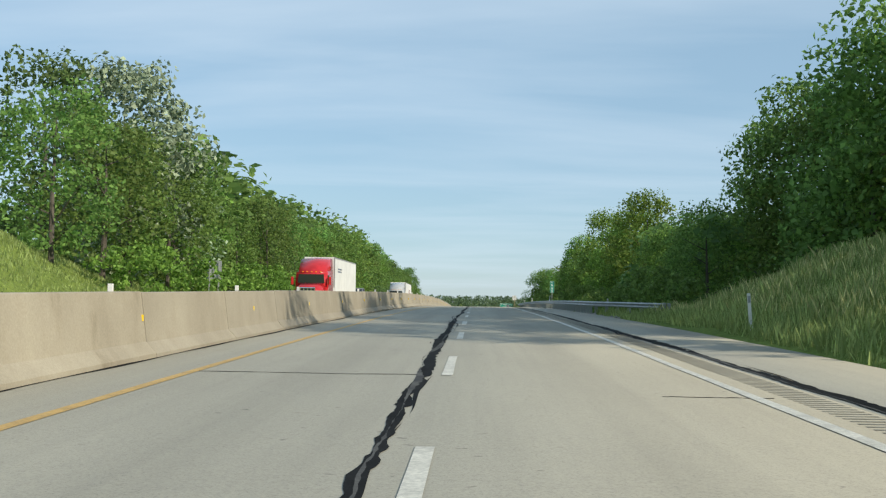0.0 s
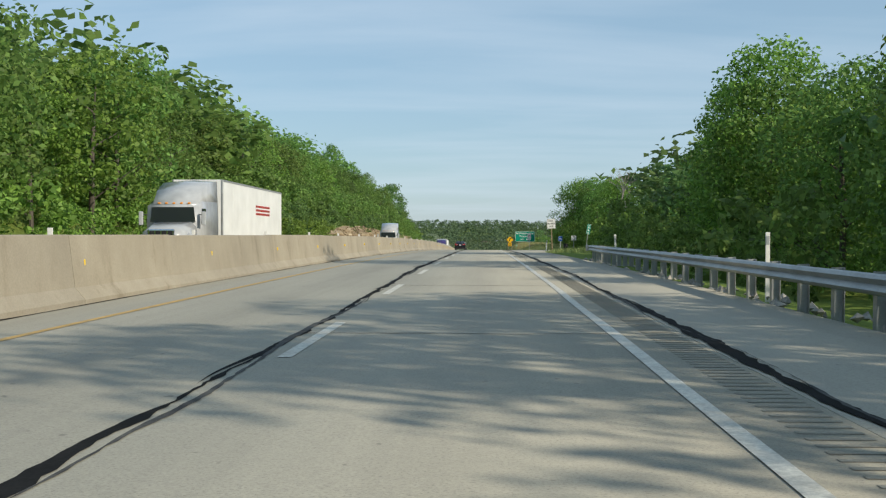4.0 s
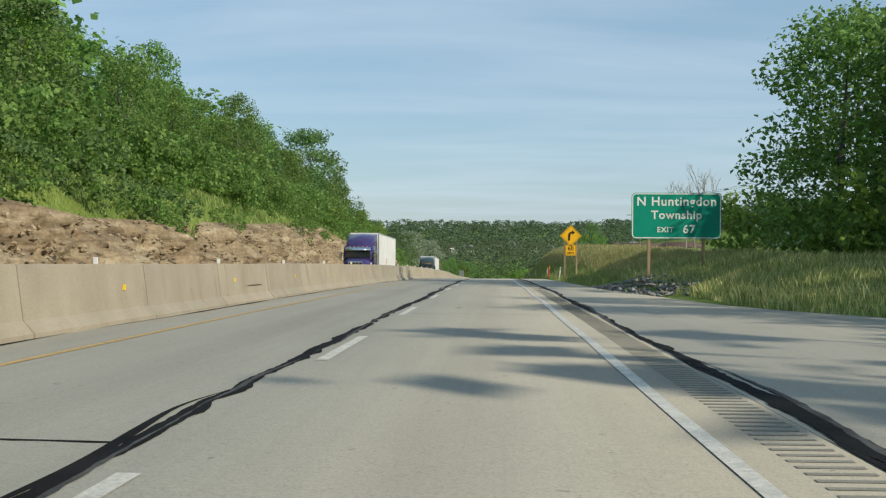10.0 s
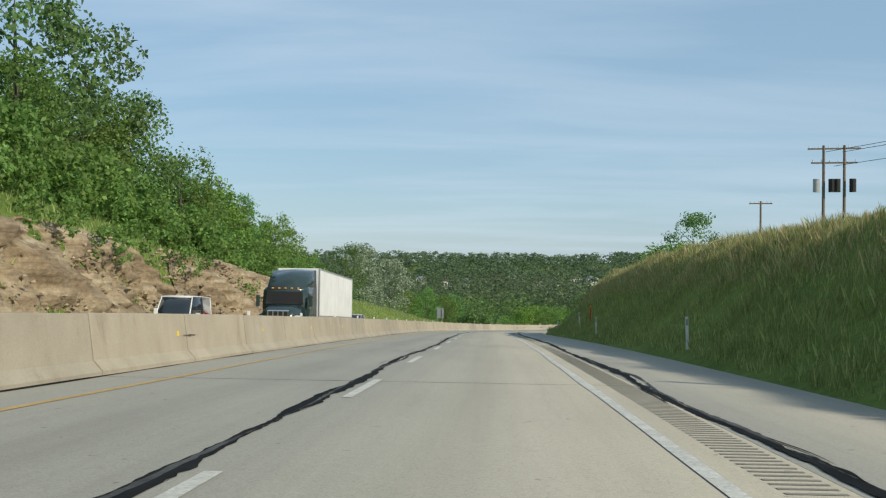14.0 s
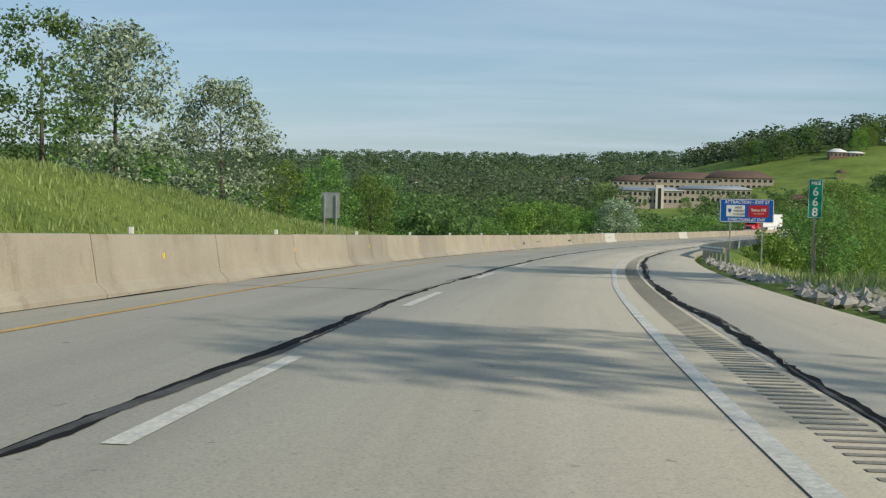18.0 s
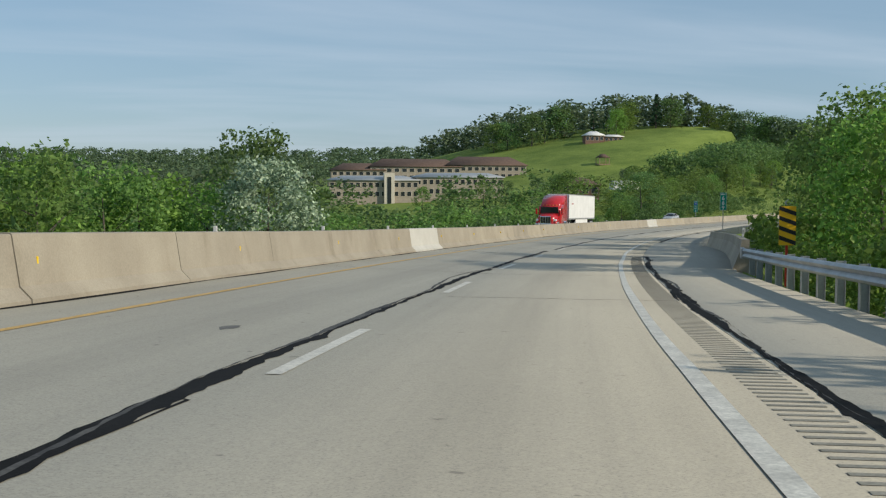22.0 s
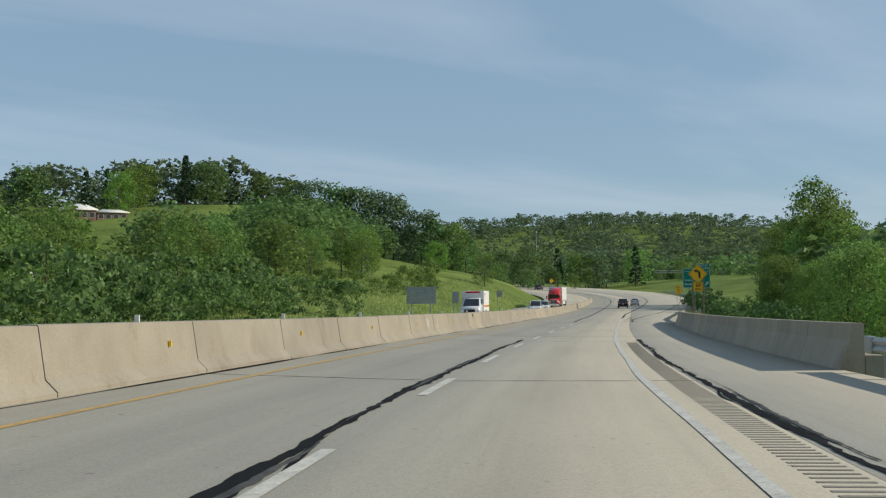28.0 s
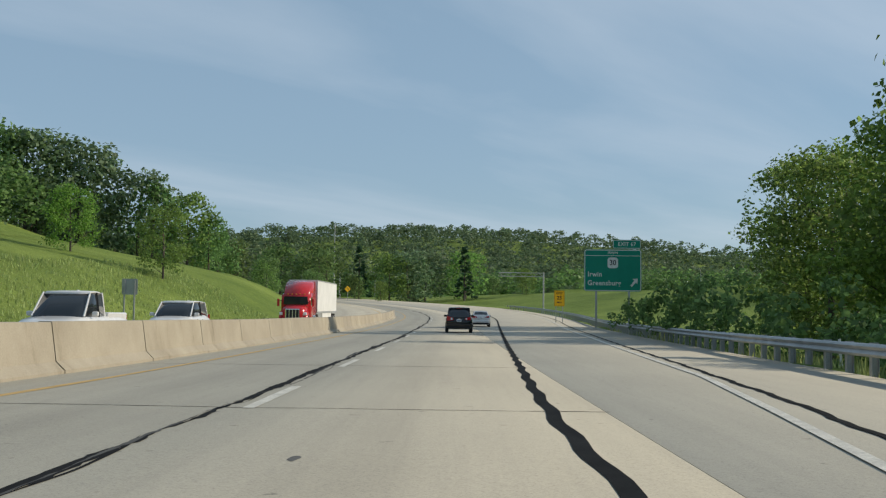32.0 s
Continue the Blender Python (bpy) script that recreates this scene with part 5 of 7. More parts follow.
# left of the valley
tree("pale", *P(640, -34).xy, 12, 80, "tree with pale silvery leaves above the barrier")
tree("pale", *P(654, -33).xy, 11.5, 10, "tree with pale silvery leaves above the barrier")
tree("leafy1", *P(786, -33).xy, 15.5, 40, "spreading olive green tree below the motorway")
tree("pale", *P(776, -27).xy, 11.5, 150, "spreading tree with pale silvery leaves below the motorway")
tree("leafy1", *P(630, -33).xy, 10, 10)
grove(LEAFY, 672, 735, -40, -32, 6.0, 8.3, 10.6, 10, "trees below the motorway")
grove(["leafy3", "light", "leafy0"], 740, 788, -38, -30, 6.0, 10.5, 12.5, 27, "trees below the motorway")
grove(["bush0", "leafy0", "leafy2"], 800, 872, -36, -28, 6.0, 4.5, 6.5, 12, "trees below the motorway")
back_row("valley_back_row", 660, 930, -58, -46, 9.0, 8, 10.5, 11, M_LEAF, "back row of trees below the motorway")
thicket("scrub", 690, 915, -29, -24, 5.5, 3.5, 6, 28, M_LEAF_DARK, "dense green scrub, bushes below the motorway")
tree("leafy1", *P(918, -29).xy, 12, 70, "broad leafy roadside tree beyond the opposite road", wide=1.3)
tree("leafy0", *P(932, -31).xy, 9.5, 10, "broad leafy roadside tree beyond the opposite road")
tree("open", *P(879, -29).xy, 14, 30, "spreading roadside tree with open branches", wide=1.4)
grove(LEAFY, 905, 992, -38, -30, 6.0, 6, 8.5, 29, "trees below the meadow")
grove(LEAFY, 1036, 1085, -50, -42, 7.5, 7, 10, 52, "trees on the grass slope")
back_row("slope_back_row", 1052, 1180, -84, -58, 3.4, 8.5, 12, 74, M_LEAF_DARK, "dark trees along the top of the grass slope")
thicket("scrub", 905, 986, -29.5, -22.5, 3.2, 3.2, 5.2, 63, M_LEAF_DARK, "dense green scrub, bushes below the meadow")
thicket("scrub", 1000, 1095, -36, -29, 7.0, 2.2, 4.0, 53, M_LEAF, "dense green scrub, bushes on the grass slope")
back_row("meadow_back_row", 930, 1040, -58, -46, 9.0, 6, 9, 30, M_LEAF, "back row of trees below the meadow")
tree("leafy2", *P(1123, -28).xy, 8.0, 30, "round leafy tree on the grass slope")
tree("light", *P(1129, -40).xy, 7.4, 30, "young light green tree on the grass slope")
# right of the curve
grove(DARKS, 700, 725, 14, 18, 6.0, 8, 11, 13, "trees beside the guard rail on the curve")
for _s, _l, _h, _k in ((726, 17, 14, "near0"), (738, 17.5, 15, "near1")):
    tree(_k, *P(_s, _l).xy, _h, None, "tall leafy tree beside the bridge parapet")
grove(NEAR, 748, 792, 16.5, 21, 6.0, 12, 15, 14, "trees beside the guard rail on the curve")
thicket("scrub", 690, 800, 12, 14, 5.0, 2.5, 4.5, 31, M_LEAF_LIGHT, "dense green scrub, bushes beside the guard rail on the curve")
back_row("curve_back_row", 800, 905, 24, 32, 8.0, 6.5, 8.5, 32, M_LEAF, "back row of trees below the curve")
thicket("scrub", 830, 905, 14, 17.5, 5.5, 2.4, 3.8, 33, M_LEAF, "dense green scrub, bushes beside the guard rail on the curve")
grove(NEAR, 935, 985, 21, 26, 7.0, 8.5, 11, 15, "trees beside the exit")
grove(NEAR, 985, 1060, 25.5, 31, 6.5, 8, 10.5, 55, "trees beside the exit")
grove(NEAR, 1060, 1118, 34, 42, 6.0, 15, 20, 73, "trees beside the exit")
back_row("exit_back_row", 985, 1105, 44, 52, 8.0, 13, 17, 34, M_LEAF_DARK, "back row of trees beside the exit")
for s_, l_, h_ in ((1086, 37, 25), (1092, 41, 24), (1066, 36, 20)):
    tree("tall1", *P(s_, l_).xy, h_, None, "very tall slender tree beside the exit")
thicket("scrub", 950, 1085, 15.5, 19, 6.0, 2.5, 4.5, 35, M_LEAF_DARK, "dense green scrub, bushes beside the exit")
# meadow hill: row of trees along the top, a few conifers among them
_rt = random.Random(8)
for i in range(38):
    u = i / 37
    x, y = 168 + 290 * u + _rt.uniform(-5, 5), 1206 + 14 * math.sin(u * 3.0) + _rt.uniform(-8, 8) - 14 * u * u
    tree(_rt.choice(HILLS + ["hill0", "spruce", "spruce"]), x, y, _rt.uniform(13, 17.5), None, "", "trees along the meadow hill", wide=_rt.uniform(1.05, 1.4))
for i in range(11):
    u = i / 10
    x, y = 281 + 46 * u + _rt.uniform(-2, 2), 1184 - 34 * u + _rt.uniform(-4, 4)
    tree(_rt.choice(HILLS), x, y, max(7, 12.5 - 4 * u - 15 * u * u - ground_at(x, y) + _rt.uniform(-1.5, 1)), None, "", "trees along the meadow hill", wide=1.1)
for x, y in ((222, 1192), (229, 1199)):
    tree("light", x, y, 13, None, "round tree beside the house on the hill")
for i in range(9):
    tree(_rt.choice(HILLS), 318 + i * 7 + _rt.uniform(-3, 3), 1165 + _rt.uniform(-12, 30), _rt.uniform(7, 9.5), None, "", "trees beside the meadow")
for i in range(14):
    tree(_rt.choice(HILLS), 92 + i * 9 + _rt.uniform(-4, 4), 1024 + _rt.uniform(-14, 10), _rt.uniform(6.5, 8.5), None, "", "trees in front of the long building")
for i in range(10):
    tree(_rt.choice(HILLS + ["bush0"]), 390 + i * 24 + _rt.uniform(-8, 8), 1165 + i * 14 + _rt.uniform(-25, 25), _rt.uniform(5, 9), None, "young tree on the interchange lawn", "trees on the interchange lawn")


woods("far_ridge_woods", scatter(1, 1600, -560, 420, 1560, 1960), 1, M_LEAF_HAZED, "wooded ridge across the valley", 10, 15, 0.85, 13, 10)
woods("valley_woods", scatter(2, 900, -330, 60, 900, 1560, off_road(62, 60)), 2, M_LEAF_HAZED, "woods on the valley floor", 9, 14, 0.62, 12, 10)
woods("near_valley_woods", scatter(3, 420, -130, 130, 700, 1000, off_road(60, 60)), 3, M_LEAF_DARK, "woods below the motorway", 7, 10, 0.6, 14, 14)
woods("hill_woods", scatter(4, 300, 160, 420, 1214, 1400), 4, M_LEAF_HAZED, "woods behind the meadow hill", 11, 17, 0.7, 12, 13)
woods("far_right_woods", scatter(5, 1250, 400, 1150, 1330, 1880, lambda x, y: (x - 201) ** 2 + (y - 947) ** 2 > 590 ** 2), 5, M_LEAF_HAZED, "wooded rise behind the interchange", 9, 15, 0.85, 13, 10)
_ra = random.Random(12)
_arc = [(201 + r_ * math.sin(a_), 947 + r_ * math.cos(a_)) for a_, r_ in ((radians(29 + i * .47 + _ra.uniform(-.4, .4)), 540 + 40 * math.sin(i * .37) + _ra.uniform(-22, 22)) for i in range(84))]
woods("interchange_trees", np.array(_arc), 9, M_LEAF_DARK, "dark row of trees behind the interchange lawn", 11, 19, 0.55, 20, 22)
woods("right_valley_woods", scatter(6, 300, 120, 520, 660, 1000, off_road(400, 34)), 6, M_LEAF_DARK, "woods beside the motorway", 9, 14, 0.6, 12, 13)
woods("left_hill_woods", scatter(7, 230, -150, -48, 180, 640, off_road(50, 60)), 7, M_LEAF, "woods on the hill above the cutting", 10, 14, 0.6, 12, 13)
woods("right_hill_woods", scatter(8, 160, 32, 120, -40, 400, off_road(60, 34)), 8, M_LEAF_DARK, "woods beside the motorway", 12, 17, 0.6, 12, 13)
# ---------------------------------------------------------------- vehicles
def paint(name, color, rough=0.22):
    m = material(name, color, rough, 0.0, 0.4)
    n, l, b = nodes_of(m)
    b.inputs["Coat Weight"].default_value = 0.3
    b.inputs["Coat Roughness"].default_value = 0.08
    l.new(mixed(m, 1.0, (*color,), ramp(m, noise_node(m, 1.5, 5, 0.6), ((0.3, (0.8,) * 3), (0.7, (1.05,) * 3))), "MULTIPLY"), b.inputs["Base Color"])
    return m


M_GLASS = material("vehicle_glass", (0.02, 0.025, 0.03), 0.04, 0, 0.7)
M_TYRE = grainy("tyre_rubber", (0.012, 0.012, 0.012), (0.03, 0.03, 0.03), 4, 0.85, 40, 0.2, 0.2, 0.003)
M_RIM = material("alloy", (0.5, 0.51, 0.52), 0.28, 0.85)
M_CHROME = material("chrome", (0.75, 0.76, 0.77), 0.12, 1.0)
M_TAIL = material("tail_lens", (0.48, 0.014, 0.02), 0.12, 0, 0.6)
M_LENS = material("clear_lens", (0.75, 0.77, 0.78), 0.1, 0, 0.6)
M_AMBER = material("amber_lens", (0.8, 0.3, 0.02), 0.2)
M_TRAILER = grainy("trailer_white", (0.68, 0.68, 0.66), (0.8, 0.8, 0.78), 0.7, 0.4, 30, 0.05, 0.05, 0.002)
M_PLATE = material("plate_white", (0.75, 0.76, 0.75), 0.4)


def loft(sections, bm=None):
    """Rings of equal length of (x, y, z) joined into a closed skin."""
    b = bm or bmesh.new()
    rings = [[b.verts.new(p) for p in sec] for sec in sections]
    n = len(rings[0])
    for a, c in zip(rings, rings[1:]):
        for i in range(n):
            b.faces.new((a[i], a[(i + 1) % n], c[(i + 1) % n], c[i]))
    b.faces.new(rings[0][::-1])
    b.faces.new(rings[-1])
    bmesh.ops.recalc_face_normals(b, faces=b.faces)
    for f in b.faces:
        f.smooth = True
    return b


def ring(y, w, z0, z1, tuck=0.9, top=0.86, crown=0.03, skew=0.0):
    zm = z0 + (z1 - z0) * 0.55
    half = [(0, z0), (w * tuck * 0.9, z0), (w * 0.975, z0 + (z1 - z0) * 0.2), (w, zm), (w * 0.975, z1 - (z1 - z0) * 0.16), (w * top, z1), (w * top * 0.5, z1 + crown), (0, z1 + crown * 1.2)]
    pts = [(x, y, z) for x, z in half] + [(-x, y, z) for x, z in half[-2:0:-1]]
    return pts


def wheel(parent, x, y, r, width, out=1):
    bm = bmesh.new()
    prof = ((r * 0.62, 0.0), (r * 0.93, 0.0), (r, 0.05 * width + 0.02), (r, width - 0.05 * width - 0.02), (r * 0.93, width), (r * 0.62, width))
    seg = 20
    rings = []
    for k in range(seg):
        a = 2 * math.pi * k / seg
        rings.append([bm.verts.new((x - out * p[1], y + p[0] * math.cos(a), r + p[0] * math.sin(a))) for p in prof])
    for k in range(seg):
        a, c = rings[k], rings[(k + 1) % seg]
        for i in range(len(prof)):
            bm.faces.new((a[i], a[(i + 1) % len(prof)], c[(i + 1) % len(prof)], c[i]))
    bmesh.ops.recalc_face_normals(bm, faces=bm.faces)
    w = empty("wheel", Matrix(), "", "")
    w.parent = parent
    part("tyre", bm, M_TYRE, w)
    bm = bmesh.new()
    tube((x - out * width * 0.35, y, r), (x - out * width * 0.1, y, r), r * 0.62, r * 0.62, 18, bm)
    tube((x - out * width * 0.12, y, r), (x + out * 0.005, y, r), r * 0.14, r * 0.12, 10, bm)
    for k in range(7):
        a = 2 * math.pi * k / 7
        p = (x - out * width * 0.06, y + r * 0.1 * math.cos(a), r + r * 0.1 * math.sin(a))
        q = (x - out * width * 0.09, y + r * 0.6 * math.cos(a), r + r * 0.6 * math.sin(a))
        tube(p, q, r * 0.06, r * 0.08, 5, bm)
    part("rim", bm, M_RIM, w)
    return w


def car(name, m, colour, label, kind="sedan", category="car"):
    """Origin on the road under the rear axle; +y is ahead."""
    suv = kind in ("suv", "pickup", "van")
    L, W = {"sedan": (4.62, 0.89), "suv": (4.6, 0.92), "pickup": (5.6, 0.98), "van": (5.3, 0.98)}[kind]
    H = {"sedan": 1.46, "suv": 1.72, "pickup": 1.86, "van": 2.05}[kind]
    wb = {"sedan": 2.72, "suv": 2.72, "pickup": 3.6, "van": 3.2}[kind]
    y0 = -(L - wb) * 0.51
    y1 = y0 + L
    r = 0.325 if not suv else 0.36
    ob = empty(name, m, label, category)
    belt, z0 = (0.96, 0.20) if not suv else (1.05, 0.26)
    tail = {"sedan": 1.1, "suv": 1.05, "pickup": 1.08, "van": 1.1}[kind]
    secs = [ring(y0, W * 0.9, z0 + 0.12, tail - 0.07, 0.93, 0.86), ring(y0 + 0.06, W * 0.955, z0 + 0.05, tail - 0.01, 0.93, 0.87), ring(y0 + 0.35, W * 0.985, z0, tail, 0.92, 0.86),
            ring(0.0, W, z0, belt + 0.06, 0.92, 0.88), ring(wb * 0.5, W, z0 - 0.02, belt, 0.92, 0.9), ring(wb * 0.82, W, z0, belt, 0.92, 0.88), ring(wb + 0.25, W * 0.98, z0, belt - 0.10, 0.92, 0.84), ring(y1 - 0.18, W * 0.9, z0 + 0.04, belt - 0.22, 0.92, 0.8), ring(y1, W * 0.72, z0 + 0.14, belt - 0.36, 0.9, 0.8)]
    body = part("body", loft(secs), colour, ob)
    # glass house and roof
    cab0, cab1 = {"sedan": (y0 + 0.42, wb * 0.85), "suv": (y0 + 0.12, wb * 0.86), "pickup": (wb * 0.30, wb * 0.86), "van": (y0 + 0.1, wb * 0.95)}[kind]
    rr0, rr1 = {"sedan": (cab0 + 1.0, cab1 - 0.9), "suv": (cab0 + 0.35, cab1 - 0.8), "pickup": (cab0 + 0.15, cab1 - 0.75), "van": (cab0 + 0.1, cab1 - 0.7)}[kind]
    rw, bw = W * 0.66, W * 0.86
    if kind != "sedan":
        rw = W * 0.74

    def house(y, w, z0_, z1_):
        return [(-w[0], y, z0_), (w[0], y, z0_), (w[1], y, z1_), (w[1] * 0.5, y, z1_ + 0.01), (-w[1] * 0.5, y, z1_ + 0.01), (-w[1], y, z1_)]
    zr = H - 0.04
    gs = [house(cab0, (bw * 0.9, bw * 0.88), belt - 0.04, belt + 0.05), house(rr0, (bw, rw), belt - 0.04, zr - 0.015), house((rr0 + rr1) / 2, (bw, rw), belt - 0.04, zr), house(rr1, (bw, rw), belt - 0.04, zr - 0.03), house(cab1, (bw * 0.95, bw * 0.9), belt - 0.06, belt + 0.02)]
    part("glass_house", loft(gs), M_GLASS, ob, "dark tinted windows")
    rs = []
    for y, k, dz in ((rr0 - 0.05, 0.99, -0.012), (rr0 + 0.12, 1.03, 0.02), ((rr0 + rr1) / 2, 1.04, 0.035), (rr1 - 0.1, 1.03, 0.015), (rr1 + 0.04, 0.99, -0.03)):
        rs.append([(-rw * k, y, zr + dz - 0.03), (rw * k, y, zr + dz - 0.03), (rw * k * 0.9, y, zr + dz + 0.012), (rw * 0.4, y, zr + dz + 0.025), (-rw * 0.4, y, zr + dz + 0.025), (-rw * k * 0.9, y, zr + dz + 0.012)])
    part("roof", loft(rs), colour, ob)
    for sx in (-1, 1):
        bm = bmesh.new()
        tube((sx * bw * 0.93, cab0 + 0.02, belt + 0.02), (sx * (rw + 0.005), rr0 + 0.02, zr), 0.05, 0.035, 6, bm)
        part("pillar", bm, colour, ob)
        bm = bmesh.new()
        tube((sx * bw * 0.955, cab1 - 0.03, belt + 0.01), (sx * (rw + 0.005), rr1, zr - 0.01), 0.035, 0.03, 6, bm)
        part("pillar", bm, colour, ob)
        bm = bmesh.new()
        tube((sx * (bw + 0.012), (rr0 + rr1) / 2, belt), (sx * (rw + 0.012), (rr0 + rr1) / 2 - 0.05, zr), 0.03, 0.025, 4, bm)
        part("pillar", bm, M_DARK, ob)
        part("mirror", box(sx * (W + 0.04) - 0.1, wb * 0.72, belt + 0.02, sx * (W + 0.04) + 0.1, wb * 0.72 + 0.14, belt + 0.17, 0.04), colour, ob)
        for yy in (wb * 0.22, wb * 0.55):
            part("door_handle", box(sx * (W * 0.992) - 0.02, yy, belt - 0.13, sx * (W * 0.992) + 0.02, yy + 0.2, belt - 0.10, 0.008), colour, ob)
        # arches
        for yy in (0.0, wb):
            bm = bmesh.new()
            tube((sx * (W * 0.80), yy, r), (sx * (W + 0.006), yy, r), r + 0.055, r + 0.05, 22, bm)
            part("wheel_arch", bm, M_DARK, ob)
            wheel(ob, sx * (W + 0.012), yy, r, 0.21, sx)
        # lights
        tl = {"sedan": (0.84, 1.01), "suv": (0.86, 1.08), "pickup": (0.72, 1.05), "van": (0.8, 1.15)}[kind]
        bm = box(sx * W * 0.44, y0 + 0.03, tl[0], sx * W * 0.875, y0 + 0.17, tl[1], 0.03)
        for v in bm.verts:
            k = abs(v.co.x) / W
            v.co.y += max(0, k - 0.72) * 0.42 - 0.105
            v.co.z = (tl[0] + tl[1]) / 2 + (v.co.z - (tl[0] + tl[1]) / 2) * (0.55 + max(0, k - 0.46) * 1.35) + (k - 0.7) * 0.12
        lamp = part("tail_lamp", bm, M_TAIL, ob, "red tail lamp")
        part("reversing_lens", box(sx * W * 0.5, y0 - 0.085, tl[0] + 0.04, sx * W * 0.6, y0 + 0.02, tl[1] - 0.07, 0.01), M_LENS, lamp)
        part("reflector", box(sx * W * 0.68, y0 - 0.002, 0.56, sx * W * 0.84, y0 + 0.10, 0.60, 0.01), M_TAIL, ob)
        bm = box(sx * W * 0.5, y1 - 0.26, belt - 0.34, sx * W * 0.86, y1 - 0.06, belt - 0.22, 0.04)
        part("head_lamp", bm, M_LENS, ob)
    part("rear_bumper", box(-W * 0.84, y0 - 0.03, z0 + 0.04, W * 0.84, y0 + 0.3, z0 + 0.2, 0.05), M_DARK, ob)
    bar = part("bumper_face", box(-W * 0.9, y0 - 0.035, 0.42, W * 0.9, y0 + 0.16, 0.64, 0.06), colour, ob)
    pl = part("number_plate", box(-0.16, y0 - 0.03 + 0.01, 0.76, 0.16, y0 + 0.1, 0.92, 0.01), M_PLATE, ob)
    for i in range(5):
        part("plate_bar", box(-0.12 + i * 0.05, y0 - 0.026, 0.80, -0.085 + i * 0.05, y0 - 0.018, 0.87), M_BAR_GREY, pl)
    part("badge", box(-0.07, y0 + 0.0, tail - 0.1, 0.07, y0 + 0.08, tail - 0.055, 0.012), M_CHROME, ob)
    part("boot_lip", box(-W * 0.74, y0 + 0.02, tail - 0.035, W * 0.74, y0 + 0.2, tail + 0.012, 0.02), colour, ob)
    part("antenna_fin", box(-0.03, rr0 + 0.05, zr + 0.02, 0.03, rr0 + 0.2, zr + 0.09, 0.02), colour, ob)
    part("grille", box(-W * 0.45, y1 - 0.06, z0 + 0.2, W * 0.45, y1 + 0.01, belt - 0.4, 0.02), M_DARK, ob)
    if kind == "sedan":
        part("stop_lamp", box(-0.16, cab0 + 0.70, zr - 0.085, 0.16, cab0 + 0.78, zr - 0.065), M_DARK, ob)
    else:
        part("stop_lamp", box(-0.18, rr0 - 0.06, zr - 0.01, 0.18, rr0, zr + 0.015), M_TAIL, ob)
    part("exhaust", tube((W * 0.5, y0 - 0.04, 0.24), (W * 0.5, y0 + 0.25, 0.26), 0.035, 0.035, 8), M_CHROME, ob)
    if kind == "pickup":
        part("load_bed", box(-W * 0.93, y0 + 0.1, 0.9, W * 0.93, cab0 - 0.03, 1.2, 0.04), colour, ob)
    return ob


P_BLACK = paint("paint_black", (0.004, 0.004, 0.005), 0.16)
P_WHITE = paint("paint_white", (0.72, 0.72, 0.71))
P_GREY = paint("paint_grey", (0.16, 0.17, 0.18))
P_SILVER = paint("paint_silver", (0.42, 0.43, 0.44))
P_RED = paint("paint_red", (0.5, 0.02, 0.025))
P_PURPLE = paint("paint_purple", (0.045, 0.03, 0.13))
P_DARKGREEN = paint("paint_dark_green", (0.03, 0.05, 0.05))


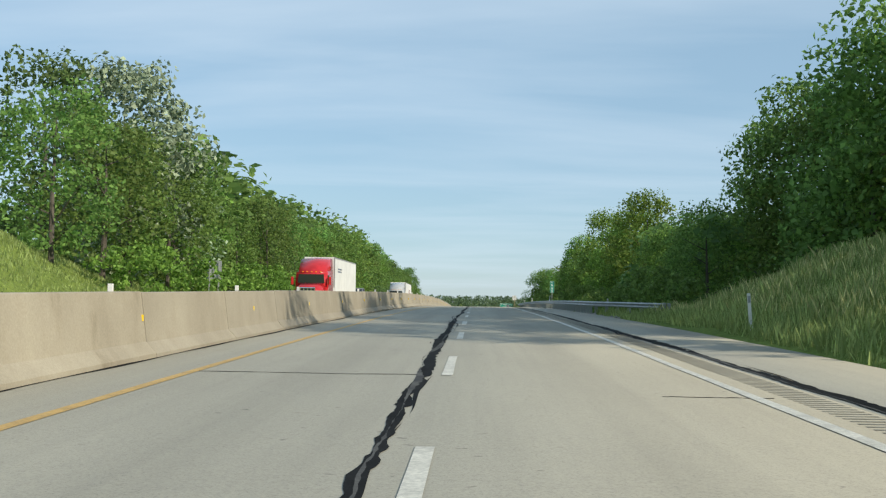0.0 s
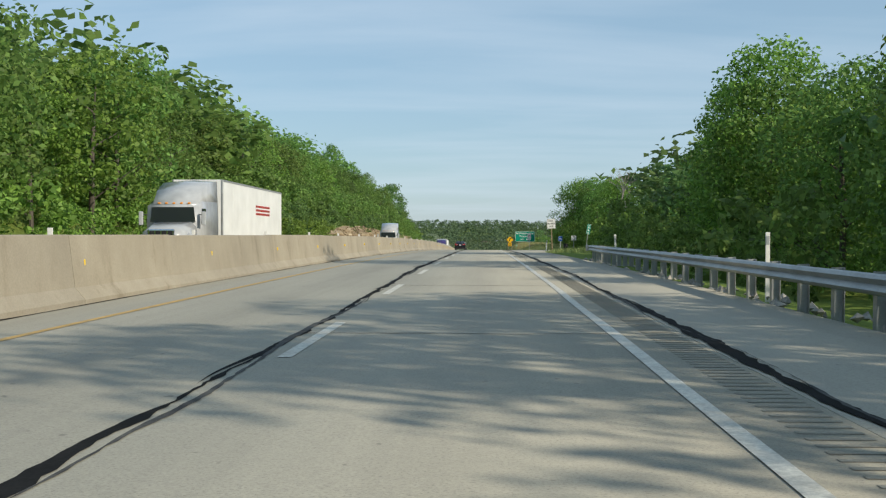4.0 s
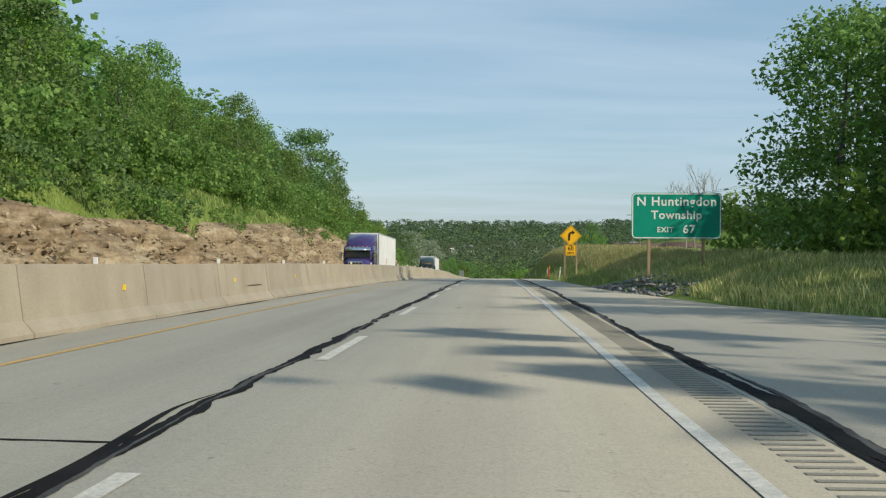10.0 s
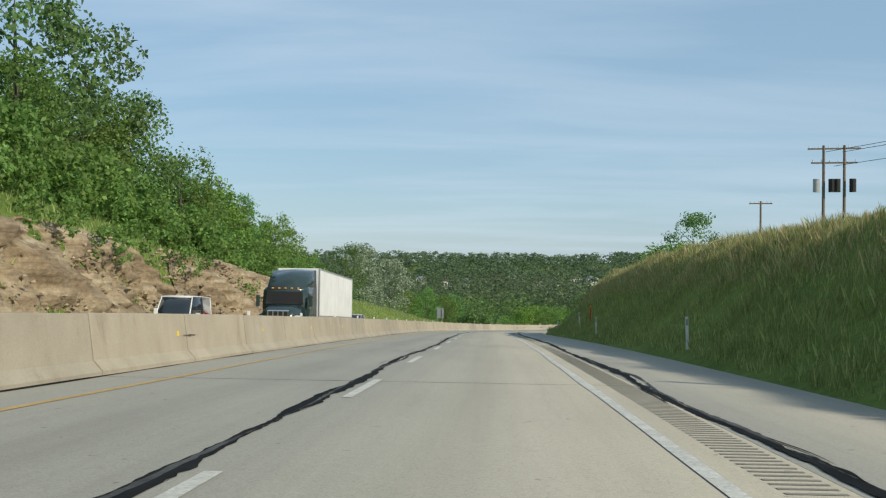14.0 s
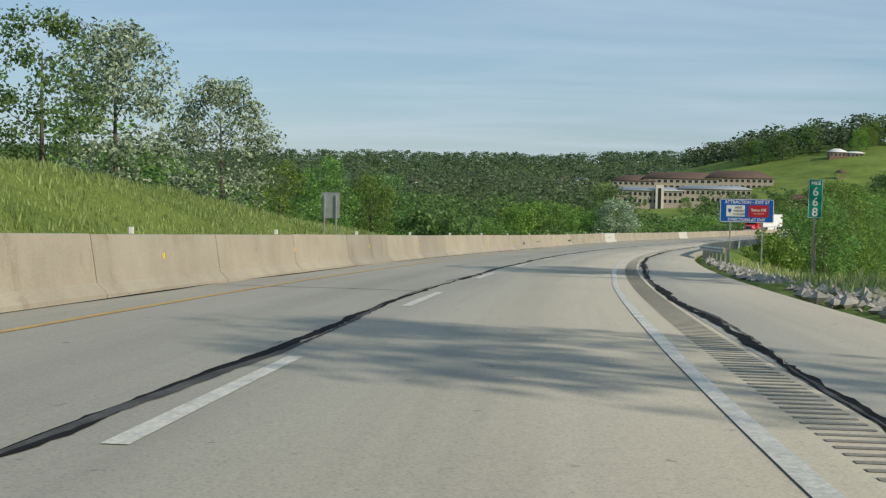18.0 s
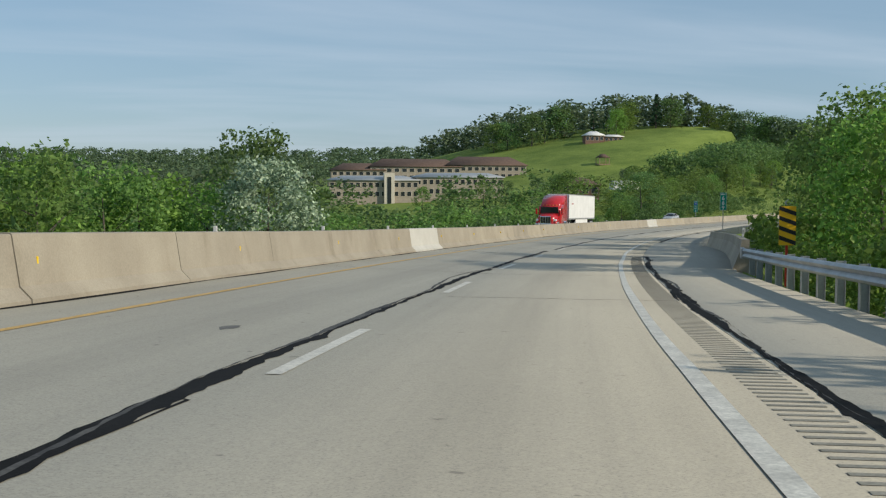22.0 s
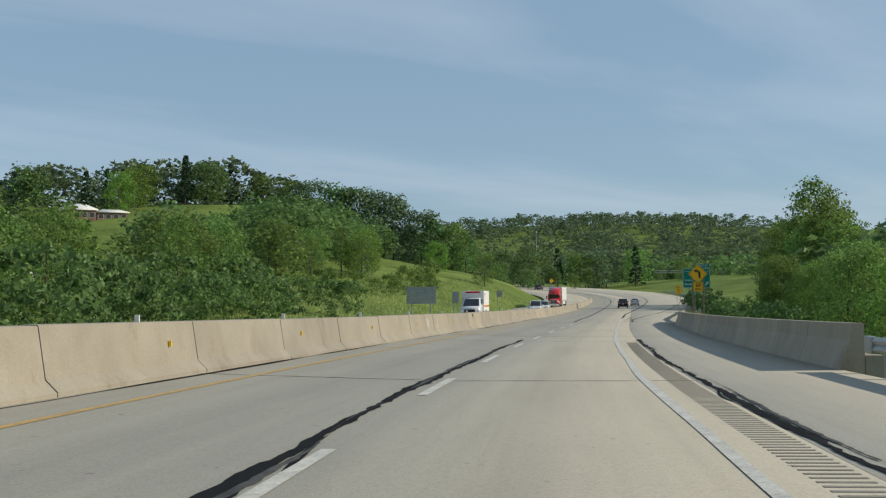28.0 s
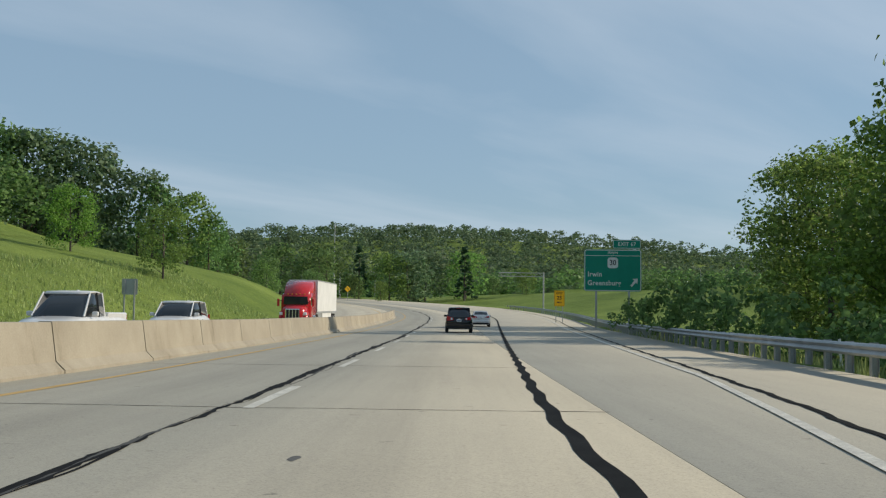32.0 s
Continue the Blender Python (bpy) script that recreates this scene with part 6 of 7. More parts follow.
def semi(m, colour, label, mark=None, cab_white=False, length=16.0, visor=False, box_trailer=True):
    """A tractor and its box trailer; origin at the bumper's foot, +y ahead, so it lies towards -y."""
    ob = empty("semi_truck", m, label, "truck")
    W = 1.26
    cab = part("cab", loft([[(-W * .96, -2.0, .55), (W * .96, -2.0, .55), (W, -2.0, 1.9), (W * .96, -2.0, 2.62), (-W * .96, -2.0, 2.62), (-W, -2.0, 1.9)],
                            [(-W, -2.9, .5), (W, -2.9, .5), (W, -2.9, 2.0), (W * .97, -2.9, 2.85), (-W * .97, -2.9, 2.85), (-W, -2.9, 2.0)],
                            [(-W, -5.6, .5), (W, -5.6, .5), (W, -5.6, 2.0), (W * .98, -5.6, 2.9), (-W * .98, -5.6, 2.9), (-W, -5.6, 2.0)]]), colour, ob)
    part("roof_fairing", loft([[(-W * .86, -2.15, 2.55), (W * .86, -2.15, 2.55), (W * .8, -2.2, 2.72), (0, -2.15, 2.76), (-W * .8, -2.2, 2.72)],
                               [(-W * .96, -3.0, 2.7), (W * .96, -3.0, 2.7), (W * .86, -3.1, 3.42), (0, -3.0, 3.52), (-W * .86, -3.1, 3.42)],
                               [(-W * .98, -4.3, 2.7), (W * .98, -4.3, 2.7), (W * .92, -4.3, 3.82), (0, -4.3, 3.9), (-W * .92, -4.3, 3.82)],
                               [(-W * .98, -5.6, 2.7), (W * .98, -5.6, 2.7), (W * .94, -5.6, 3.95), (0, -5.6, 4.02), (-W * .94, -5.6, 3.95)]]), colour, ob)
    part("hood", loft([[(-.8, -.12, .62), (.8, -.12, .62), (.86, -.12, 1.35), (.55, -.2, 1.52), (-.55, -.2, 1.52), (-.86, -.12, 1.35)],
                       [(-1.0, -1.1, .6), (1.0, -1.1, .6), (1.02, -1.1, 1.5), (.7, -1.1, 1.72), (-.7, -1.1, 1.72), (-1.02, -1.1, 1.5)],
                       [(-1.16, -2.1, .6), (1.16, -2.1, .6), (1.16, -2.1, 1.6), (.9, -2.1, 1.88), (-.9, -2.1, 1.88), (-1.16, -2.1, 1.6)]]), colour, ob)
    part("bumper", box(-1.2, -.5, .3, 1.2, .02, .68, .06), M_CHROME if not cab_white else colour, ob)
    g = part("grille_frame", box(-.62, -.16, .66, .62, -.05, 1.5, .06), M_CHROME, ob)
    for i in range(4):
        part("grille_bar", box(-.54 + i * .28, -.06, .74, -.54 + i * .28 + .22, -.035, 1.42, .01), M_DARK, g)
    wsb = outline([(-1.08, 1.86), (1.08, 1.86), (1.0, 2.56), (-1.0, 2.56)], 0.03)
    part("windscreen", wsb, M_GLASS, ob, "dark windscreen", pose(0, -1.94, 0, 0, 0, 180))
    if visor:
        part("sun_visor", loft([[(-1.12, -1.75, 2.42), (1.12, -1.75, 2.42), (1.12, -1.72, 2.5), (-1.12, -1.72, 2.5)], [(-1.05, -2.0, 2.68), (1.05, -2.0, 2.68), (1.05, -1.98, 2.74), (-1.05, -1.98, 2.74)]]), M_CHROME, ob)
    for sx in (-1, 1):
        part("side_window", outline([(-.45, 1.78), (.42, 1.78), (.42, 2.5), (-.25, 2.5)], .02), M_GLASS, ob, "", pose(sx * (W + .012), -2.75, 0, 0, 0, 90 if sx > 0 else -90))
        part("mirror", box(sx * 1.5 - .1, -1.95, 1.7, sx * 1.5 + .1, -1.8, 2.35, .04), colour if not visor else M_CHROME, ob)
        part("mirror_arm", tube((sx * 1.2, -2.1, 2.2), (sx * 1.5, -1.9, 2.2), .025), M_DARK, ob)
        part("head_lamp", box(sx * .98 - .2, -.62, .95, sx * .98 + .16, -.28, 1.2, .06), M_LENS, ob)
        part("fuel_tank", tube((sx * 1.0, -5.2, .75), (sx * 1.0, -3.6, .75), .32, .32, 14), M_CHROME, ob)
        part("front_fender", loft([[(sx * .85, -.35, .55), (sx * 1.2, -.5, .6), (sx * 1.2, -.5, .8), (sx * .85, -.35, .9)], [(sx * .9, -1.0, 1.15), (sx * 1.24, -1.0, 1.12), (sx * 1.22, -1.0, 1.25), (sx * .9, -1.0, 1.4)], [(sx * 1.0, -1.75, .6), (sx * 1.25, -1.75, .62), (sx * 1.25, -1.72, .85), (sx * 1.0, -1.72, 1.2)]]), colour, ob)
        wheel(ob, sx * 1.24, -1.05, .5, .3, sx)
        for yy in (-5.9, -7.2):
            wheel(ob, sx * 1.26, yy, .5, .56, sx)
    for i in (-2, -1, 0, 1, 2):
        part("marker_lamp", box(i * .36 - .06, -2.25 if abs(i) < 2 else -2.3, 2.72, i * .36 + .06, -2.12, 2.79, .015), M_AMBER, ob)
    part("chassis", box(-.45, -8.2, .62, .45, -.5, .95), M_DARK, ob)
    if not box_trailer:
        return ob
    # trailer
    t0, t1 = -6.4, -6.4 - length
    tr = part("trailer_box", box(-1.29, t1, 1.12, 1.29, t0, 4.1, .03), M_TRAILER, ob, "white box trailer")
    for sx in (-1, 1):
        part("bottom_rail", box(sx * 1.295 - .012, t1 + .05, 1.1, sx * 1.295 + .012, t0 - .05, 1.26), M_STEEL, tr)
        part("top_rail", box(sx * 1.295 - .012, t1 + .02, 4.0, sx * 1.295 + .012, t0 - .02, 4.1), M_STEEL, tr)
        part("front_corner", box(sx * 1.27 - .05, t0 - .06, 1.12, sx * 1.27 + .05, t0 + .03, 4.1, .03), M_STEEL, tr)
        for i in range(12):
            part("panel_seam", box(sx * 1.291 - .002, t0 - 1.2 * (i + 1) - .02, 1.27, sx * 1.291 + .002, t0 - 1.2 * (i + 1) + .02, 3.99), M_TRAILER, tr)
        part("side_skirt", box(sx * 1.24 - .02, t1 + 4.6, .42, sx * 1.24 + .02, t0 - 4.2, 1.1), M_TRAILER, ob)
        for yy in (t1 + 1.3, t1 + 2.6):
            wheel(ob, sx * 1.26, yy, .5, .56, sx)
        part("landing_leg", box(sx * .8 - .06, t0 - 2.9, .2, sx * .8 + .06, t0 - 2.75, 1.12), M_STEEL, ob)
    part("underride_guard", box(-1.1, t1 - .02, .45, 1.1, t1 + .08, .57), M_STEEL, ob)
    if mark:
        mark(tr, t0)
    return ob


def bars_mark(colour, y_off, z, w, rows):
    def put(tr, t0):
        for i in range(rows):
            part("lettering_bar", box(-1.305, t0 - y_off - w, z - i * .22, -1.298, t0 - y_off, z - i * .22 + .12), colour, tr)
    return put


def facing(s, lat, z=0.0):
    """Pose of a vehicle that comes towards the camera."""
    return on_road(s, lat, z, 180)


def graded(m, s, sign=1):
    g = float(table(s, *GRADE)) * 1e-2 * sign
    return m @ Matrix.Rotation(math.atan(g), 4, "X")


car("sedan", graded(on_road(304.5, -1.97), 305), P_BLACK, "glossy black saloon car with red tail lamps beside the barrier")
# oncoming vehicles
semi(graded(facing(83.5, -12.7), 90, -1), P_RED, "red tractor with a white box trailer on the far carriageway", bars_mark(M_BAR_GREY, 2.0, 3.1, 2.6, 2))
semi(graded(facing(176, -12.7), 185, -1), P_SILVER, "silver tractor with a white box trailer on the far carriageway", bars_mark(P_RED, 8.0, 2.9, 4.0, 3))
semi(graded(facing(282, -12.0), 285, -1), P_SILVER, "silver-grey tractor without a trailer beside the rock cutting", None, box_trailer=False)
semi(graded(facing(407.5, -9.4), 415, -1), P_PURPLE, "deep purple tractor with a chrome visor and a white trailer", bars_mark(M_AMBER, 6.5, 1.75, 0.5, 2), visor=True)
semi(graded(facing(502.5, -9.6), 510, -1), P_DARKGREEN, "dark green tractor with a white box trailer", None)
semi(graded(facing(813, -11.4), 820, -1), P_RED, "bright red tractor with a plain white box trailer", bars_mark(P_RED, 1.6, 2.9, 1.0, 1))
semi(graded(facing(1101, -11.0), 1108, -1), P_RED, "red tractor with a white trailer coming round the bend", None)
car("hatchback", graded(facing(108, -11.5), 106, -1), P_GREY, "grey hatchback on the far carriageway", "suv")
car("van", graded(facing(497, -12.9), 500, -1), P_WHITE, "white delivery van on the far carriageway", "van", "van")
car("estate_car", graded(facing(330, -9.3), 330, -1), P_WHITE, "white estate car on the far carriageway", "suv")
car("sport_utility", graded(facing(559, -12.6), 559, -1), P_SILVER, "silver sport utility car on the far carriageway", "suv")
car("saloon", graded(facing(884, -11.5), 884, -1), P_SILVER, "silver saloon coming round the curve", "sedan")
car("pickup", graded(facing(1046, -9.5), 1046, -1), P_WHITE, "white pickup truck on the far carriageway", "pickup", "pickup")
car("sport_utility", graded(facing(1058, -9.3), 1058, -1), P_WHITE, "white sport utility car on the far carriageway", "suv")
amb = empty("ambulance", graded(facing(989, -11.2), 989, -1), "white box-bodied ambulance with red and orange lamps", "ambulance")
part("module_box", box(-1.15, -6.2, .75, 1.15, -2.3, 2.85, .06), M_WHITE, amb)
part("cab", loft([[(-.95, 0, .45), (.95, 0, .45), (.95, 0, 1.05), (.8, 0, 1.15), (-.8, 0, 1.15), (-.95, 0, 1.05)],
                  [(-1.0, -.9, .4), (1.0, -.9, .4), (1.0, -.9, 1.2), (.9, -.95, 1.3), (-.9, -.95, 1.3), (-1.0, -.9, 1.2)],
                  [(-1.0, -1.75, .4), (1.0, -1.75, .4), (1.0, -1.75, 1.25), (.82, -1.75, 2.1), (-.82, -1.75, 2.1), (-1.0, -1.75, 1.25)],
                  [(-1.0, -2.35, .4), (1.0, -2.35, .4), (1.0, -2.35, 1.3), (.85, -2.35, 2.15), (-.85, -2.35, 2.15), (-1.0, -2.35, 1.3)]]), P_WHITE, amb)
part("windscreen", outline([(-.84, 0), (.84, 0), (.72, .98), (-.72, .98)], .02), M_GLASS, amb, "dark windscreen", pose(0, -.93, 1.3, 0, 0, 180) @ pose(0, 0, 0, -42))
part("grille", box(-.55, -.02, .62, .55, .03, .98, .02), M_DARK, amb)
part("bumper", box(-1.0, -.12, .4, 1.0, .1, .6, .04), M_CHROME, amb)
part("lamp_bar", box(-.75, -2.6, 2.62, .75, -2.27, 2.8, .03), M_TAIL, amb, "red roof lamps")
for sx in (-1, 1):
    part("head_lamp", box(sx * .78 - .14, -.03, .7, sx * .78 + .14, .03, .92, .02), M_LENS, amb)
    part("side_stripe", box(sx * 1.152 - .004, -6.1, 1.2, sx * 1.152 + .004, -2.4, 1.4), M_AMBER, amb)
    part("side_lamp", box(sx * 1.152 - .01, -3.0, 2.4, sx * 1.152 + .01, -2.6, 2.6, .004), M_TAIL, amb)
    part("side_window", outline([(-.4, 1.35), (.4, 1.35), (.3, 2.0), (-.2, 2.0)], .02), M_GLASS, amb, "", pose(sx * .955, -1.95, 0, 0, 0, 90 if sx > 0 else -90))
    for yy in (-.8, -4.9):
        wheel(amb, sx * 1.02, yy, .38, .26, sx)
# vehicles ahead at the exit
car("sport_utility", graded(on_road(1084, 3.0), 1084), P_BLACK, "black sport utility car ahead on the concrete lane", "suv")
car("saloon", graded(on_road(1112, 5.2), 1112), P_WHITE, "white saloon car ahead on the exit lane", "sedan")
car("saloon", graded(on_road(1104, 3.0), 1104), P_GREY, "dark grey saloon car ahead on the concrete lane", "sedan")
car("pickup", graded(on_road(1290, -2.5), 1290), P_DARKGREEN, "dark pickup truck far ahead on the bend", "pickup", "pickup")
# ---------------------------------------------------------------- guard rails and parapets
RAIL_PROFILE = ((0, .40), (-.045, .42), (-.08, .47), (-.045, .52), (-.01, .555), (-.045, .59), (-.08, .64), (-.045, .69), (0, .71), (.012, .71), (-.03, .685), (-.062, .64), (-.03, .60), (.008, .555), (-.03, .51), (-.062, .47), (-.03, .43), (.012, .40))


def guard_rail(s0, s1, lat, label, step=1.9, flare0=0.0, flare1=0.0, lat1=None):
    lat1 = lat if lat1 is None else lat1
    rail = empty("guard_rail", Matrix(), label, "guard rail")
    ss = np.arange(s0, s1 + 0.1, 1.9)
    sh = np.interp(ss, (s0, s0 + 12, s1 - 12, s1), (lat + flare0, lat, lat1, lat1 + flare1))
    sweep("rail_beam", RAIL_PROFILE, ss, M_STEEL, rail, shift=sh)
    me = None
    for s, l in zip(ss[::1], sh[::1]):
        if me is None:
            bm = box(.0, -.08, -.9, .012, .08, .72)
            box(.16, -.08, -.9, .172, .08, .72, 0, bm)
            box(.012, -.006, -.9, .16, .006, .72, 0, bm)
            me = bpy.data.meshes.new("post")
            bm.to_mesh(me)
            bm.free()
            me.materials.append(M_STEEL)
            bm = box(.005, -.075, .42, .145, -.02, .69, .01)
            mb = bpy.data.meshes.new("spacer_block")
            bm.to_mesh(mb)
            bm.free()
            mb.materials.append(M_WOOD)
        p = link("post", me, None, rail, m=on_road(s, l + .16))
        link("spacer_block", mb, None, rail, m=on_road(s, l))
    for s, l, d in ((s0, sh[0], -1), (s1, sh[-1], 1)):
        part("end_shoe", box(-.1, -.25, .38, .03, .25, .73, .03), M_STEEL, rail, m=on_road(s + d * .1, l))
    return rail


guard_rail(56, 190, 7.55, "galvanised steel guard rail on steel posts beside the shoulder", flare0=2.6, flare1=0.5)
guard_rail(632, 729, 7.6, "galvanised guard rail along the outside of the shoulder on the curve", flare0=1.3)
guard_rail(768, 905, 8.35, "galvanised guard rail between the two bridges", flare0=0.0)
guard_rail(978, 1230, 9.1, "galvanised guard rail beside the exit lane", lat1=24.0)

PARAPET = ((7.15, -.6), (7.15, 0.0), (7.27, .3), (7.38, .62), (7.42, .98), (7.68, .98), (7.68, -.6))
PARAPET_OUT = ((730, 0.2), (740, 1.0), (750, 1.5), (758, 1.5), (767, 0.9), (906, 0.75), (965, 0.75), (971, 1.0), (977, 1.6))
for s0, s1, up in ((730, 767, 0.0), (906, 977, 0.0)):
    par = empty("bridge_parapet", Matrix(), "grey concrete bridge parapet with joints", "parapet")
    n = int((s1 - s0) / 4.2)
    for i in range(n):
        a, b = s0 + (s1 - s0) * i / n, s0 + (s1 - s0) * (i + 1) / n
        st3 = np.array((a + .02, (a + b) / 2, b - .02))
        sweep("parapet_panel", PARAPET, st3, M_BARRIER, par, lift=np.full(3, up), shift=table(st3, *PARAPET_OUT))
    sweep("bridge_edge", ((7.69, -1.5), (7.69, .3), (8.1, .3), (8.1, -1.5)), np.linspace(s0, s1, 12), M_BARRIER, par, shift=table(np.linspace(s0, s1, 12), *PARAPET_OUT))

# delineators and stakes
M_REFLECT = material("reflector_yellow", (0.8, 0.55, 0.02), 0.3)


def delineator(s, lat, colour=None, h=1.15, lean=0.0, z=None):
    p = P(s, lat)
    zg = ground_at(p.x, p.y) if z is None else p.z + z
    m = on_road(s, lat)
    m.translation.z = zg - 0.1
    red = colour is M_RED_POST
    ob = empty("marker_post", m @ Matrix.Rotation(radians(lean), 4, "Y"), "red plastic marker post beside the shoulder" if red else "white flexible delineator post beside the shoulder", "marker post", "marker posts")
    part("post_blade", box(-.05, -.012, 0, .05, .012, h + .1, .01), colour or M_WHITE, ob)
    part("reflector", box(-.035, -.018, h - .18, .035, -.013, h + .02), M_REFLECT if red else M_SIGN_BACK, ob)


for s, l in ((31.5, 8.4), (72, 9.2), (118, 8.4), (152, 8.4), (184, 8.9), (423.5, 8.4), (450, 8.5), (479, 8.3), (509, 8.4), (526.5, 9.0), (553, 8.6), (690, 9.0), (712, 9.2), (745, 9.0), (878, 9.2), (895, 9.0), (985, 10.6), (1004, 12.0), (1026, 13.5), (1046, 15.5)):
    delineator(s, l, None, 1.5 if s in (118, 152, 184, 690, 712, 745, 878) else 1.2, (3, -4, 0, 6, -2)[int(s) % 5], z=-.2 if 110 < s < 190 else None)
for s, l in ((100, 9.6), (112, 10.4), (236, 8.2), (434.8, 7.95), (522, 9.3), (970, 10.2)):
    delineator(s, l, M_RED_POST if s != 236 else None, 1.5 if s > 400 else 1.2, (2, -5, 4)[int(s) % 3])

# reflectors on the median barrier
_rb = {}
_bm = box(-.045, -.02, 0, .045, .02, .13, .008)
_rb["tab"] = bpy.data.meshes.new("reflector_tab"); _bm.to_mesh(_rb["tab"]); _bm.free(); _rb["tab"].materials.append(M_WHITE)
_bm = box(-.03, -.02, 0, .03, .02, .11, .008)
_rb["face"] = bpy.data.meshes.new("side_reflector"); _bm.to_mesh(_rb["face"]); _bm.free(); _rb["face"].materials.append(M_REFLECT)
for i in range(0, 108):
    s = 8 + i * 9.2
    sh = float(table(s, *BAR_SHIFT))
    link("reflector_tab", _rb["tab"], None, median, m=on_road(s, -5.41 + sh, 1.27 * float(table(s, *BAR_GROW))))
    link("side_reflector", _rb["face"], None, median, m=on_road(s + 1.0, -5.2 + sh, .7 * float(table(s, *BAR_GROW))))
# ---------------------------------------------------------------- rock cutting
M_ROCK = material("cut_rock", (0.35, 0.26, 0.18), 0.95, 0, 0.15)
_n, _l, _b = nodes_of(M_ROCK)
_c = ramp(M_ROCK, noise_node(M_ROCK, 0.55, 6, 0.65, (0.25, 0.25, 2.2)), ((0.28, (0.09, 0.064, 0.042)), (0.42, (0.25, 0.195, 0.13)), (0.54, (0.37, 0.3, 0.2)), (0.68, (0.52, 0.45, 0.33))))
_d = ramp(M_ROCK, noise_node(M_ROCK, 3.0, 6, 0.7), ((0.3, (0.55, 0.52, 0.5)), (0.65, (1.08, 1.06, 1.02))))
_l.new(mixed(M_ROCK, 1.0, _c, _d, "MULTIPLY"), _b.inputs["Base Color"])
bump(M_ROCK, noise_node(M_ROCK, 5, 6, 0.75), 0.9, 0.12)


def rock_face(s0, s1, seed, label, top):
    rnd = np.random.RandomState(seed)
    ss = np.arange(s0, s1, 0.55)
    nz = 22
    u = np.linspace(0, 1, nz)
    S, U = np.meshgrid(ss, u, indexing="ij")
    T = np.interp(S, *zip(*top)) * np.clip(np.minimum((S - s0) / 9, (s1 - S) / 9), 0.03, 1)
    Zc = U * T
    base = -18.7 - 4.6 * np.clip(Zc / 7.5, 0, 1.2)
    blocks = np.floor(S / 1.3 + 3 * np.sin(np.floor(Zc / 0.55) * 5.1))
    ledge = (np.sin(blocks * 12.9898 + np.floor(Zc / 0.55) * 78.233) * 43758.5453) % 1.0
    out = 0.85 * ledge + 0.5 * np.sin(S * 0.35 + Zc) + 0.3 * np.sin(S * 1.7 + 2 * np.sin(Zc * 2)) + 0.35 * rnd.rand(*S.shape)
    v = PV(S, base + out * np.where(U > 0.94, 0.2, 1), Zc - 0.1 + 0.08 * rnd.rand(*S.shape) - np.where(U < .02, .5, 0))
    ob = link("rock_face", grid_mesh("rock_face", v, False), M_ROCK)
    return tagged(ob, label, "rock face", kind="structure")


ROCK_TOP = ((215, 1.5), (262, 1.6), (300, 3.9), (345, 5.2), (380, 3.8), (420, 5.2), (468, 7.6), (490, 6.2), (540, 6.4), (560, 5.6), (580, 2.0))
rock_face(268, 320, 1, "brown broken rock face of the roadside cutting", ROCK_TOP)
rock_face(312, 400, 2, "weathered brown rock face of the roadside cutting", ROCK_TOP)
rock_face(394, 520, 3, "layered tan and brown sandstone face of the cutting", ROCK_TOP)
rock_face(516, 572, 4, "layered tan rock face among grass", ROCK_TOP)

# fallen stones and gravel
M_STONE = grainy("pale_stone", (0.22, 0.21, 0.19), (0.45, 0.42, 0.37), 1.5, 0.9, 20, 0.3, 0.4, 0.02)
M_STONE_DARK = grainy("grey_gravel", (0.12, 0.12, 0.12), (0.28, 0.28, 0.27), 1.5, 0.9, 20, 0.3, 0.4, 0.02)


def stones(name, n, seed, place, size, mat, label):
    """Small broken stones joined into one mesh."""
    rnd = np.random.RandomState(seed)
    base = np.array([(1, 0, 0), (-1, 0, 0), (0, 1, 0), (0, -1, 0), (0, 0, .7), (0, 0, -.7)], float)
    tri = np.array([(0, 2, 4), (2, 1, 4), (1, 3, 4), (3, 0, 4), (2, 0, 5), (1, 2, 5), (3, 1, 5), (0, 3, 5)])
    vs, fs = [], []
    for i in range(n):
        p = place(rnd)
        q = base * (size * rnd.uniform(.4, 1.3)) * rnd.uniform(.6, 1.3, (6, 1)) + rnd.randn(6, 3) * size * .12
        a = rnd.rand() * 6.28
        r = np.array([[math.cos(a), -math.sin(a), 0], [math.sin(a), math.cos(a), 0], [0, 0, 1]])
        vs.append(q @ r.T + np.array(p) + (0, 0, size * .25))
        fs.append(tri + 6 * i)
    return tagged(link(name, mesh_of(name, np.concatenate(vs), np.concatenate(fs)), mat), label, "stones", kind="stuff")


def beside(s0, s1, l0, l1):
    def at(rnd):
        p = P(rnd.uniform(s0, s1), l0 + (l1 - l0) * rnd.rand())
        return p.x, p.y, ground_at(p.x, p.y)
    return at


def heap(s0, s1, l0, l1, h):
    def at(rnd):
        u, v = rnd.rand(), rnd.rand()
        p = P(s0 + (s1 - s0) * u, l0 + (l1 - l0) * v)
        return p.x, p.y, max(ground_at(p.x, p.y), p.z - .1) + h * math.sin(math.pi * u) * math.sin(math.pi * min(1, v * 1.2)) * rnd.rand()
    return at


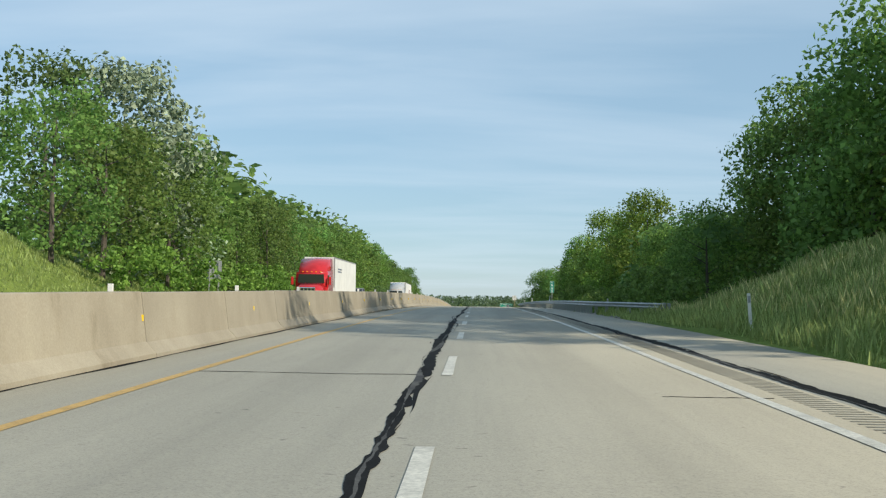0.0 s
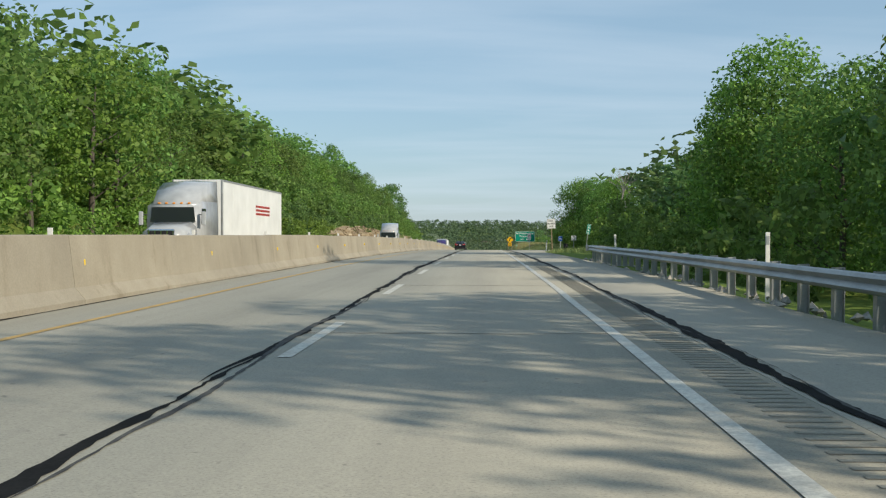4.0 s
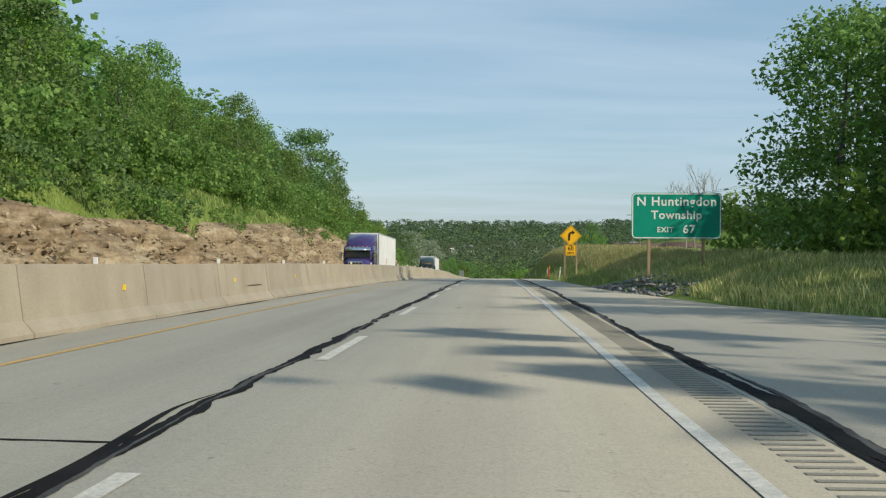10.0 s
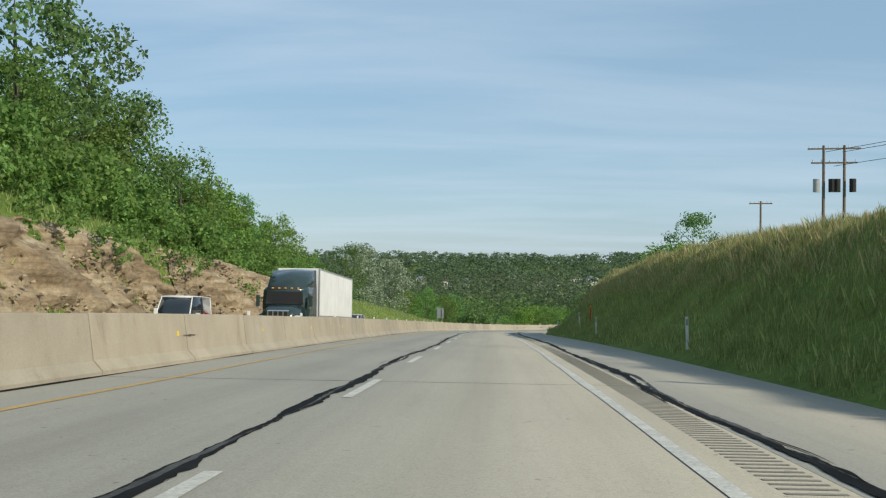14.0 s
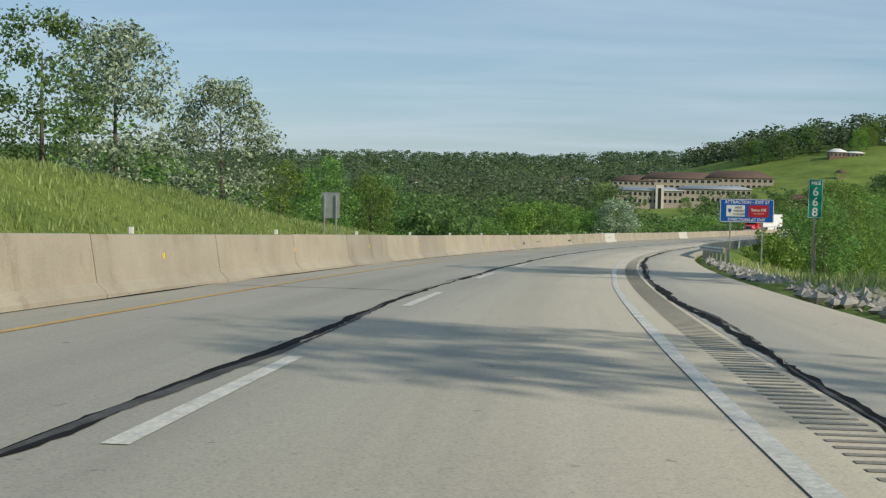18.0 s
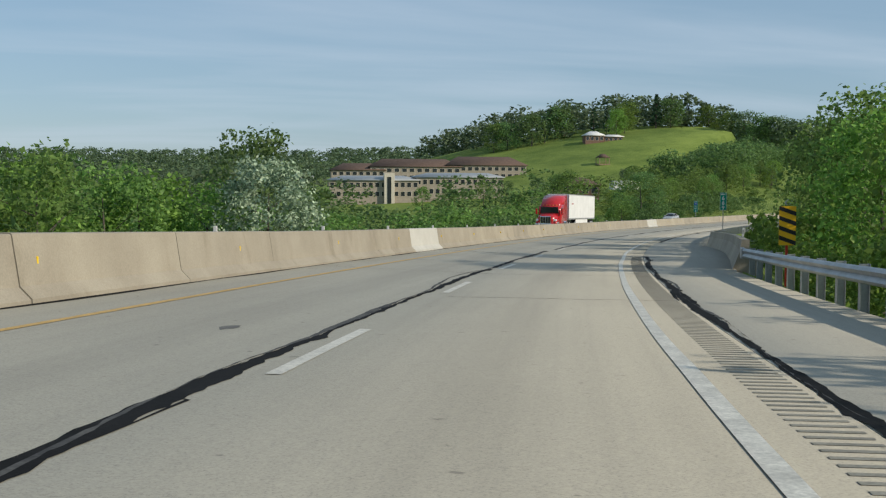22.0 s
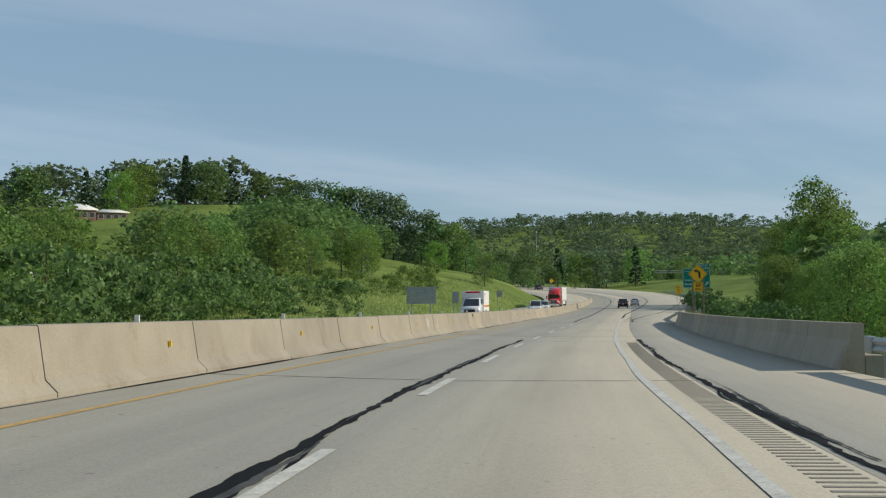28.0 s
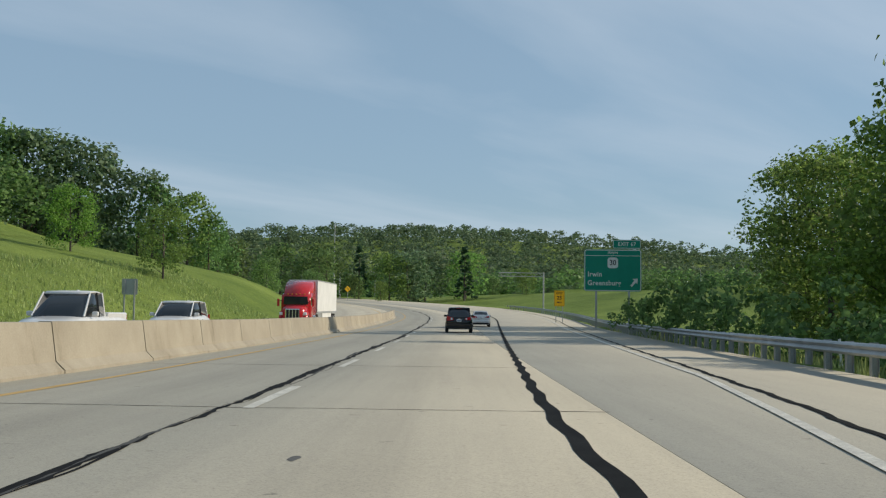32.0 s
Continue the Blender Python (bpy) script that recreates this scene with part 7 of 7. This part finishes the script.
stones("roadside_stones", 700, 1, beside(575, 640, 8.0, 10.6), .2, M_STONE, "pale broken stones beside the shoulder")
stones("stones_under_rail", 420, 2, beside(55, 190, 7.4, 9.0), .13, M_STONE, "broken stones and litter beneath the guard rail")
stones("gravel_heap", 700, 3, heap(362, 382, 7.6, 12.5, .5), .13, M_STONE_DARK, "heap of grey gravel at the end of the pull-off")
stones("stones_at_cutting", 300, 4, beside(230, 570, -18.6, -17.4), .2, M_STONE, "fallen stones at the foot of the cutting")
stones("stones_below_bridge", 260, 5, beside(770, 800, 9, 12), .3, M_STONE, "pale riprap stones below the bridge")

def on_face(s0, s1):
    """Spots on the sloping face of the cutting."""
    def at(rnd):
        s_ = rnd.uniform(s0, s1)
        z_ = float(np.interp(s_, *zip(*ROCK_TOP))) * rnd.rand() ** 1.3 * .95
        p = P(s_, -18.2 - 4.6 * min(z_ / 7.5, 1.2) + rnd.uniform(-.3, .5))
        return p.x, p.y, p.z + z_ - .1
    return at


M_SAND = grainy("broken_sandstone", (0.22, 0.16, 0.1), (0.46, 0.37, 0.25), 0.8, 0.95, 18, 0.3, 0.4, 0.02)
stones("broken_sandstone", 3200, 6, on_face(280, 566), .2, M_SAND, "broken tan sandstone blocks over the face of the cutting")
stones("brown_rubble", 1800, 7, on_face(270, 570), .2, M_ROCK, "brown earth clods and rubble on the cutting")
# ---------------------------------------------------------------- grass
def grass(name, n, seed, s0, s1, l0, l1, h0, h1, mat, label, width=.035):
    rnd = np.random.RandomState(seed)
    S, Lt = rnd.uniform(s0, s1, n), l0 + (l1 - l0) * rnd.rand(n)
    ok = (Lt > table(S, *SHOULDER_EDGE) + .35) | (Lt < -17.8)
    S, Lt = S[ok], Lt[ok]
    n = len(S)
    p = PV(S, Lt, 0)
    z = ground_height(p[:, 0], p[:, 1]) + bumpy(p[:, 0], p[:, 1], 2.2, .16) - .06
    patch = .75 + .35 * np.sin(p[:, 0] * .9 + np.sin(p[:, 1] * .5)) * np.sin(p[:, 1] * .7)
    h = rnd.uniform(h0, h1, n) * np.clip(patch, .45, 1.2)
    a = rnd.rand(n) * 6.28
    w = width * rnd.uniform(.6, 1.5, n)
    dx, dy = np.cos(a) * w, np.sin(a) * w
    lx, ly = rnd.randn(n) * .22 * h, rnd.randn(n) * .22 * h
    b0 = np.stack([p[:, 0] - dx, p[:, 1] - dy, z], -1)
    b1 = np.stack([p[:, 0] + dx, p[:, 1] + dy, z], -1)
    m1 = np.stack([p[:, 0] + dx * .7 + lx * .5, p[:, 1] + dy * .7 + ly * .5, z + h * .62], -1)
    t = np.stack([p[:, 0] + lx, p[:, 1] + ly, z + h], -1)
    return tagged(link(name, quads_mesh(name, np.stack([b0, b1, m1, t], 1)), mat), label, "grass", kind="stuff")


grass("tall_grass_bank", 110000, 1, 385, 572, 7.9, 19, .3, .75, M_GRASS, "tall green grass on the bank of the cutting", .017)
grass("seeding_grass", 60000, 2, 392, 566, 11, 20, .45, .85, M_GRASS_DRY, "pale golden seeding grass along the top of the bank", .012)
grass("roadside_grass_start", 40000, 3, -5, 68, 7.9, 17, .35, .8, M_GRASS, "tall grass on the bank beside the shoulder", .022)
grass("seeding_grass_start", 9000, 13, 0, 66, 9.5, 17, .5, .9, M_GRASS_DRY, "pale seeding grass on the roadside bank", .016)
grass("mound_grass", 30000, 4, 335, 395, 9.8, 19, .3, .7, M_GRASS, "rough grass on the mound below the exit sign", .024)
grass("mound_seed_heads", 16000, 14, 335, 395, 9.8, 19, .4, .8, M_GRASS_DRY, "pale seed heads on the mound", .016)
grass("pull_off_grass", 12000, 5, 245, 345, 13, 23, .2, .55, M_GRASS, "grass edge behind the pull-off", .03)
grass("sign_grass", 9000, 15, 215, 275, 7.5, 20, .3, .6, M_GRASS, "rough grass round the parking sign", .025)
grass("bright_slope_grass", 26000, 6, 25, 90, -29, -18.6, .2, .45, M_GRASS, "bright grass slope beyond the opposite road", .04)
grass("slope_grass_far", 30000, 7, 520, 668, -30, -18.6, .3, .7, M_GRASS, "grass slope at the end of the cutting", .04)
grass("grass_after_bank", 16000, 8, 560, 640, 9.2, 24, .3, .7, M_GRASS, "rough grass before the curve", .03)
grass("seed_after_bank", 9000, 18, 566, 650, 10, 30, .4, .8, M_GRASS_DRY, "pale seeding grass before the curve", .02)
grass("slope_grass_start", 16000, 21, 195, 300, -25, -18.4, .3, .8, M_GRASS, "rough grass on the slope beside the opposite road", .04)
grass("cutting_scrub", 26000, 9, 205, 575, -25.5, -18.4, .3, .9, M_GRASS, "weeds along the foot of the cutting", .045)
grass("exit_grass", 16000, 10, 960, 1110, 9, 24, .3, .7, M_GRASS, "rough grass behind the exit rail", .035)
grass("meadow_foot_grass", 20000, 11, 930, 1140, -34, -18.6, .25, .6, M_GRASS, "grass slope beyond the opposite road", .045)

# ---------------------------------------------------------------- dead trees
def dead_tree(s, lat, h, seed, label):
    rnd = random.Random(seed)
    p = P(s, lat)
    ob = empty("dead_tree", pose(p.x, p.y, ground_at(p.x, p.y) - .2), label, "tree")
    bm = bmesh.new()
    def grow(a, d, L, r, k):
        b = a + d * L
        tube(a, b, r, r * .6, 5, bm)
        if k:
            for _ in range(3 if k > 1 else 2):
                grow(b if rnd.random() > .3 else a.lerp(b, .7), (d + Vector((rnd.uniform(-.8, .8), rnd.uniform(-.8, .8), rnd.uniform(-.1, .6)))).normalized(), L * rnd.uniform(.5, .75), r * .55, k - 1)
    grow(Vector((0, 0, 0)), Vector((rnd.uniform(-.1, .1), 0, 1)), h * .42, h * .016, 4)
    part("bare_crown", bm, M_BARK_PALE, ob)


dead_tree(492, 34, 11, 1, "bare dead tree with pale branches")
dead_tree(470, 31, 12, 2, "bare dead tree leaning over the bank")
dead_tree(460, 27, 9, 3, "bare dead tree with thin branches")
dead_tree(392, 27, 13, 4, "bare pale trunk at the edge of the wood")
dead_tree(300, 23, 13, 5, "bare pale trunk at the edge of the wood")

# ---------------------------------------------------------------- buildings
M_BRICK = grainy("far_brick", (0.19, 0.11, 0.08), (0.27, 0.17, 0.12), 1.2, 0.9, 12, 0.2, 0.1, 0.01)
M_BUFF = grainy("buff_brick", (0.33, 0.28, 0.22), (0.43, 0.37, 0.3), 1.2, 0.9, 12, 0.2, 0.1, 0.01)
M_ROOF = grainy("brown_shingle", (0.1, 0.065, 0.05), (0.16, 0.11, 0.085), 1.2, 0.9, 14, 0.25, 0.2, 0.02)
M_WIN = material("window_glass", (0.03, 0.035, 0.04), 0.1, 0, 0.6)
M_CREAM = grainy("cream_panel", (0.58, 0.52, 0.42), (0.68, 0.62, 0.52), 1.2, 0.7, 12, 0.1, 0.05, 0.005)


def block(name, x, y, z, w, d, h, turn, wall, roof, label, floors=2, cols=10, hip=1.6, eave=.6, base=6.0, sill=True, parent=None):
    ob = empty(name, pose(x, y, z, 0, 0, turn), label, "building") if parent is None else parent
    off = Matrix() if parent is None else pose(x, y, z, 0, 0, turn)
    part("wall", box(-w / 2, -d / 2, -base, w / 2, d / 2, h), wall, ob, m=off)
    part("roof", loft([[(-w / 2 - eave, -d / 2 - eave, h), (w / 2 + eave, -d / 2 - eave, h), (w / 2 + eave, d / 2 + eave, h), (-w / 2 - eave, d / 2 + eave, h)],
                       [(-w / 2 - eave, -d / 2 - eave, h + .25), (w / 2 + eave, -d / 2 - eave, h + .25), (w / 2 + eave, d / 2 + eave, h + .25), (-w / 2 - eave, d / 2 + eave, h + .25)],
                       [(-w / 2 + d * .4, -.05, h + .25 + hip), (w / 2 - d * .4, -.05, h + .25 + hip), (w / 2 - d * .4, .05, h + .25 + hip), (-w / 2 + d * .4, .05, h + .25 + hip)]]), roof, ob, m=off)
    fw = w / cols
    gl = bpy.data.meshes.new("pane")
    bm = box(-fw * .3, -.06, 0, fw * .3, .02, h / floors * .5)
    bm.to_mesh(gl); bm.free(); gl.materials.append(M_WIN)
    fr = bpy.data.meshes.new("window_frame")
    bm = box(-fw * .34, -.04, -.08, fw * .34, .02, h / floors * .5 + .08)
    bm.to_mesh(fr); bm.free(); fr.materials.append(M_CREAM)
    for f in range(floors):
        for c in range(cols):
            o = off @ pose(-w / 2 + fw * (c + .5), -d / 2, h / floors * (f + .28))
            fo = link("window_frame", fr, None, ob, m=o)
            link("pane", gl, None, fo, m=pose(0, -.01, 0))
    return ob


# the long building across the valley: two ranges and a stair tower
up = block("long_building", 140, 1136, -21.4, 34, 15, 5.8, -4, M_BUFF, M_ROOF, "long buff brick building with a low brown hipped roof", 2, 12, 3.6)
block("", -30, -.6, -.7, 38, 14, 5.8, 0, M_BUFF, M_ROOF, "", 2, 12, 3.2, parent=up)
block("", -54, -1.2, -1.8, 22, 13, 5.4, 0, M_BUFF, M_ROOF, "", 2, 8, 2.8, parent=up)
lo = block("long_wing", 114, 1074, -27.2, 32, 12, 6.6, -4, M_BUFF, M_SIGN_BACK, "long buff brick wing with a grey roof and rows of windows", 2, 14, 1.5)
block("", -31, -1, -.9, 32, 12, 6.4, 0, M_BUFF, M_SIGN_BACK, "", 2, 14, 1.5, parent=lo)
part("stair_tower", box(-27.5, -8.5, -6, -23.8, -5.0, 8.2, .05), M_CREAM, lo, "pale stair tower")
part("tower_slot", box(-26.4, -8.62, -3, -25.0, -8.48, 6.8), M_WIN, lo)
hs = block("hill_house", 207, 1184, ground_at(207, 1184), 9, 7, 3.0, -8, M_BRICK, M_WHITE, "small brick house with a pale roof on the meadow hill", 1, 4, 1.9, base=2)
block("", 9.5, .5, 0, 9, 5, 2.5, 0, M_BRICK, M_WHITE, "", 1, 4, .9, base=2, parent=hs)
gz = empty("gazebo", pose(190, 1126, ground_at(190, 1126)), "small open gazebo with a dark hipped roof on the meadow", "gazebo")
part("roof", loft([[(-2.6, -2.6, 2.8), (2.6, -2.6, 2.8), (2.6, 2.6, 2.8), (-2.6, 2.6, 2.8)], [(-.6, -.6, 4.4), (.6, -.6, 4.4), (.6, .6, 4.4), (-.6, .6, 4.4)]]), M_ROOF, gz)
for sx in (-1, 1):
    for sy in (-1, 1):
        part("post", box(sx * 2.2 - .12, sy * 2.2 - .12, -.5, sx * 2.2 + .12, sy * 2.2 + .12, 2.8), M_WOOD, gz)
part("floor", box(-2.5, -2.5, -.4, 2.5, 2.5, .2), M_WOOD, gz)
part("railing", box(-2.3, -2.3, .9, 2.3, -2.2, 1.0), M_WOOD, gz)
tl = empty("box_trailer", pose(156, 1016, ground_at(156, 1016), 0, 0, 8), "white box trailer parked below the meadow", "trailer")
part("box", box(-5, -1.3, 1.1, 5, 1.3, 4.0, .04), M_TRAILER, tl)
for xx in (-3.8, -2.6, 3.4):
    part("wheel", tube((xx, -1.25, .5), (xx, -.9, .5), .5, .5, 14), M_TYRE, tl)
bs = block("brick_house", 119, 958, ground_at(113, 956) - .4, 12, 10, 5.6, -20, M_BRICK, M_ROOF, "red brick house among the trees below the motorway", 2, 5, 1.8)
wh = block("warehouse", *P(470, 62).xy, P(470, 62).z + 4.5, 40, 24, 5.0, -60, M_CREAM, M_SIGN_BACK, "pale warehouse with a low metal roof behind the bank", 1, 8, 1.2)
tw = empty("silo_tower", pose(*P(452, 60).xy, P(452, 60).z), "grey concrete tower beside the warehouse", "tower")
part("shaft", box(-3, -3, 0, 3, 3, 14, .1), M_BARRIER, tw)
part("cap", box(-3.2, -3.2, 14, 3.2, 3.2, 14.6, .05), M_SIGN_BACK, tw)
_rh = random.Random(3)
for i in range(11):
    x, y = -70 + i * 22 + _rh.uniform(-8, 8), 1545 + _rh.uniform(-40, 60)
    block("far_house", x, y, ground_at(x, y) + 2.5, _rh.uniform(9, 14), 8, 4.5, _rh.uniform(-20, 20), M_WHITE, M_ROOF if i % 2 else M_SIGN_BACK, "small white house among the far woods", 1, 4, 2.2)

# litter bin by the pull-off notice
bn = empty("litter_bin", on_road(276.5, 13.2), "black metal litter bin at the edge of the pull-off", "bin")
part("drum", tube((0, 0, 0), (0, 0, .85), .27, .29, 16), M_DARK, bn)
part("rim", tube((0, 0, .85), (0, 0, .9), .31, .31, 16), M_DARK, bn)
